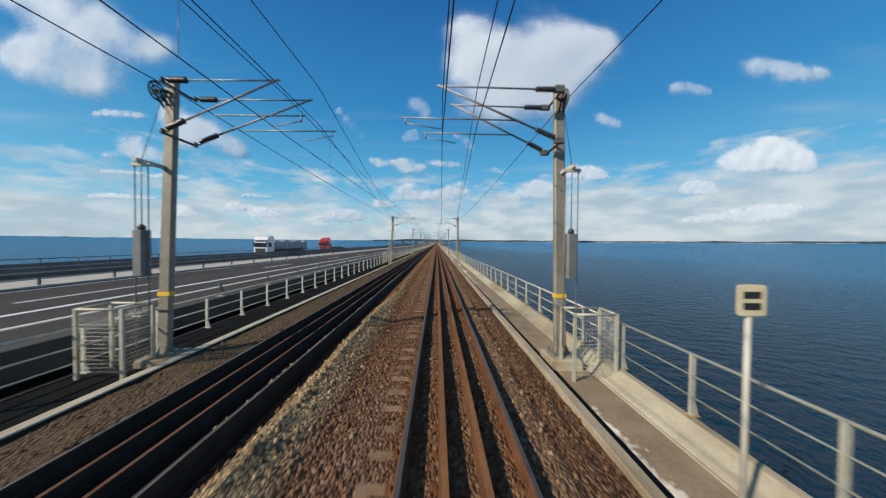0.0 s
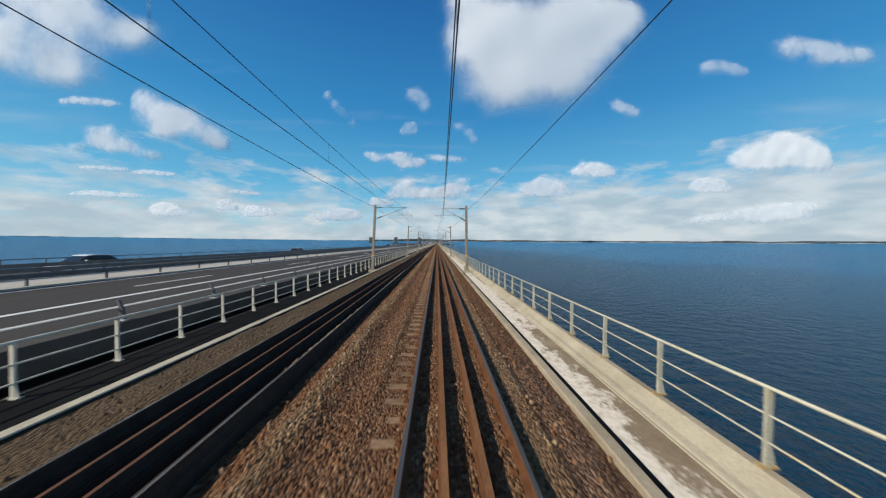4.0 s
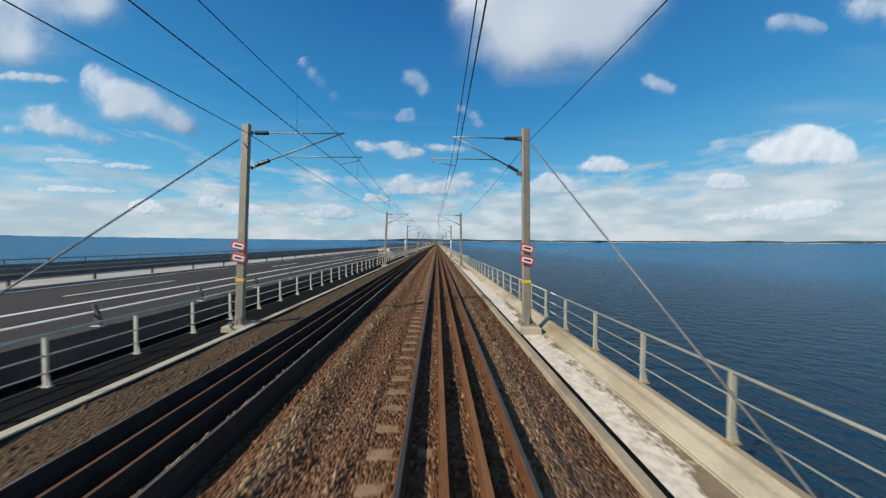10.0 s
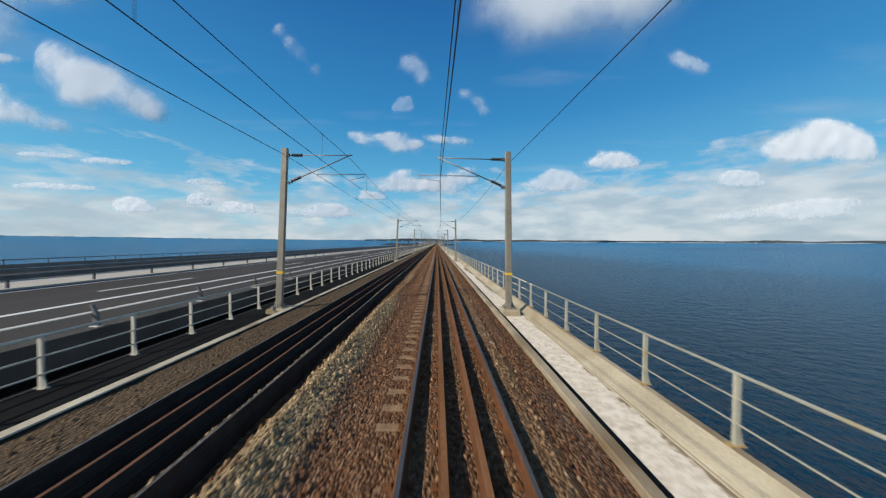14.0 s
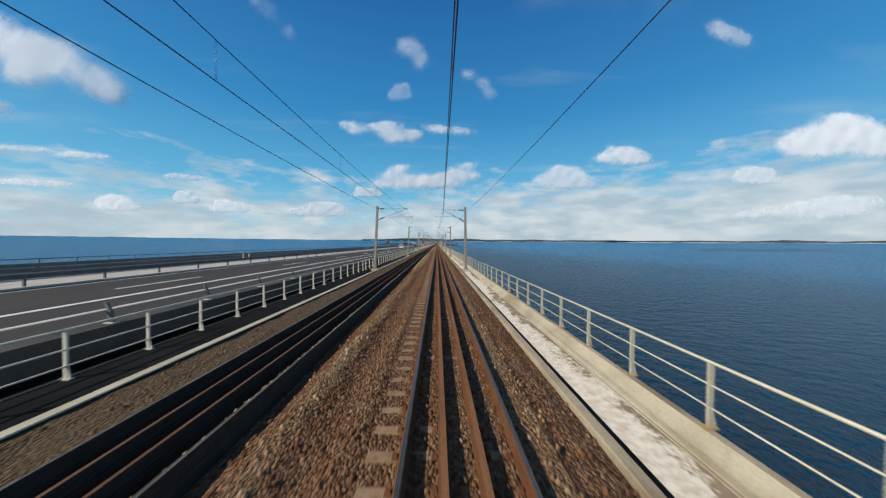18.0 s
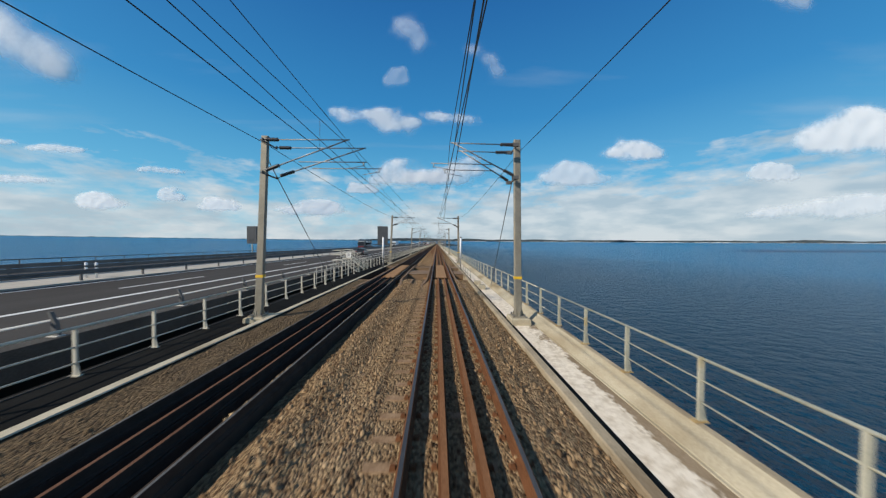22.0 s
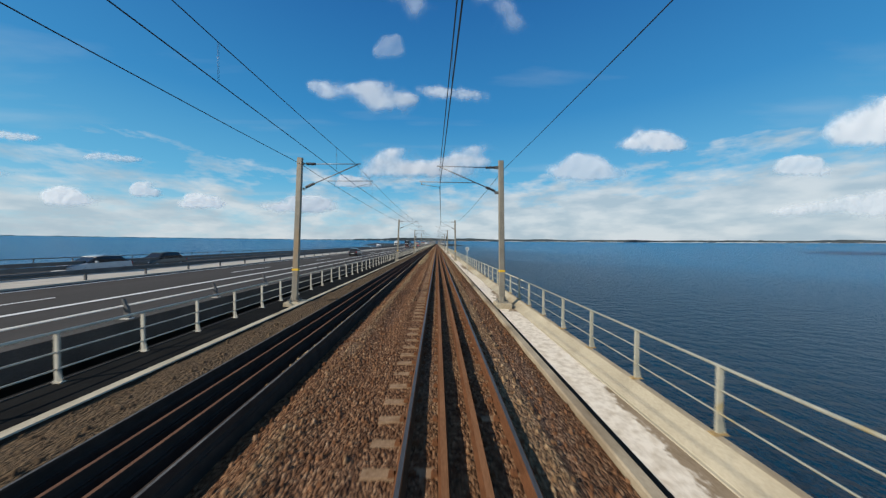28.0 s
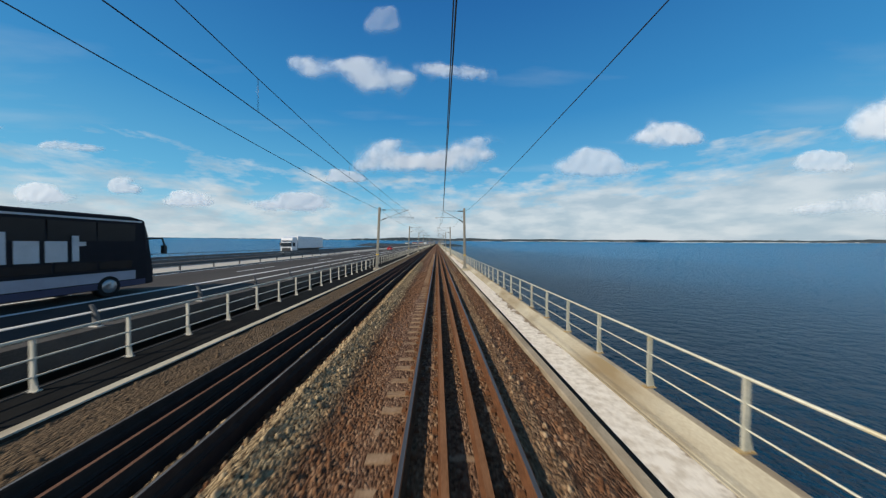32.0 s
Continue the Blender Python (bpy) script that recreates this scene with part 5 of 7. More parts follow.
# ======================= road panels seen from behind =======================
def road_panel(x, y, z0):
    ob = thing("message_panel", "grey box of a road message panel on a post", "road sign", "road message panels", (x, y, z0))
    bm = bmesh.new()
    tube(bm, [(0, 0.2, 0), (0, 0.2, 2.5)], 0.1, 10)
    part("post", bm, GALV, ob)
    bm = bmesh.new()
    box(bm, -0.25, 0.25, 0.0, 0.45, 0, 0.04)
    part("foot", bm, GALV, ob)
    bm = bmesh.new()
    box(bm, -0.93, 0.93, -0.02, 0.42, 2.28, 5.66)
    bmesh.ops.bevel(bm, geom=bm.edges[:], offset=0.03, segments=2, affect="EDGES")
    part("cabinet", bm, PANEL_GREY, ob, "grey sheet steel cabinet")
    bm = bmesh.new()
    box(bm, -0.84, 0.84, 0.42, 0.86, 2.36, 5.4)
    bmesh.ops.bevel(bm, geom=bm.edges[:], offset=0.03, segments=2, affect="EDGES")
    part("display_box", bm, DARK_STEEL, ob, "dark display box")
    bm = bmesh.new()
    for k in range(6):
        box(bm, -0.5, 0.5, -0.028, -0.02, 2.7 + k * 0.09, 2.74 + k * 0.09)
    part("vent", bm, DARK_STEEL, ob)


PANEL_GREY = surface("panel_grey", (0.055, 0.06, 0.066), (0.08, 0.086, 0.093), 1.0, 30, 0.5, 0.2, 0.05)
for x, y, z in ((-9.6, 311.1, ROAD + 0.06), (-22.3, 311.0, ROAD + 0.1), (-35.7, 311.2, ROAD), (-10.1, 907.8, ROAD + 0.06), (-36.0, 911.0, ROAD)):
    road_panel(x, y, z)


# ======================= access stairs between the bridges =======================
def access_stair(y, number):
    ob = thing("access_stair", "galvanised steel stair with handrails crossing between the bridges", "stair", "access stairs", (-9.0, y, -0.37))
    n = 6
    for k in range(n):
        bm = bmesh.new()
        x, z = 0.75 - k * 0.27, 0.19 * (k + 1)
        box(bm, x - 0.14, x + 0.14, -0.5, 0.5, z - 0.03, z)
        part("tread", bm, GALV, ob)
    for yy in (-0.52, 0.52):
        bm = bmesh.new()
        prism(bm, [(0.95, 0.0), (1.1, 0.0), (-0.6, 1.22), (-0.75, 1.22)], yy - 0.015, yy + 0.015)
        part("stringer", bm, GALV, ob)
        for h in (0.5, 0.95):
            bm = bmesh.new()
            tube(bm, [(1.1, yy, h * 0.4), (1.0, yy, h), (-0.7, yy, h + 1.18), (-1.45, yy, h + 1.18)], 0.024, 6)
            part("handrail", bm, GALV, ob)
        for k in range(4):
            x = 1.0 - k * 0.55
            zb = max(0.0, (1.0 - x) * 0.7)
            bm = bmesh.new()
            tube(bm, [(x, yy, zb), (x, yy, zb + 1.0)], 0.02, 6)
            part("post", bm, GALV, ob)
    bm = bmesh.new()
    box(bm, -1.5, -0.6, -0.5, 0.5, 1.14, 1.2)
    part("platform", bm, GALV, ob)
    for xx in (-1.4, -0.9):
        for yy in (-0.45, 0.45):
            bm = bmesh.new()
            tube(bm, [(xx, yy, 0.3), (xx, yy, 1.14)], 0.03, 6)
            part("leg", bm, GALV, ob)
    if number:
        sign_post(-8.75, y - 0.8, -0.37, 1.32, 0.5, 0.5, SIGN_WHITE, number, label="white square plate with a black number")
    return ob


access_stair(436.5, "7")
access_stair(438.6, "")
access_stair(883.4, "8")
access_stair(886.5, "")
# low fences of steel bars round the joint
for y0, n in ((874.5, 6), (880.2, 5), (887.5, 6)):
    ob = thing("bar_fence", "low galvanised bar fence along the bridge edge", "fence", "joint fences", (-8.6, y0, -0.37))
    for k in range(n):
        bm = bmesh.new()
        tube(bm, [(0, k * 0.95, -0.1), (0, k * 0.95, 1.1)], 0.025, 6)
        part("post", bm, GALV, ob)
    for h in (0.35, 0.72, 1.1):
        bm = bmesh.new()
        tube(bm, [(0, 0, h), (0, (n - 1) * 0.95, h)], 0.02, 6)
        part("bar", bm, GALV, ob)
for y0 in (876.2,):
    ob = thing("bar_fence", "low steel bar fence beside the joint pit", "fence", "joint fences", (2.62, y0, -0.44))
    for k in range(7):
        bm = bmesh.new()
        tube(bm, [(0, k * 2.0, 0), (0, k * 2.0, 0.85)], 0.025, 6)
        part("post", bm, MAST_MAT, ob)
    for h in (0.42, 0.85):
        bm = bmesh.new()
        tube(bm, [(0, 0, h), (0, 12.0, h)], 0.02, 6)
        part("bar", bm, MAST_MAT, ob)

# ======================= the expansion joint =======================
RUSTY = surface("rust_painted_plate", (0.25, 0.14, 0.062), (0.37, 0.215, 0.105), 1.5, 30, 0.75, 0.1, 0.15, stretch=(1, 1, 1), stain=((0.16, 0.075, 0.032), 2.0, 0.6, 0.75, (1, 1, 1)))
BROWN = surface("brown_steel_box", (0.18, 0.118, 0.07), (0.25, 0.168, 0.104), 1.5, 30, 0.7, 0.1, 0.15)
PIT = surface("pit_floor", (0.035, 0.026, 0.02), (0.07, 0.052, 0.04), 2.0, 30, 0.9, 0, 0.3)
bm = bmesh.new()
prism(bm, [(-6.0, -3.2), (1.8, -3.2), (1.8, -2.0), (-6.0, -2.0)], GAP0 - 0.02, GAP1 + 0.02)
structure("joint_pit_floor", bm, PIT, "dark floor of the joint pit", "pit")
bm = bmesh.new()
prism(bm, [(1.804, -3.2), (4.1, -3.2), (4.1, -0.62), (2.36, -0.62), (2.36, -0.72), (1.804, -0.72)], GAP0 - 0.02, GAP1 + 0.02)
structure("joint_ledge", bm, BROWN, "concrete ledge beside the joint pit", "ledge")
for y0, y1 in ((GAP0 - 0.3, GAP0 + 0.06), (GAP1 - 0.06, GAP1 + 0.3)):
    bm = bmesh.new()
    prism(bm, [(-6.0, -2.0), (2.35, -2.0), (2.35, -0.24), (-6.0, -0.24)], y0, y1)
    structure("joint_wall", bm, BROWN, "brown end wall of the joint pit", "wall")
joint = tagged(new("expansion_joint"), "rust-brown steel plates and boxes bridging the deck gap", "expansion joint")
joint.location = (0, GAP0, 0)
L = GAP1 - GAP0
for c in (RIGHT_TRACK, LEFT_TRACK):
    for i in range(5):
        bm = bmesh.new()
        box(bm, c - 0.42, c + 0.42, i * L / 5 + 0.008, (i + 1) * L / 5 - 0.008, -0.09, -0.05 + 0.004 * (i % 2))
        part("plate", bm, RUSTY, joint, "rust-brown walking plate")
    for i in range(2):
        bm = bmesh.new()
        box(bm, c - 0.55, c + 0.55, -2.6 + i * 1.2 + 0.02, -1.4 + i * 1.2 - 0.02, -0.2, -0.165)
        part("threshold_plate", bm, RUSTY, joint)
    for s_ in (-1, 1):
        bm = bmesh.new()
        box(bm, c + s_ * HALF_GAUGE - 0.14, c + s_ * HALF_GAUGE + 0.14, 0, L, -0.75, -0.19)
        part("beam", bm, PIT, joint)
        bm = bmesh.new()
        box(bm, c + s_ * 1.08 - 0.06, c + s_ * 1.08 + 0.06, -0.6, L + 0.6, -0.7, -0.12)
        part("edge_beam", bm, BROWN, joint, "rust-brown edge beam")
        for y0, y1 in ((-4.0, -0.6), (L + 4.0, L + 0.6)):
            bm = bmesh.new()
            vs = [bm.verts.new((c + s_ * xx + w, yy, zz)) for xx, yy, zt in ((1.42, y0, -0.22), (1.1, y1, -0.12)) for zz in (zt - 0.35, zt) for w in (-0.08, 0.08)]
            for f in ((0, 1, 3, 2), (4, 6, 7, 5), (0, 4, 5, 1), (2, 3, 7, 6), (0, 2, 6, 4), (1, 5, 7, 3)):
                bm.faces.new([vs[q] for q in f])
            part("guide_beam", bm, BROWN, joint, "splayed rust-brown guide beam")
        bm = bmesh.new()
        for k in range(26):
            for e in (-0.19, 0.19):
                y = (k + 0.5) * L / 26
                box(bm, c + s_ * HALF_GAUGE + e - 0.05, c + s_ * HALF_GAUGE + e + 0.05, y - 0.08, y + 0.08, -0.3, -0.10)
        tagged(part("fastening_row", bm, RAIL_SIDE if s_ * c > 0 else PIT, joint), kind="stuff")
for x0, x1, y0, y1, z in ((-2.85, -0.86, 3.8, 6.9, -0.2), (1.6, 2.34, 3.8, 6.9, -0.2), (-2.5, -1.3, 9.1, 10.2, -0.45), (-2.7, -0.86, 10.9, 12.3, -0.22), (1.6, 2.3, 10.2, 12.3, -0.22)):
    bm = bmesh.new()
    box(bm, x0, x1, y0, y1, z - 0.75, z)
    bmesh.ops.bevel(bm, geom=bm.edges[:], offset=0.015, segments=1, affect="EDGES")
    box_ = part("cover_box", bm, BROWN, joint, "brown steel cover box")
    bm = bmesh.new()
    box(bm, x0 - 0.02, x1 + 0.02, y0 - 0.03, y1 + 0.02, z, z + 0.02)
    part("lid", bm, BROWN, box_)
bm = bmesh.new()
box(bm, -1.88, -1.74, -2.3, -0.3, -0.3, -0.15)
part("cable_duct", bm, BROWN, joint, "brown cable duct cover")
for k in range(8):
    bm = bmesh.new()
    ring_mesh(bm, (-0.95 + 0.02 * (k % 2), 0.6 + k * 0.09, -0.46), 0.05, 0.012, "y" if k % 2 else "x", 10)
    part("chain_link", bm, GALV, joint)
bm = bmesh.new()
box(bm, -1.2, -0.84, 0.1, 3.7, -0.6, -0.5)
part("plate", bm, RUSTY, joint, "rust-brown walking plate")
for k in range(4):
    bm = bmesh.new()
    tube(bm, [(-5.8, 1.5 + k * 2.9, -1.2), (1.75, 1.5 + k * 2.9, -1.2)], 0.12, 8)
    part("cross_beam", bm, DARK_STEEL, joint)
for y in (789.4, 872.6, 874.6):
    bm = bmesh.new()
    box(bm, -0.22, 0.22, -0.3, 0.3, 0, 0.3)
    bmesh.ops.bevel(bm, geom=bm.edges[:], offset=0.02, segments=2, affect="EDGES")
    ob = tagged(part("cable_pit", bm, CONCRETE), "small concrete cable box on the walkway", "cable box", "walkway cable boxes")
    ob.location = (2.95, y, -0.44)

# ======================= vehicles =======================
TYRE = plain("tyre_rubber", (0.02, 0.02, 0.02), 0.85)
RIM_MAT = plain("alloy_rim", (0.35, 0.36, 0.37), 0.35, 0.8)
GLASS_DARK = plain("dark_window_glass", (0.02, 0.024, 0.028), 0.08)
LAMP_CLEAR = plain("lamp_clear", (0.6, 0.62, 0.65), 0.15)
LAMP_RED = plain("lamp_red", (0.4, 0.015, 0.012), 0.25)
TRIM_BLACK = plain("black_plastic", (0.025, 0.025, 0.027), 0.6)


def paint(name, colour):
    m = plain(name, colour, 0.28)
    m.node_tree.nodes["Principled BSDF"].inputs["Coat Weight"].default_value = 0.5
    return m


WHITE_PAINT = paint("white_paint", (0.72, 0.73, 0.74))
DARK_PAINT = paint("dark_grey_paint", (0.028, 0.03, 0.035))
SILVER_PAINT = paint("silver_paint", (0.42, 0.44, 0.46))
RED_PAINT = paint("red_paint", (0.5, 0.025, 0.03))
WINE_PAINT = paint("dark_red_paint", (0.16, 0.012, 0.018))
TARP = surface("load_cover", (0.30, 0.31, 0.31), (0.5, 0.51, 0.5), 1.0, 12, 0.8, 0, 0.4, depth=0.05)
LOAD_DARK = surface("dark_load", (0.02, 0.024, 0.024), (0.06, 0.065, 0.06), 1.5, 12, 0.8, 0, 0.5, depth=0.05)


def wheel(parent, x, y, r, width):
    bm = bmesh.new()
    s = 1 if x > 0 else -1
    tube(bm, [(x - s * width, y, r), (x - s * 0.02, y, r), (x, y, r)], [r, r, r * 0.93], 18)
    w = part("wheel", bm, TYRE, parent)
    bm = bmesh.new()
    tube(bm, [(x - s * 0.02, y, r), (x + s * 0.012, y, r), (x + s * 0.004, y, r)], [r * 0.66, r * 0.62, r * 0.2], 14)
    part("rim", bm, RIM_MAT, w)


def shell(bm, sections):
    """A body lofted through cross sections: rows of y, half width at the foot, half width at the top, z foot, z top."""
    rings = []
    for y, a, b, z0, z1 in sections:
        c = min(0.12, (z1 - z0) * 0.25)
        rings.append([bm.verts.new(p) for p in ((-a, y, z0), (a, y, z0), (a, y, z0 + (z1 - z0) * 0.5), (b, y, z1 - c * 0.5), (b - c, y, z1), (-b + c, y, z1), (-b, y, z1 - c * 0.5), (-a, y, z0 + (z1 - z0) * 0.5))])
    for p, q in zip(rings, rings[1:]):
        for i in range(8):
            bm.faces.new((p[i], p[(i + 1) % 8], q[(i + 1) % 8], q[i]))
    bm.faces.new(rings[0][::-1])
    bm.faces.new(rings[-1])


def car(x, y, heading, paint_mat, label, tall=1.0):
    """A family car; it is built facing +y."""
    ob = thing("car", label, "car", "cars on the road", (x, y, ROAD + 0.009))
    ob.rotation_euler = (0, 0, 0 if heading > 0 else math.pi)
    bm = bmesh.new()
    shell(bm, [(-2.15, 0.72, 0.68, 0.38, 0.82), (-2.0, 0.84, 0.8, 0.22, 0.95), (-0.9, 0.88, 0.84, 0.2, 0.97), (0.9, 0.88, 0.84, 0.2, 0.92), (1.8, 0.85, 0.78, 0.22, 0.80), (2.15, 0.70, 0.62, 0.32, 0.66)])
    part("body", bm, paint_mat, ob)
    bm = bmesh.new()
    shell(bm, [(-1.95, 0.74, 0.7, 0.86, 0.95), (-1.35, 0.78, 0.62, 0.86, 1.40 * tall), (-0.2, 0.8, 0.64, 0.86, 1.45 * tall), (0.35, 0.8, 0.62, 0.86, 1.38 * tall), (1.1, 0.76, 0.68, 0.84, 0.94)])
    part("glass_cabin", bm, GLASS_DARK, ob, "dark tinted glass")
    bm = bmesh.new()
    shell(bm, [(-1.4, 0.62, 0.56, 1.37 * tall, 1.42 * tall), (-0.2, 0.64, 0.6, 1.40 * tall, 1.48 * tall), (0.4, 0.62, 0.54, 1.34 * tall, 1.40 * tall)])
    part("roof", bm, paint_mat, ob)
    for wx in (-0.86, 0.86):
        for wy in (-1.3, 1.32):
            wheel(ob, wx, wy, 0.31, 0.2)
        bm = bmesh.new()
        box(bm, wx * 0.74 - 0.14, wx * 0.74 + 0.14, 2.0, 2.1, 0.56, 0.68)
        part("headlight", bm, LAMP_CLEAR, ob, "clear headlight")
        bm = bmesh.new()
        box(bm, wx * 0.8 - 0.12, wx * 0.8 + 0.12, -2.13, -2.02, 0.68, 0.84)
        part("tail_light", bm, LAMP_RED, ob, "red tail light")
        bm = bmesh.new()
        box(bm, wx * 1.05 - 0.08, wx * 1.05 + 0.08, 0.62, 0.74, 0.92, 1.04)
        part("mirror", bm, paint_mat, ob)
    bm = bmesh.new()
    box(bm, -0.26, 0.26, -2.16, -2.13, 0.42, 0.54)
    part("number_plate", bm, SIGN_WHITE, ob)
    return ob


def van(x, y, heading, paint_mat, label):
    ob = thing("van", label, "van", "vans on the road", (x, y, ROAD + 0.009))
    ob.rotation_euler = (0, 0, 0 if heading > 0 else math.pi)
    bm = bmesh.new()
    shell(bm, [(-2.6, 0.9, 0.84, 0.35, 1.86), (-2.5, 0.93, 0.86, 0.3, 1.92), (0.9, 0.93, 0.86, 0.28, 1.92), (1.35, 0.92, 0.8, 0.28, 1.72), (1.9, 0.9, 0.78, 0.28, 1.16), (2.5, 0.84, 0.72, 0.3, 0.98), (2.62, 0.75, 0.65, 0.36, 0.8)])
    part("body", bm, paint_mat, ob)
    bm = bmesh.new()
    side_prism(bm, [(1.28, 1.2), (1.9, 1.18), (1.4, 1.66), (1.1, 1.7)], -0.81, 0.81)
    part("windscreen", bm, GLASS_DARK, ob, "dark windscreen")
    for s in (-1, 1):
        bm = bmesh.new()
        side_prism(bm, [(0.5, 1.15), (1.25, 1.15), (1.08, 1.66), (0.5, 1.66)], s * 0.865 - 0.03, s * 0.865 + 0.03)
        part("side_window", bm, GLASS_DARK, ob)
        bm = bmesh.new()
        box(bm, s * 0.43 - 0.36, s * 0.43 + 0.36, -2.625, -2.6, 1.2, 1.7)
        part("rear_window", bm, GLASS_DARK, ob)
        bm = bmesh.new()
        box(bm, s * 0.83 - 0.05, s * 0.83 + 0.05, -2.63, -2.58, 0.75, 1.15)
        part("tail_light", bm, LAMP_RED, ob, "red tail light")
        bm = bmesh.new()
        box(bm, s * 0.62 - 0.15, s * 0.62 + 0.15, 2.5, 2.6, 0.68, 0.86)
        part("headlight", bm, LAMP_CLEAR, ob, "clear headlight")
        bm = bmesh.new()
        box(bm, s * 1.02 - 0.07, s * 1.02 + 0.07, 1.2, 1.34, 1.12, 1.36)
        part("mirror", bm, TRIM_BLACK, ob)
        for wy in (-1.6, 1.65):
            wheel(ob, s * 0.93, wy, 0.34, 0.22)
    bm = bmesh.new()
    box(bm, -0.85, 0.85, -2.66, -2.56, 0.33, 0.5)
    part("bumper", bm, TRIM_BLACK, ob)
    bm = bmesh.new()
    box(bm, -0.006, 0.006, -2.618, -2.6, 0.5, 1.85)
    part("door_gap", bm, TRIM_BLACK, ob)
    return ob


def lorry(x, y, heading, cab_paint, load_mat, load, label):
    """A tractor unit with a semitrailer; the cab's front is at y."""
    ob = thing("lorry", label, "lorry", "lorries on the road", (x, y, ROAD + 0.009))
    ob.rotation_euler = (0, 0, 0 if heading > 0 else math.pi)
    bm = bmesh.new()
    shell(bm, [(-2.2, 1.18, 1.14, 0.9, 3.5), (-1.6, 1.2, 1.16, 0.45, 3.75), (-0.5, 1.2, 1.12, 0.4, 3.55), (-0.12, 1.19, 1.14, 0.4, 2.9), (0.0, 1.14, 1.08, 0.42, 2.5)])
    part("cab", bm, cab_paint, ob)
    bm = bmesh.new()
    side_prism(bm, [(0.03, 1.72), (0.03, 2.4), (-0.1, 2.82), (-0.25, 2.82), (-0.2, 1.72)], -1.06, 1.06)
    part("windscreen", bm, GLASS_DARK, ob, "dark windscreen")
    bm = bmesh.new()
    box(bm, -0.85, 0.85, -0.02, 0.03, 0.75, 1.5)
    part("grille", bm, TRIM_BLACK, ob)
    bm = bmesh.new()
    box(bm, -1.16, 1.16, -0.3, 0.06, 0.3, 0.62)
    part("bumper", bm, cab_paint, ob)
    bm = bmesh.new()
    box(bm, -1.1, 1.1, -0.4, 0.2, 2.88, 2.96)
    part("sun_visor", bm, TRIM_BLACK, ob)
    for s in (-1, 1):
        bm = bmesh.new()
        box(bm, s * 0.88 - 0.2, s * 0.88 + 0.2, 0.02, 0.08, 0.66, 0.84)
        part("headlight", bm, LAMP_CLEAR, ob, "clear headlight")
        bm = bmesh.new()
        box(bm, s * 1.33 - 0.1, s * 1.33 + 0.1, -0.35, -0.2, 1.9, 2.55)
        part("mirror", bm, TRIM_BLACK, ob)
        bm = bmesh.new()
        side_prism(bm, [(-1.3, 1.75), (-0.35, 1.75), (-0.4, 2.5), (-1.3, 2.5)], s * 1.175 - 0.03, s * 1.175 + 0.03)
        part("side_window", bm, GLASS_DARK, ob)
        for wy in (-1.0, -4.6, -11.0, -12.3, -13.6):
            wheel(ob, s * 1.2, wy, 0.48, 0.32)
    bm = bmesh.new()
    box(bm, -0.45, 0.45, -15.2, -2.0, 0.85, 1.15)
    part("chassis", bm, DARK_STEEL, ob)
    bm = bmesh.new()
    box(bm, -1.22, 1.22, -15.6, -2.5, 1.15, 1.35)
    part("trailer_bed", bm, DARK_STEEL, ob)
    if load == "bales":
        for k in range(9):
            for s in (-1, 1):
                bm = bmesh.new()
                box(bm, s * 0.62 - 0.58, s * 0.62 + 0.58, -15.4 + k * 1.4, -14.1 + k * 1.4, 1.35, 2.85 + 0.1 * ((k * 7 + s) % 3 - 1))
                bmesh.ops.bevel(bm, geom=bm.edges[:], offset=0.12, segments=2, affect="EDGES")
                part("load_bag", bm, load_mat, ob, "pale bulk bag")
    elif load == "cars":
        bm = bmesh.new()
        box(bm, -1.2, 1.2, -16.8, -6.0, 0.75, 0.9)
        part("lower_deck", bm, DARK_STEEL, ob, "dark lower deck")
        bm = bmesh.new()
        side_prism(bm, [(-16.8, 2.2), (-2.3, 2.44), (-2.3, 2.54), (-16.8, 2.3)], -1.2, 1.2)
        part("upper_deck", bm, DARK_STEEL, ob, "dark upper deck")
        for s in (-1, 1):
            for py in (-2.6, -6.2, -9.4, -12.4, -15.4):
                bm = bmesh.new()
                box(bm, s * 1.16 - 0.05, s * 1.16 + 0.05, py - 0.06, py + 0.06, 0.9, 2.55 if py < -3 else 3.3)
                part("deck_post", bm, DARK_STEEL, ob)
            bm = bmesh.new()
            box(bm, s * 1.18 - 0.03, s * 1.18 + 0.03, -15.5, -6.0, 0.95, 1.1)
            part("side_rail", bm, load_mat, ob, "dark red side rail")
        bm = bmesh.new()
        box(bm, -1.18, 1.18, -3.8, -2.4, 1.35, 3.4)
        bmesh.ops.bevel(bm, geom=bm.edges[:], offset=0.12, segments=2, affect="EDGES")
        part("covered_load", bm, LOAD_DARK, ob, "dark sheeted load behind the cab")
        bm = bmesh.new()
        box(bm, -1.17, 1.17, -0.28, 0.075, 0.3, 1.3)
        part("lower_front", bm, load_mat, ob, "dark red lower front")
        bm = bmesh.new()
        box(bm, -1.12, 1.12, -0.5, 0.12, 3.0, 3.3)
        part("visor_panel", bm, SILVER_PAINT, ob, "silver sun visor panel")
    elif load == "empty":
        bm = bmesh.new()
        box(bm, -1.22, 1.22, -2.75, -2.6, 1.35, 2.3)
        part("headboard", bm, DARK_STEEL, ob)
        bm = bmesh.new()
        shell(bm, [(-2.15, 1.12, 1.0, 3.5, 3.95), (-1.5, 1.12, 1.0, 3.5, 3.9), (-0.7, 1.0, 0.9, 3.45, 3.6)])
        part("roof_deflector", bm, cab_paint, ob)
    else:
        bm = bmesh.new()
        box(bm, -1.24, 1.24, -15.6, -2.5, 1.35, 3.85)
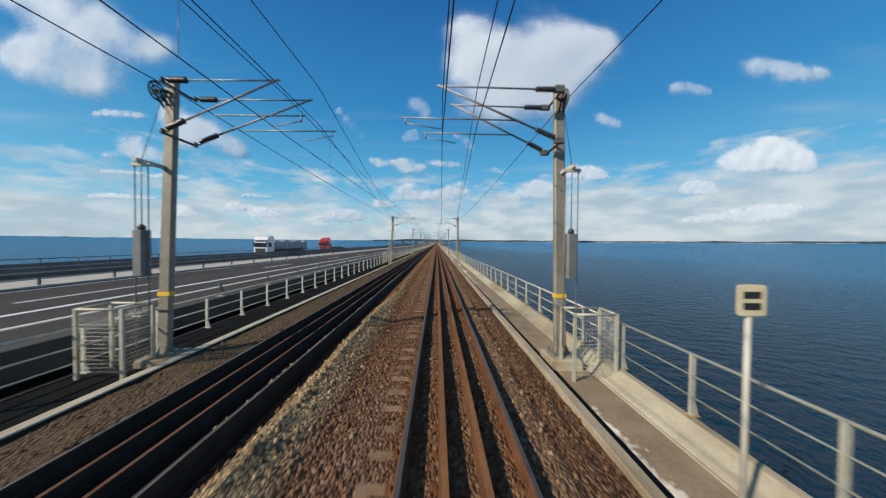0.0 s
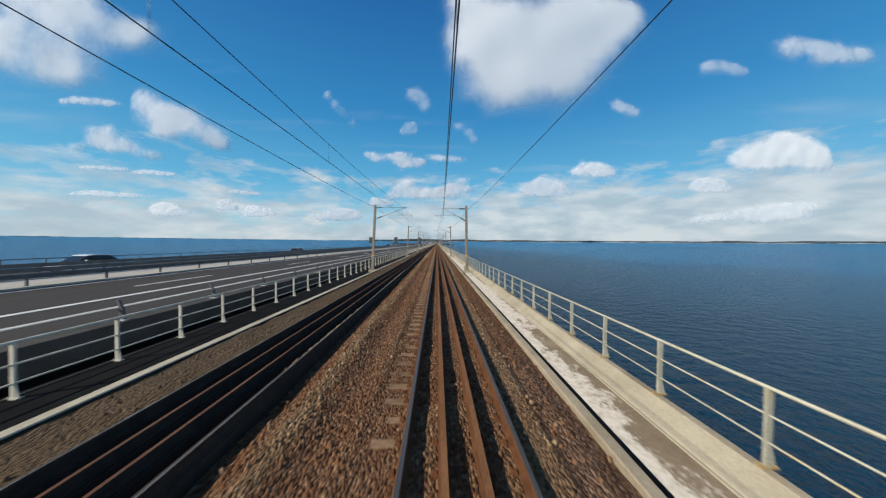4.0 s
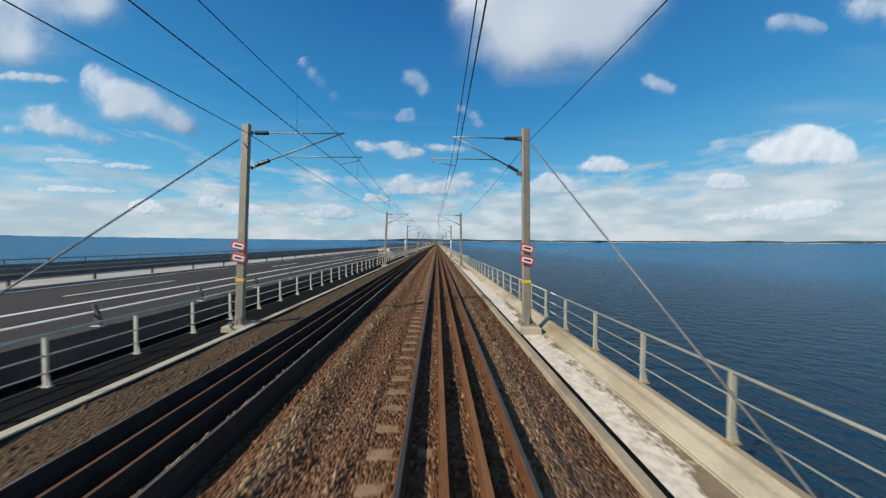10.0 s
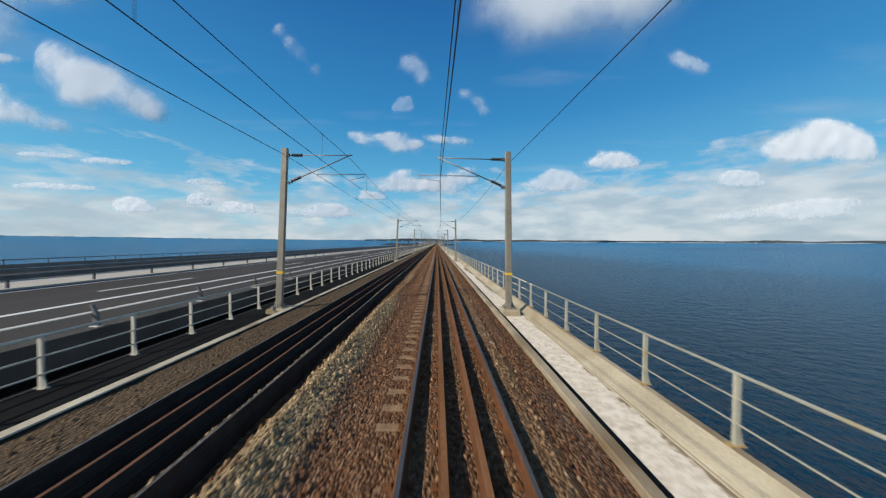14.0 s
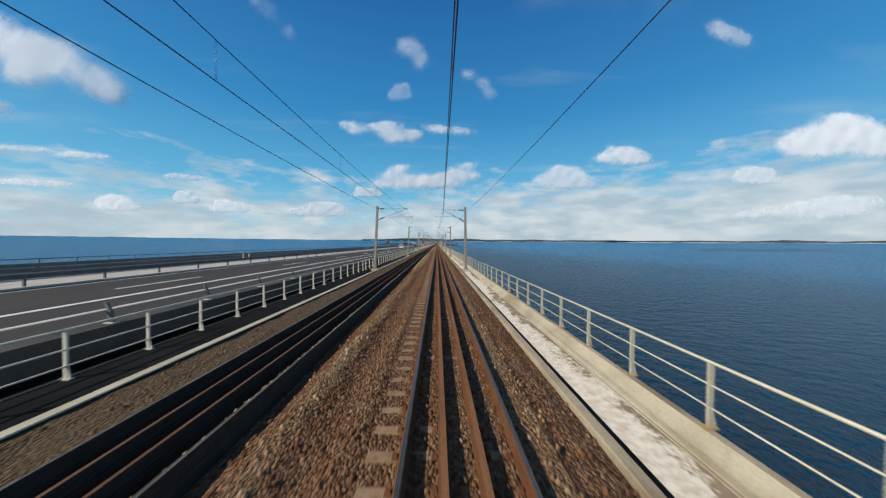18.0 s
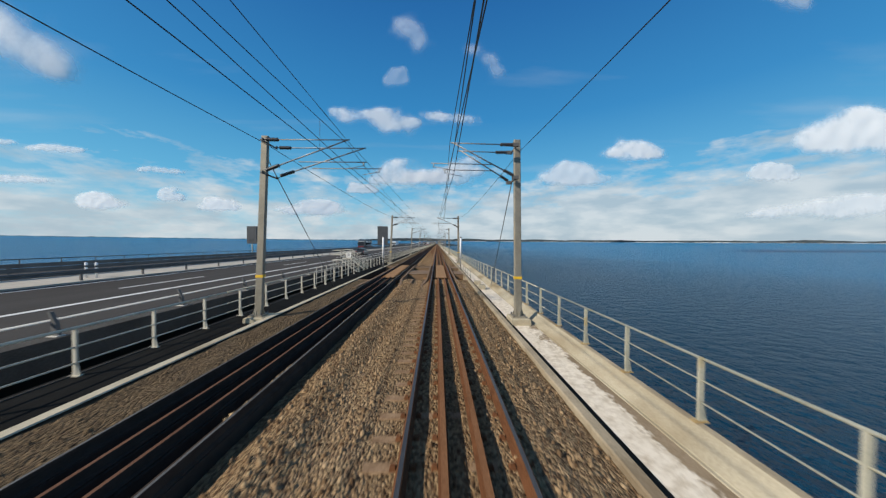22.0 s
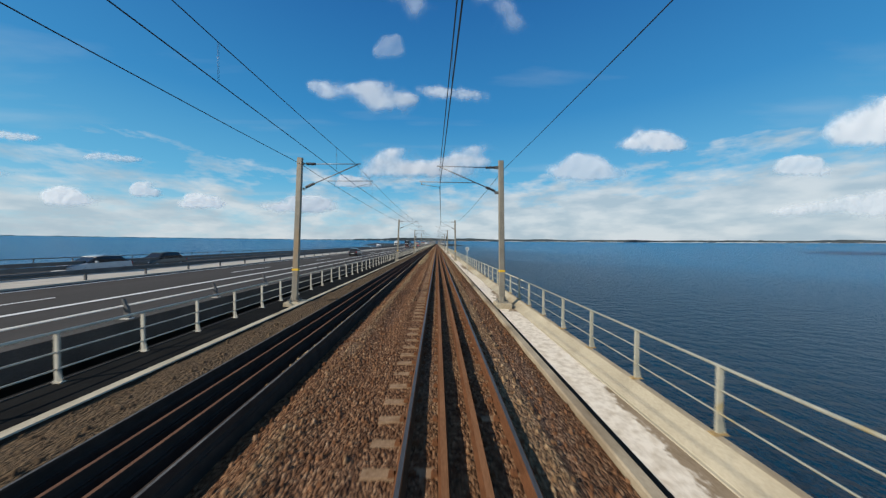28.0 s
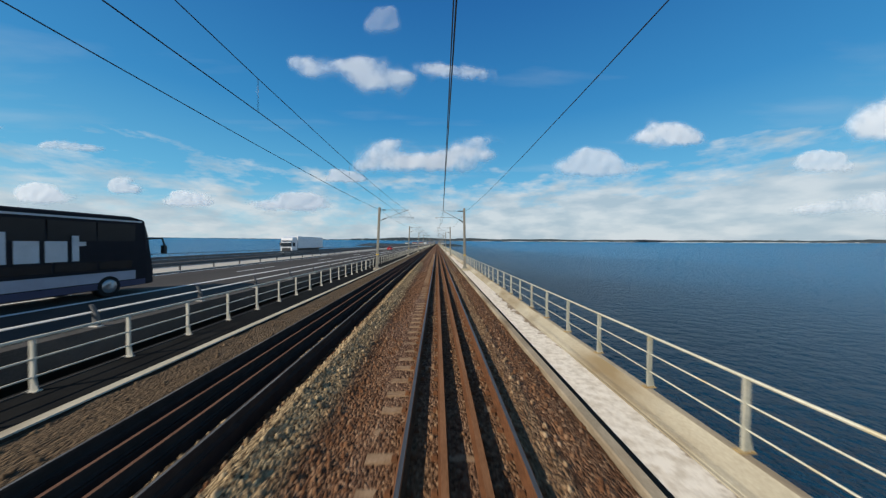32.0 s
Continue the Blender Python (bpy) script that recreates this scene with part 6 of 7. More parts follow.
        bmesh.ops.bevel(bm, geom=bm.edges[:], offset=0.05, segments=1, affect="EDGES")
        part("box_body", bm, load_mat, ob)
    return ob


def coach(x, y, label):
    """A tall double-deck coach heading away; its rear stands at y."""
    ob = thing("coach", label, "coach", "", (x, y, ROAD + 0.009))
    bm = bmesh.new()
    shell(bm, [(0.0, 1.14, 1.04, 0.6, 3.6), (0.1, 1.21, 1.13, 0.4, 3.78), (0.5, 1.22, 1.14, 0.38, 3.86), (11.6, 1.22, 1.14, 0.38, 3.86), (12.2, 1.21, 1.1, 0.38, 3.74), (12.5, 1.16, 1.0, 0.4, 3.0), (12.68, 1.08, 0.95, 0.42, 1.8)])
    part("body", bm, COACH_PAINT, ob, "dark grey coach body")
    for s in (-1, 1):
        bm = bmesh.new()
        side_prism(bm, [(0.12, 0.55), (5.2, 0.55), (6.8, 1.0), (6.5, 1.2), (4.9, 1.25), (3.9, 2.2), (4.15, 2.5), (0.12, 2.5)][::s], s * 1.222 - 0.014, s * 1.222 + 0.014)
        part("side_panel", bm, COACH_PALE, ob, "pale lilac-grey rear side panel")
        bm = bmesh.new()
        box(bm, s * 1.225 - 0.012, s * 1.225 + 0.012, 6.85, 11.6, 0.72, 1.16)
        part("skirt_panel", bm, COACH_PALE, ob, "pale grey skirt panel")
        bm = bmesh.new()
        box(bm, s * 1.225 - 0.012, s * 1.225 + 0.012, 5.4, 12.1, 0.4, 0.68)
        part("sill_panel", bm, COACH_BLUE, ob, "dark blue sill")
        bm = bmesh.new()
        box(bm, s * 1.165 - 0.02, s * 1.165 + 0.025, 1.3, 12.0, 3.58, 3.66)
        part("roof_stripe", bm, BUS_WHITE, ob, "white stripe under the roof")
        bm = bmesh.new()
        box(bm, s * 1.195 - 0.02, s * 1.195 + 0.025, 0.14, 1.3, 2.54, 3.5)
        part("corner_panel", bm, COACH_WINE, ob, "dark red rear corner")
        for k in range(6):
            bm = bmesh.new()
            box(bm, s * 1.175 - 0.02, s * 1.175 + 0.025, 1.4 + k * 1.72, 3.05 + k * 1.72, 2.62, 3.46)
            part("side_window", bm, COACH_GLASS, ob, "tinted side window")
        for k in range(3):
            bm = bmesh.new()
            box(bm, s * 1.205 - 0.02, s * 1.205 + 0.025, 6.9 + k * 1.55, 8.35 + k * 1.55, 1.3, 1.68)
            part("side_window", bm, COACH_GLASS, ob, "tinted side window")
        for z0, z1 in ((0.62, 1.2), (1.26, 1.86)):
            bm = bmesh.new()
            box(bm, s * 1.24 - 0.008, s * 1.24 + 0.008, 0.4, 1.35, z0, z1)
            for k in range(9):
                z = z0 + (z1 - z0) * (k + 0.5) / 9
                box(bm, s * 1.252 - 0.006, s * 1.252 + 0.006, 0.43, 1.32, z - 0.015, z + 0.015)
            part("vent_grille", bm, SKIRT, ob, "grey slatted engine grille")
        bm = bmesh.new()
        outline = [(2.6 + 0.72 * max(-0.86, min(0.86, math.cos(a) * 1.05)), 1.72 + 0.82 * math.sin(a)) for a in (2 * math.pi * k / 16 for k in range(16))]
        side_prism(bm, outline[::s], s * 1.243 - 0.006, s * 1.243 + 0.006)
        emblem = part("side_emblem", bm, COACH_PAINT, ob, "dark rounded emblem with a white number")
        number = letters("79", emblem, (s * 1.251, 2.6, 1.62), 0.85, BUS_WHITE, (90, 0, 90 * s), "number")
        # the big white word, as plain blocks
        for a, b, lo, hi in ((0.0, 0.16, 1.75, 2.92), (0.16, 0.68, 2.68, 2.92), (0.16, 0.58, 2.26, 2.46), (0.86, 1.06, 1.75, 2.92), (1.24, 1.9, 1.75, 2.6), (2.06, 2.72, 1.75, 2.6), (2.88, 3.1, 1.75, 2.84), (3.1, 3.34, 2.4, 2.58)):
            bm = bmesh.new()
            box(bm, s * 1.236 - 0.012, s * 1.236 + 0.012, 6.0 + a * 1.05, 6.0 + b * 1.05, lo, hi)
            part("word_block", bm, BUS_WHITE, ob, "white block of the side lettering")
        bm = bmesh.new()
        for k in range(6):
            box(bm, s * 0.9 - 0.22 + 0.02 * k, s * 0.9 + 0.22 - 0.02 * k, -0.035, 0.03, 1.0 + k * 0.11, 1.07 + k * 0.11)
        part("rear_louvre", bm, SIGN_WHITE, ob, "pale slatted rear louvre")
        bm = bmesh.new()
        box(bm, s * 0.98 - 0.14, s * 0.98 + 0.14, -0.03, 0.03, 0.72, 0.92)
        part("tail_light", bm, LAMP_RED, ob, "red tail light")
        for wy in (3.1, 4.4, 10.4):
            wheel(ob, s * 1.245, wy, 0.5, 0.3)
        bm = bmesh.new()
        tube(bm, [(s * 1.05, 12.4, 2.75), (s * 1.3, 13.0, 2.8), (s * 1.32, 13.1, 2.4)], 0.05, 6)
        part("mirror_arm", bm, TRIM_BLACK, ob)
        bm = bmesh.new()
        box(bm, s * 1.32 - 0.1, s * 1.32 + 0.1, 13.0, 13.15, 1.95, 2.4)
        part("mirror", bm, TRIM_BLACK, ob)
    for nm, x0, x1, z0, z1, mat, lab in (("rear_window", -0.92, 0.92, 2.75, 3.35, GLASS_DARK, "dark rear window"), ("rear_window", -0.9, 0.9, 1.55, 2.0, GLASS_DARK, "dark rear window"),
                                         ("light_bar", -0.75, 0.75, 2.62, 2.7, SIGN_WHITE, "white light bar"), ("rear_word_bar", -0.85, -0.1, 2.38, 2.48, BUS_WHITE, "white bar of small lettering"),
                                         ("rear_word_bar", -0.85, 0.0, 2.2, 2.3, BUS_WHITE, "white bar of small lettering"), ("red_badge", -0.4, 0.4, 1.12, 1.4, LAMP_RED, "red rear badge"), ("red_badge", -0.75, -0.5, 2.95, 3.15, LAMP_RED, "small red badge")):
        bm = bmesh.new()
        box(bm, x0, x1, -0.03, 0.05, z0, z1)
        part(nm, bm, mat, ob, lab)
    letters("79", ob, (0.4, -0.035, 2.34), 0.5, BUS_WHITE, (90, 0, 0), "number")
    bm = bmesh.new()
    box(bm, -1.0, 1.0, -0.1, 0.1, 0.42, 0.68)
    part("rear_bumper", bm, SKIRT, ob)
    return ob


def bicycle(x, y, z):
    ob = thing("bicycle", "dark bicycle standing across the rack behind a coach", "bicycle", "bicycles on the rack", (x, y, z))
    for dx in (-0.5, 0.5):
        bm = bmesh.new()
        ring_mesh(bm, (dx, 0, 0.34), 0.32, 0.022, "y", 24)
        w = part("wheel", bm, TYRE, ob)
        bm = bmesh.new()
        for k in range(6):
            a = k * math.pi / 6
            v = Vector((math.cos(a), 0, math.sin(a))) * 0.31
            tube(bm, [Vector((dx, 0, 0.34)) - v, Vector((dx, 0, 0.34)) + v], 0.004, 4)
        part("spokes", bm, GALV, w)
    bm = bmesh.new()
    for a, b in (((-0.5, 0.34), (-0.18, 0.85)), ((-0.5, 0.34), (0.0, 0.3)), ((0.0, 0.3), (-0.2, 0.92)), ((0.0, 0.3), (0.36, 0.82)), ((-0.18, 0.85), (0.36, 0.88)), ((0.5, 0.34), (0.34, 0.98))):
        tube(bm, [(a[0], 0, a[1]), (b[0], 0, b[1])], 0.018, 6)
    part("frame", bm, DARK_PAINT, ob)
    bm = bmesh.new()
    tube(bm, [(0.34, -0.28, 1.0), (0.34, 0.28, 1.0)], 0.014, 6)
    part("handlebar", bm, TRIM_BLACK, ob)
    bm = bmesh.new()
    shell(bm, [(-0.07, 0.05, 0.04, 0.9, 0.96), (0.07, 0.07, 0.06, 0.9, 0.96)])
    p = part("saddle", bm, TRIM_BLACK, ob)
    p.location.x = -0.22


BUS_WHITE = plain("pale_lettering", (0.55, 0.56, 0.58), 0.5)
COACH_PALE = plain("pale_coach_paint", (0.36, 0.36, 0.42), 0.4)
COACH_BLUE = plain("dark_blue_sill_paint", (0.025, 0.035, 0.09), 0.4)
COACH_WINE = plain("dark_wine_paint", (0.045, 0.012, 0.016), 0.4)
SKIRT = plain("grey_skirt_paint", (0.17, 0.18, 0.21), 0.4)
COACH_PAINT = surface("coach_paint", (0.014, 0.014, 0.018), (0.02, 0.02, 0.025), 2.0, 60, 0.7, 0, 0.05)
COACH_GLASS = surface("coach_window", (0.008, 0.009, 0.011), (0.012, 0.013, 0.016), 2.0, 60, 0.2, 0, 0)
COACH_GLASS.node_tree.nodes["Principled BSDF"].inputs["Specular IOR Level"].default_value = 0.2
NEAR_LANE, FAR_LANE = -16.6, -30.4
van(NEAR_LANE + 0.2, 833.1, 1, WHITE_PAINT, "white panel van driving on the motorway")
coach(NEAR_LANE, 1250.0, "dark grey double-deck coach with pale rear panels and a bicycle rack")
rack = thing("bicycle_rack", "low steel bicycle rack behind the coach", "bicycle rack", "", (NEAR_LANE, 1249.45, ROAD + 0.55))
for dx in (-0.5, 0.5):
    bm = bmesh.new()
    box(bm, dx - 0.04, dx + 0.04, -0.5, 0.5, -0.04, 0.04)
    part("arm", bm, GALV, rack)
for dy in (-0.35, 0.0):
    bm = bmesh.new()
    box(bm, -0.95, 0.95, dy - 0.05, dy + 0.05, 0.04, 0.07)
    part("tray", bm, GALV, rack)
    bicycle(NEAR_LANE + dy * 0.4, 1249.45 + dy, ROAD + 0.62)
car(NEAR_LANE + 0.3, 917.5, 1, DARK_PAINT, "dark grey family car driving on the motorway")
car(NEAR_LANE, 1149.5, 1, DARK_PAINT, "dark grey family car with tinted windows on the motorway")
lorry(FAR_LANE, 51.0, -1, WHITE_PAINT, TARP, "bales", "white lorry with a flat trailer of pale bulk bags")
lorry(FAR_LANE - 0.6, 80.5, -1, RED_PAINT, DARK_STEEL, "empty", "red lorry with an empty flat trailer")
car(FAR_LANE + 0.6, 178.0, -1, WHITE_PAINT, "white family car on the far carriageway")
car(FAR_LANE + 0.6, 215.0, -1, SILVER_PAINT, "silver family car on the far carriageway")
car(FAR_LANE + 2.6, 334.0, -1, WHITE_PAINT, "white family car on the far carriageway")
van(FAR_LANE, 338.0, -1, DARK_PAINT, "dark panel van on the far carriageway")
lorry(FAR_LANE, 970.8, -1, DARK_PAINT, WINE_PAINT, "cars", "dark car transporter with a red front and two decks")
for dy, z, mat, label in ((6.2, 2.46, SILVER_PAINT, "silver car carried on the upper deck of a transporter"), (10.6, 2.4, DARK_PAINT, "black car carried on the upper deck of a transporter"), (14.9, 2.32, DARK_PAINT, "black car carried on the upper deck of a transporter"),
                          (8.4, 0.9, SILVER_PAINT, "silver car carried on the lower deck of a transporter"), (13.2, 0.9, SILVER_PAINT, "grey car carried on the lower deck of a transporter")):
    car(FAR_LANE, 970.8 + dy, -1, mat, label, 1.08).location.z = ROAD + 0.009 + z
lorry(FAR_LANE, 1060.0, -1, WHITE_PAINT, WHITE_PAINT, "box", "white lorry with a box trailer on the far carriageway")
car(FAR_LANE + 3.0, 1113.5, -1, SILVER_PAINT, "silver family car on the far carriageway")
car(FAR_LANE + 2.6, 1119.5, -1, DARK_PAINT, "dark estate car on the far carriageway", 1.06)
van(FAR_LANE, 1242.0, -1, WHITE_PAINT, "white panel van on the far carriageway")
lorry(FAR_LANE, 1306.0, -1, WHITE_PAINT, WHITE_PAINT, "box", "white lorry with a box trailer on the far carriageway")

# orange reflectors on the barrier beside the railway
ORANGE = plain("orange_reflector", (0.75, 0.3, 0.02), 0.4)
for y in (49.0, 131.0, 434.7, 442.0, 1183.0):
    ob = thing("reflector", "small orange reflector plate on the barrier", "reflector", "barrier reflectors", (-10.28, y, ROAD + 0.42))
    bm = bmesh.new()
    box(bm, -0.07, 0.07, -0.012, 0.012, 0.0, 0.26)
    bmesh.ops.bevel(bm, geom=bm.edges[:], offset=0.006, segments=1, affect="EDGES")
    part("plate", bm, ORANGE, ob)
    bm = bmesh.new()
    box(bm, -0.03, 0.03, 0.012, 0.03, -0.02, 0.2)
    part("bracket", bm, DARK_STEEL, ob)
# a bent white board beside the first stair
ob = thing("bracket_sign", "white bent board on a dark steel post", "sign", "", (-9.9, 435.2, ROAD + 0.06))
bm = bmesh.new()
box(bm, -0.04, 0.04, -0.04, 0.04, 0, 1.3)
part("post", bm, DARK_STEEL, ob)
bm = bmesh.new()
box(bm, -0.42, 0.12, -0.05, 0.05, 1.18, 1.36)
box(bm, -0.42, -0.28, -0.05, 0.05, 1.36, 1.62)
part("board", bm, SIGN_WHITE, ob)
# inspection ladder outside the right railing
ob = thing("inspection_ladder", "galvanised ladder frame with a white tube outside the railing", "ladder", "", (4.55, 430.6, -0.6))
for dx in (-0.22, 0.22):
    bm = bmesh.new()
    tube(bm, [(dx, 0, -1.6), (dx, 0, 0.85)], 0.03, 6)
    part("stile", bm, GALV, ob)
for k in range(8):
    bm = bmesh.new()
    tube(bm, [(-0.22, 0, -1.5 + k * 0.3), (0.22, 0, -1.5 + k * 0.3)], 0.016, 6)
    part("rung", bm, GALV, ob)
bm = bmesh.new()
tube(bm, [(-0.22, 0.0, 0.85), (-0.22, 0.9, 0.95), (0.22, 0.9, 0.95), (0.22, 0.0, 0.85)], 0.022, 6)
part("hoop", bm, GALV, ob)
bm = bmesh.new()
tube(bm, [(-0.2, 1.0, 1.12), (0.5, 1.0, 1.12)], 0.09, 10)
part("tube", bm, POLE_WHITE, ob, "white painted tube")
bm = bmesh.new()
box(bm, -0.3, -0.2, 0.9, 1.1, 0.9, 1.26)
part("bracket", bm, SIGN_WHITE, ob)

car(NEAR_LANE - 0.2, 1352.0, 1, RED_PAINT, "red family car far ahead on the motorway")
# white marker posts on the median
for y in (262.0, 480.0, 500.0, 733.0, 796.0, 874.0, 1040.0, 1196.0):
    for dx in (0.0, 0.7):
        ob = thing("marker_post", "slim white marker post behind the median barrier", "marker post", "median marker posts", (-23.4 - dx, y, ROAD + 0.1))
        bm = bmesh.new()
        tube(bm, [(0, 0, 0), (0, 0, 1.0), (0, 0, 1.06)], [0.07, 0.07, 0.03], 8)
        part("tube", bm, POLE_WHITE, ob)
        bm = bmesh.new()
        tube(bm, [(0, 0, 0.72), (0, 0, 0.84)], 0.076, 8)
        part("band", bm, SIGN_BLACK, ob)

# ======================= the bridge head and its shore =======================
bm = bmesh.new()
rnd = random.Random(9)
shore, crest = [], []
for k in range(40):
    a = 2 * math.pi * k / 40
    shore.append(bm.verts.new((-150 + 380 * math.cos(a), 3000 + 380 * math.sin(a), SEA - 3)))
    crest.append(bm.verts.new((-150 + 250 * math.cos(a), 3000 + 250 * math.sin(a), -1.2 + 2 * noise.noise((a, 4, 1)))))
for k in range(40):
    bm.faces.new((shore[k], shore[(k + 1) % 40], crest[(k + 1) % 40], crest[k]))
bm.faces.new(crest)
structure("ground_shore", bm, LAND, "dark green shore at the far end of the bridge", "shore")
for x, y, w, h, red in ((-62, 2775, 7, 11, 0), (-84, 2800, 12, 7, 1), (-118, 2790, 14, 6, 1), (-160, 2805, 10, 7, 0), (-40, 2820, 6, 8, 1), (30, 2830, 9, 6, 0)):
    ob = thing("far_house", "small distant house beyond the end of the bridge", "house", "houses at the bridge head", (x, y, -2.0))
    bm = bmesh.new()
    box(bm, -w, w, -5, 5, 0, h)
    part("wall", bm, SIGN_WHITE if not red else MEDIAN, ob)
    bm = bmesh.new()
    prism(bm, [(-w - 0.5, h), (w + 0.5, h), (w * 0.7, h + 3.5), (-w * 0.7, h + 3.5)], -5.5, 5.5)
    part("roof", bm, ROOF_RED if red else DARK_SLAB, ob)

# ======================= piers under both bridges =======================
PIERS = [7.2 + 107.0 * k for k in range(-0, 25)]
bm = bmesh.new()
prism(bm, [(-4.2, SEA - 6), (1.2, SEA - 6), (1.2, -6.4), (-4.2, -6.4)], -1.6, 1.6)
pier_a = mesh_of("shaft", bm, CONCRETE)
bm = bmesh.new()
prism(bm, [(-27.6, SEA - 6), (-20.4, SEA - 6), (-20.4, ROAD - 5.9), (-27.6, ROAD - 5.9)], -1.6, 1.6)
pier_b = mesh_of("shaft", bm, CONCRETE)
for k, y in enumerate(PIERS):
    for me in (pier_a, pier_b):
        ob = new("bridge_pier", me)
        ob.location = (0, y, 0)
        tagged(ob, "plain pale concrete bridge pier standing in the sea", "pier", "bridge piers", "structure")


# ======================= clouds =======================
def cloud_material():
    """White vapour: how dense it is comes with the mesh, and noise frays its edge to nothing."""
    m, nd, ln, bsdf = nodes_of("cloud")
    nd.remove(bsdf)
    out = nd["Material Output"]
    tc, oi = nd.new("ShaderNodeTexCoord"), nd.new("ShaderNodeObjectInfo")
    field = nd.new("ShaderNodeAttribute")
    field.attribute_name = "vapour"

    def calc(op, a, b):
        n = nd.new("ShaderNodeMath")
        n.operation = op
        for k, v in enumerate((a, b)):
            if isinstance(v, (int, float)):
                n.inputs[k].default_value = v
            else:
                ln.new(v, n.inputs[k])
        return n.outputs[0]
    seed = calc("MULTIPLY", oi.outputs["Random"], 40.0)
    frays = []
    flat_ = nd.new("ShaderNodeMapping")
    flat_.inputs["Scale"].default_value = (1, 0.1, 1)
    ln.new(tc.outputs["Object"], flat_.inputs[0])
    for scale, detail, rough in ((1.5, 5, 0.5), (5.0, 5, 0.6)):
        nz = nd.new("ShaderNodeTexNoise")
        nz.noise_dimensions = "4D"
        nz.inputs["Scale"].default_value, nz.inputs["Detail"].default_value, nz.inputs["Roughness"].default_value = scale, detail, rough
        ln.new(flat_.outputs[0], nz.inputs["Vector"])
        ln.new(seed, nz.inputs["W"])
        frays.append(nz.outputs["Fac"])
    fray = calc("ADD", calc("MULTIPLY", calc("SUBTRACT", frays[0], 0.5), 2.4), calc("MULTIPLY", calc("SUBTRACT", frays[1], 0.5), 0.45))
    dense = calc("ADD", calc("SUBTRACT", field.outputs["Fac"], 0.3), fray)
    soft = nd.new("ShaderNodeMapRange")
    soft.interpolation_type = "SMOOTHSTEP"
    soft.inputs["From Min"].default_value, soft.inputs["From Max"].default_value = -0.12, 1.3
    ln.new(dense, soft.inputs[0])
    # nothing at all reaches the rim of the sheet
    rim = nd.new("ShaderNodeMapRange")
    rim.inputs["From Min"].default_value, rim.inputs["From Max"].default_value = 0.02, 0.85
    ln.new(field.outputs["Fac"], rim.inputs[0])
    alpha = calc("MULTIPLY", calc("MULTIPLY", soft.outputs[0], rim.outputs[0]), oi.outputs["Alpha"])
    bp = nd.new("ShaderNodeBump")
    bp.inputs["Strength"].default_value, bp.inputs["Distance"].default_value = 0.03, 0.3
    ln.new(frays[0], bp.inputs["Height"])
    white = nd.new("ShaderNodeBsdfDiffuse")
    white.inputs["Color"].default_value = (0.97, 0.97, 0.97, 1)
    ln.new(bp.outputs[0], white.inputs["Normal"])
    haze = nd.new("ShaderNodeBsdfTranslucent")
    haze.inputs["Color"].default_value = (0.97, 0.97, 0.97, 1)
    both = nd.new("ShaderNodeMixShader")
    both.inputs[0].default_value = 0.4
    ln.new(white.outputs[0], both.inputs[1])
    ln.new(haze.outputs[0], both.inputs[2])
    clear_ = nd.new("ShaderNodeBsdfTransparent")
    mix = nd.new("ShaderNodeMixShader")
    ln.new(alpha, mix.inputs[0])
    ln.new(clear_.outputs[0], mix.inputs[1])
    ln.new(both.outputs[0], mix.inputs[2])
    ln.new(mix.outputs[0], out.inputs[0])
    return m


CLOUD = cloud_material()
STREAK = ((-0.75, 0.0, 0.3), (-0.4, 0.15, 0.36), (0.0, 0.0, 0.38), (0.4, -0.1, 0.36), (0.75, -0.15, 0.28))


def heap_puffs(seed):
    """Puffs over a flat base, tallest near the middle."""
    g = random.Random(seed)
    puffs = [(-0.7 + 0.35 * k, -0.38, 0.36) for k in range(5)]
    for k in range(5):
        u = g.uniform(-0.6, 0.6)
        puffs.append((u, g.uniform(-0.1, 0.62) * (1 - abs(u)), g.uniform(0.26, 0.42)))
    return puffs


def cloud(x, y, z, w, h, label, full=1.0, puffs=None):
    """A cloud swollen out of puffs: rows of place across, place up and radius, in half widths and half heights."""
    puffs = puffs or heap_puffs(int(abs(x) + y))
    half = h * 0.55
    wide = w / h
    nu, nv = max(24, min(72, int(26 * wide))), 28
    verts, vapour = [], []
    for j in range(nv + 1):
        for i in range(nu + 1):
            u, v = -1.25 + 2.5 * i / nu, -1.25 + 2.5 * j / nv
            f = sum(math.exp(-((u - a) ** 2 + (v - b) ** 2) / (r * r)) for a, b, r in puffs)
            edge = max(0.0, min(1.0, (1.25 - abs(u)) / 0.3, (1.25 - abs(v)) / 0.3))
            f = min(1.75, f) * edge
            billow = 0.2 * noise.noise((u * wide * 2.2 + x * 0.01, v * 2.2, y * 0.01))
            verts.append((u * wide, -(0.3 * math.sqrt(max(0.0, 3.3 - u * u - v * v)) - 0.35 + 0.1 * min(1.0, f) + 0.16 * billow * min(1.0, f)), v))
            vapour.append(f)
    n = nu + 1
    faces = [(j * n + i, j * n + i + 1, (j + 1) * n + i + 1, (j + 1) * n + i) for j in range(nv) for i in range(nu)]
    me = bpy.data.meshes.new("cloud")
    me.from_pydata(verts, [], faces)
    me.attributes.new("vapour", "FLOAT", "POINT").data.foreach_set("value", vapour)
    me.polygons.foreach_set("use_smooth", [True] * len(faces))
    me.materials.append(CLOUD)
    ob = new("cloud", me)
    ob.location, ob.scale = (x, y, z), (half, half, half)
    ob.color = (1, 1, 1, full)
    return tagged(ob, label, "cloud", "fair-weather clouds", "structure")


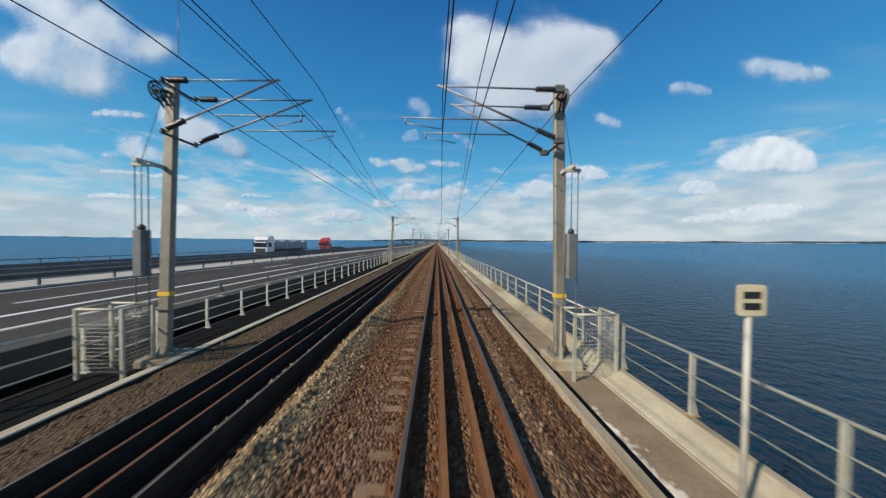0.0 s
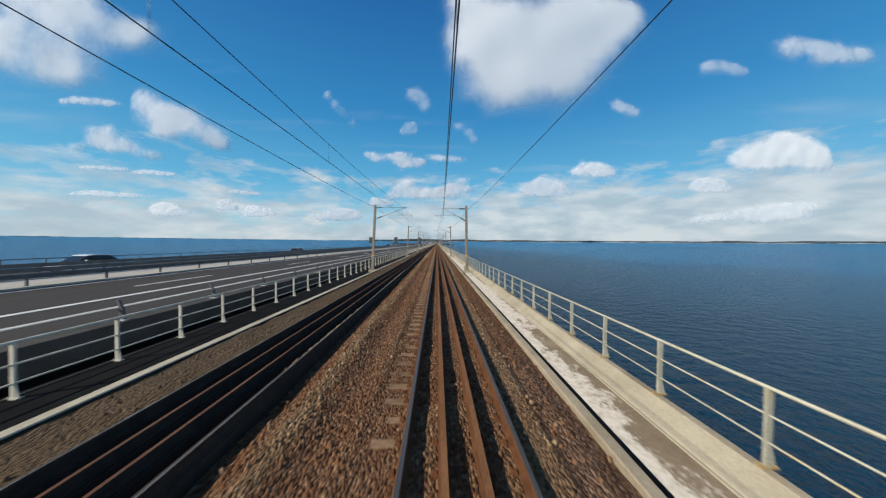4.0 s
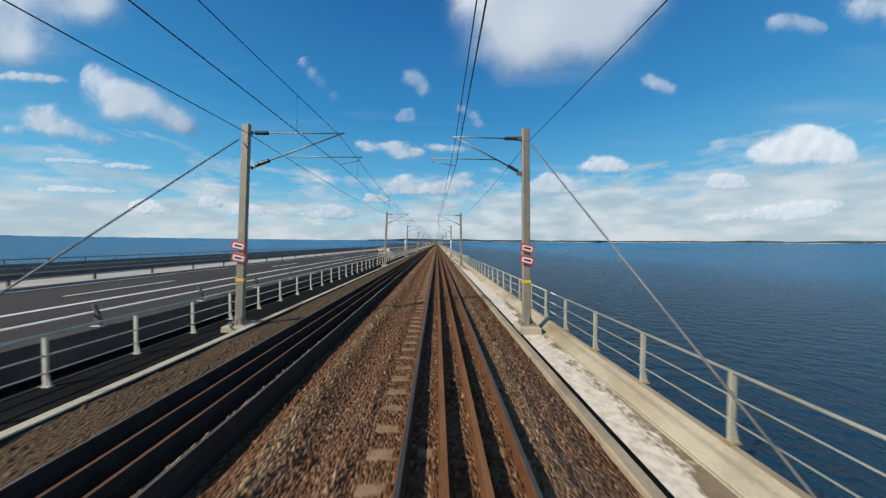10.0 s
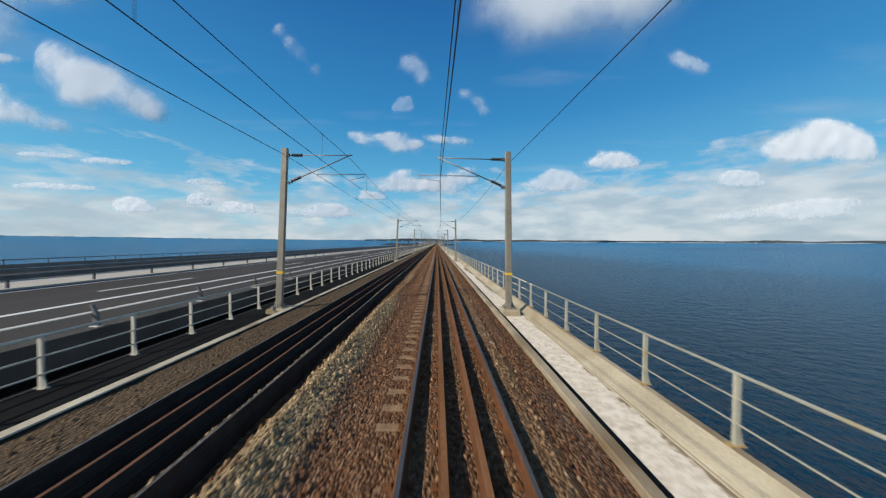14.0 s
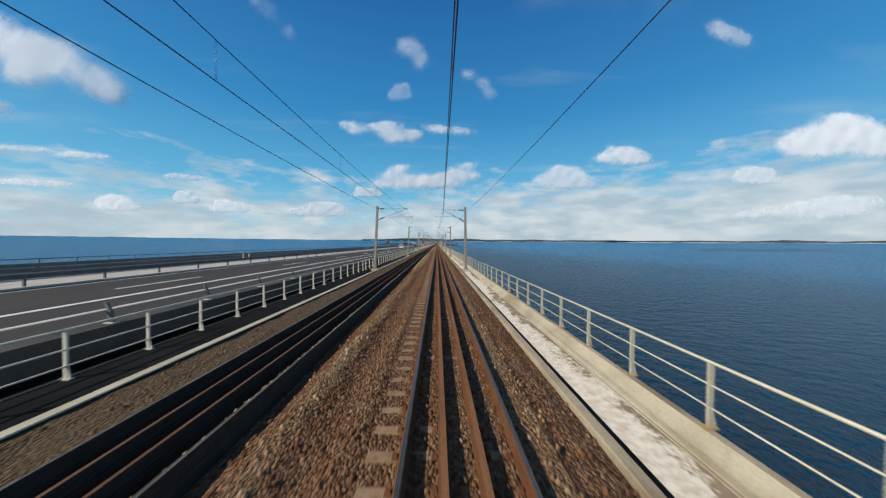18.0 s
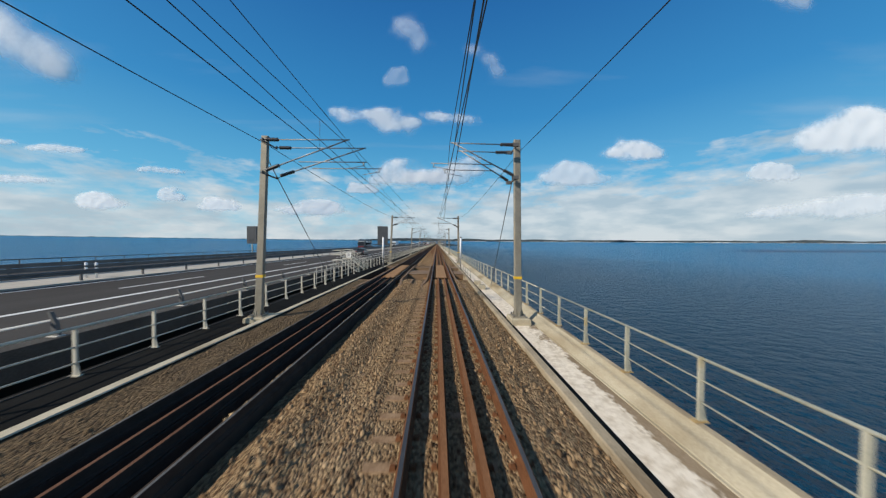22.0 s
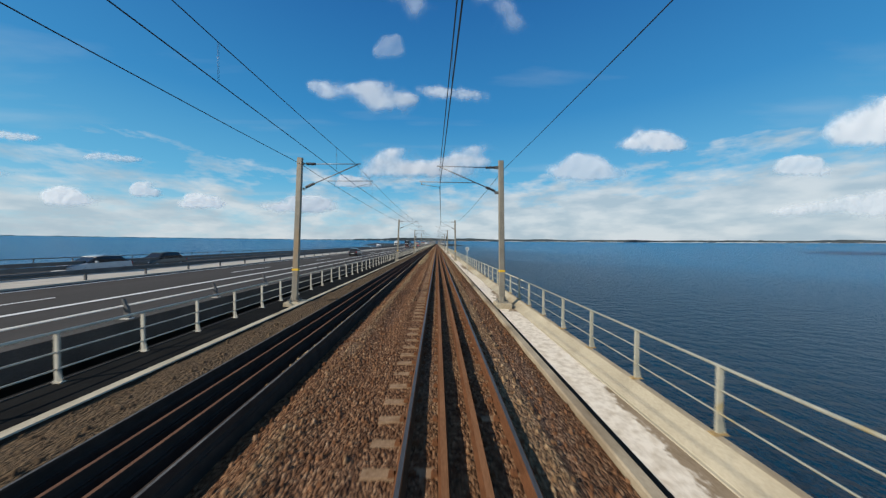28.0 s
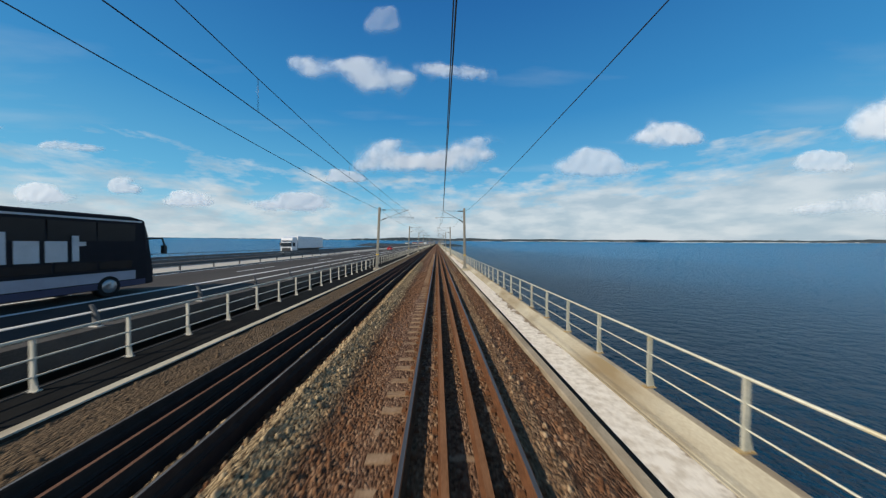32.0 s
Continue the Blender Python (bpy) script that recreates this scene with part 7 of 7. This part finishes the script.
cloud(420, 1350, 790, 730, 560, "large bright heap cloud over the bridge", 1.0,
      ((-0.74, 0.5, 0.28), (-0.72, 0.1, 0.3), (-0.5, -0.1, 0.4), (-0.55, -0.55, 0.36), (-0.1, -0.45, 0.45), (0.0, 0.15, 0.5), (0.4, 0.2, 0.42), (0.3, -0.3, 0.36), (0.75, 0.3, 0.26)))
cloud(1837, 1550, 930, 480, 240, "small ragged cloud high over the sea", 0.75, ((-0.6, 0.2, 0.4), (-0.2, 0.0, 0.45), (0.2, -0.2, 0.4), (0.7, -0.1, 0.3)))
cloud(968, 1689, 711, 215, 140, "small ragged cloud high over the sea", 0.6, ((-0.4, 0.3, 0.4), (0.0, 0.0, 0.45), (0.5, -0.2, 0.4)))
cloud(1119, 1300, 693, 190, 140, "thin shred of cloud", 0.5, STREAK)
cloud(-2660, 2300, 1491, 1288, 843, "broad bright cloud with two ragged arms", 0.95,
      ((-0.6, 0.75, 0.4), (-0.2, 0.45, 0.4), (0.2, 0.15, 0.4), (0.6, -0.1, 0.35), (0.85, -0.2, 0.2), (-0.5, -0.35, 0.35), (-0.1, -0.6, 0.4), (0.3, -0.75, 0.3)))
cloud(-1425, 1846, 695, 500, 340, "bright heap cloud with a thin tail", 0.95,
      ((-0.75, 0.5, 0.35), (-0.5, 0.1, 0.45), (-0.15, -0.05, 0.4), (0.2, -0.3, 0.4), (0.6, -0.6, 0.32), (0.85, -0.85, 0.2), (-0.3, -0.4, 0.35)))
cloud(-1690, 1750, 521, 460, 190, "ragged heap cloud", 0.9, ((-0.8, -0.3, 0.25), (-0.3, 0.5, 0.4), (-0.2, 0.0, 0.45), (0.2, -0.3, 0.4), (0.7, -0.65, 0.3)))
cloud(-1900, 1810, 756, 310, 118, "small flat cloud", 0.8, STREAK)
cloud(-86, 3041, 532, 820, 290, "flat-based heap cloud with two humps ahead", 1.0,
      ((-0.8, -0.45, 0.24), (-0.6, 0.0, 0.28), (-0.45, 0.4, 0.26), (-0.2, -0.2, 0.28), (0.05, -0.42, 0.26), (0.25, -0.15, 0.28), (0.5, 0.1, 0.28), (0.74, 0.55, 0.27), (0.85, 0.05, 0.24), (0.5, -0.42, 0.3), (-0.4, -0.45, 0.3)))
cloud(-560, 3041, 410, 240, 110, "small heap cloud ahead", 0.85)
cloud(-310, 2341, 615, 430, 190, "ragged cloud high ahead", 0.85,
      ((-0.82, 0.35, 0.26), (-0.6, -0.05, 0.3), (-0.1, 0.2, 0.28), (0.25, 0.3, 0.32), (0.5, -0.35, 0.38), (0.2, -0.2, 0.36), (0.85, -0.1, 0.22)))
cloud(63, 2341, 628, 290, 125, "ragged cloud high ahead", 0.8, ((-0.65, 0.2, 0.42), (-0.1, -0.05, 0.45), (0.5, -0.1, 0.42)))
cloud(-411, 1446, 577, 160, 150, "small slanting wisp of cloud", 0.45, ((-0.75, 0.75, 0.25), (-0.35, 0.25, 0.32), (0.05, -0.2, 0.34), (0.55, -0.7, 0.3)))
cloud(-158, 2441, 1090, 270, 260, "small wisp of cloud", 0.4, ((-0.3, 0.4, 0.4), (0.15, 0.1, 0.5), (0.4, -0.3, 0.35)))
cloud(-225, 2441, 893, 140, 140, "small wisp of cloud", 0.3)
cloud(173, 1950, 671, 175, 150, "small wisp of cloud", 0.4, ((-0.5, 0.5, 0.36), (0.1, 0.0, 0.4), (0.5, -0.5, 0.38)))
cloud(4400, 3926, 1225, 1300, 540, "large heap cloud over the sea", 1.0,
      ((0.0, 0.5, 0.4), (0.35, 0.35, 0.5), (-0.35, 0.0, 0.42), (-0.75, -0.45, 0.32), (0.1, -0.2, 0.6), (0.6, -0.1, 0.5), (-0.3, -0.45, 0.4), (0.8, -0.45, 0.4)))
cloud(1788, 3516, 864, 620, 260, "small bright heap cloud over the sea", 1.0, ((-0.6, -0.3, 0.36), (-0.2, 0.25, 0.42), (0.15, 0.1, 0.45), (0.55, -0.2, 0.4), (0.0, -0.35, 0.5)))
cloud(1343, 3746, 709, 680, 320, "pale heap cloud over the sea", 0.8)
cloud(3471, 3846, 775, 540, 240, "pale heap cloud over the sea", 0.75)
cloud(4060, 3846, 432, 1600, 360, "long heap cloud low over the sea", 0.8, ((-0.85, -0.55, 0.25), (-0.5, -0.3, 0.32), (-0.1, -0.05, 0.36), (0.3, 0.25, 0.38), (0.7, 0.4, 0.4), (0.5, -0.2, 0.4), (0.0, -0.5, 0.3)))
cloud(-2629, 2946, 632, 390, 125, "small flat cloud", 0.8, STREAK)
cloud(-1513, 2500, 388, 253, 90, "small flat cloud", 0.7, STREAK)
cloud(-2398, 3565, 432, 250, 170, "small heap cloud", 0.85)
cloud(-3138, 3680, 387, 460, 230, "heap cloud low over the sea", 0.95)
cloud(-2357, 4090, 408, 450, 185, "heap cloud low over the sea", 0.9)
cloud(-1232, 3746, 355, 620, 220, "heap cloud low over the sea", 0.9)
cloud(-3277, 3146, 461, 700, 150, "long flat cloud low over the sea", 0.85, STREAK)
cloud(-2971, 2846, 648, 430, 110, "long flat cloud", 0.7, STREAK)
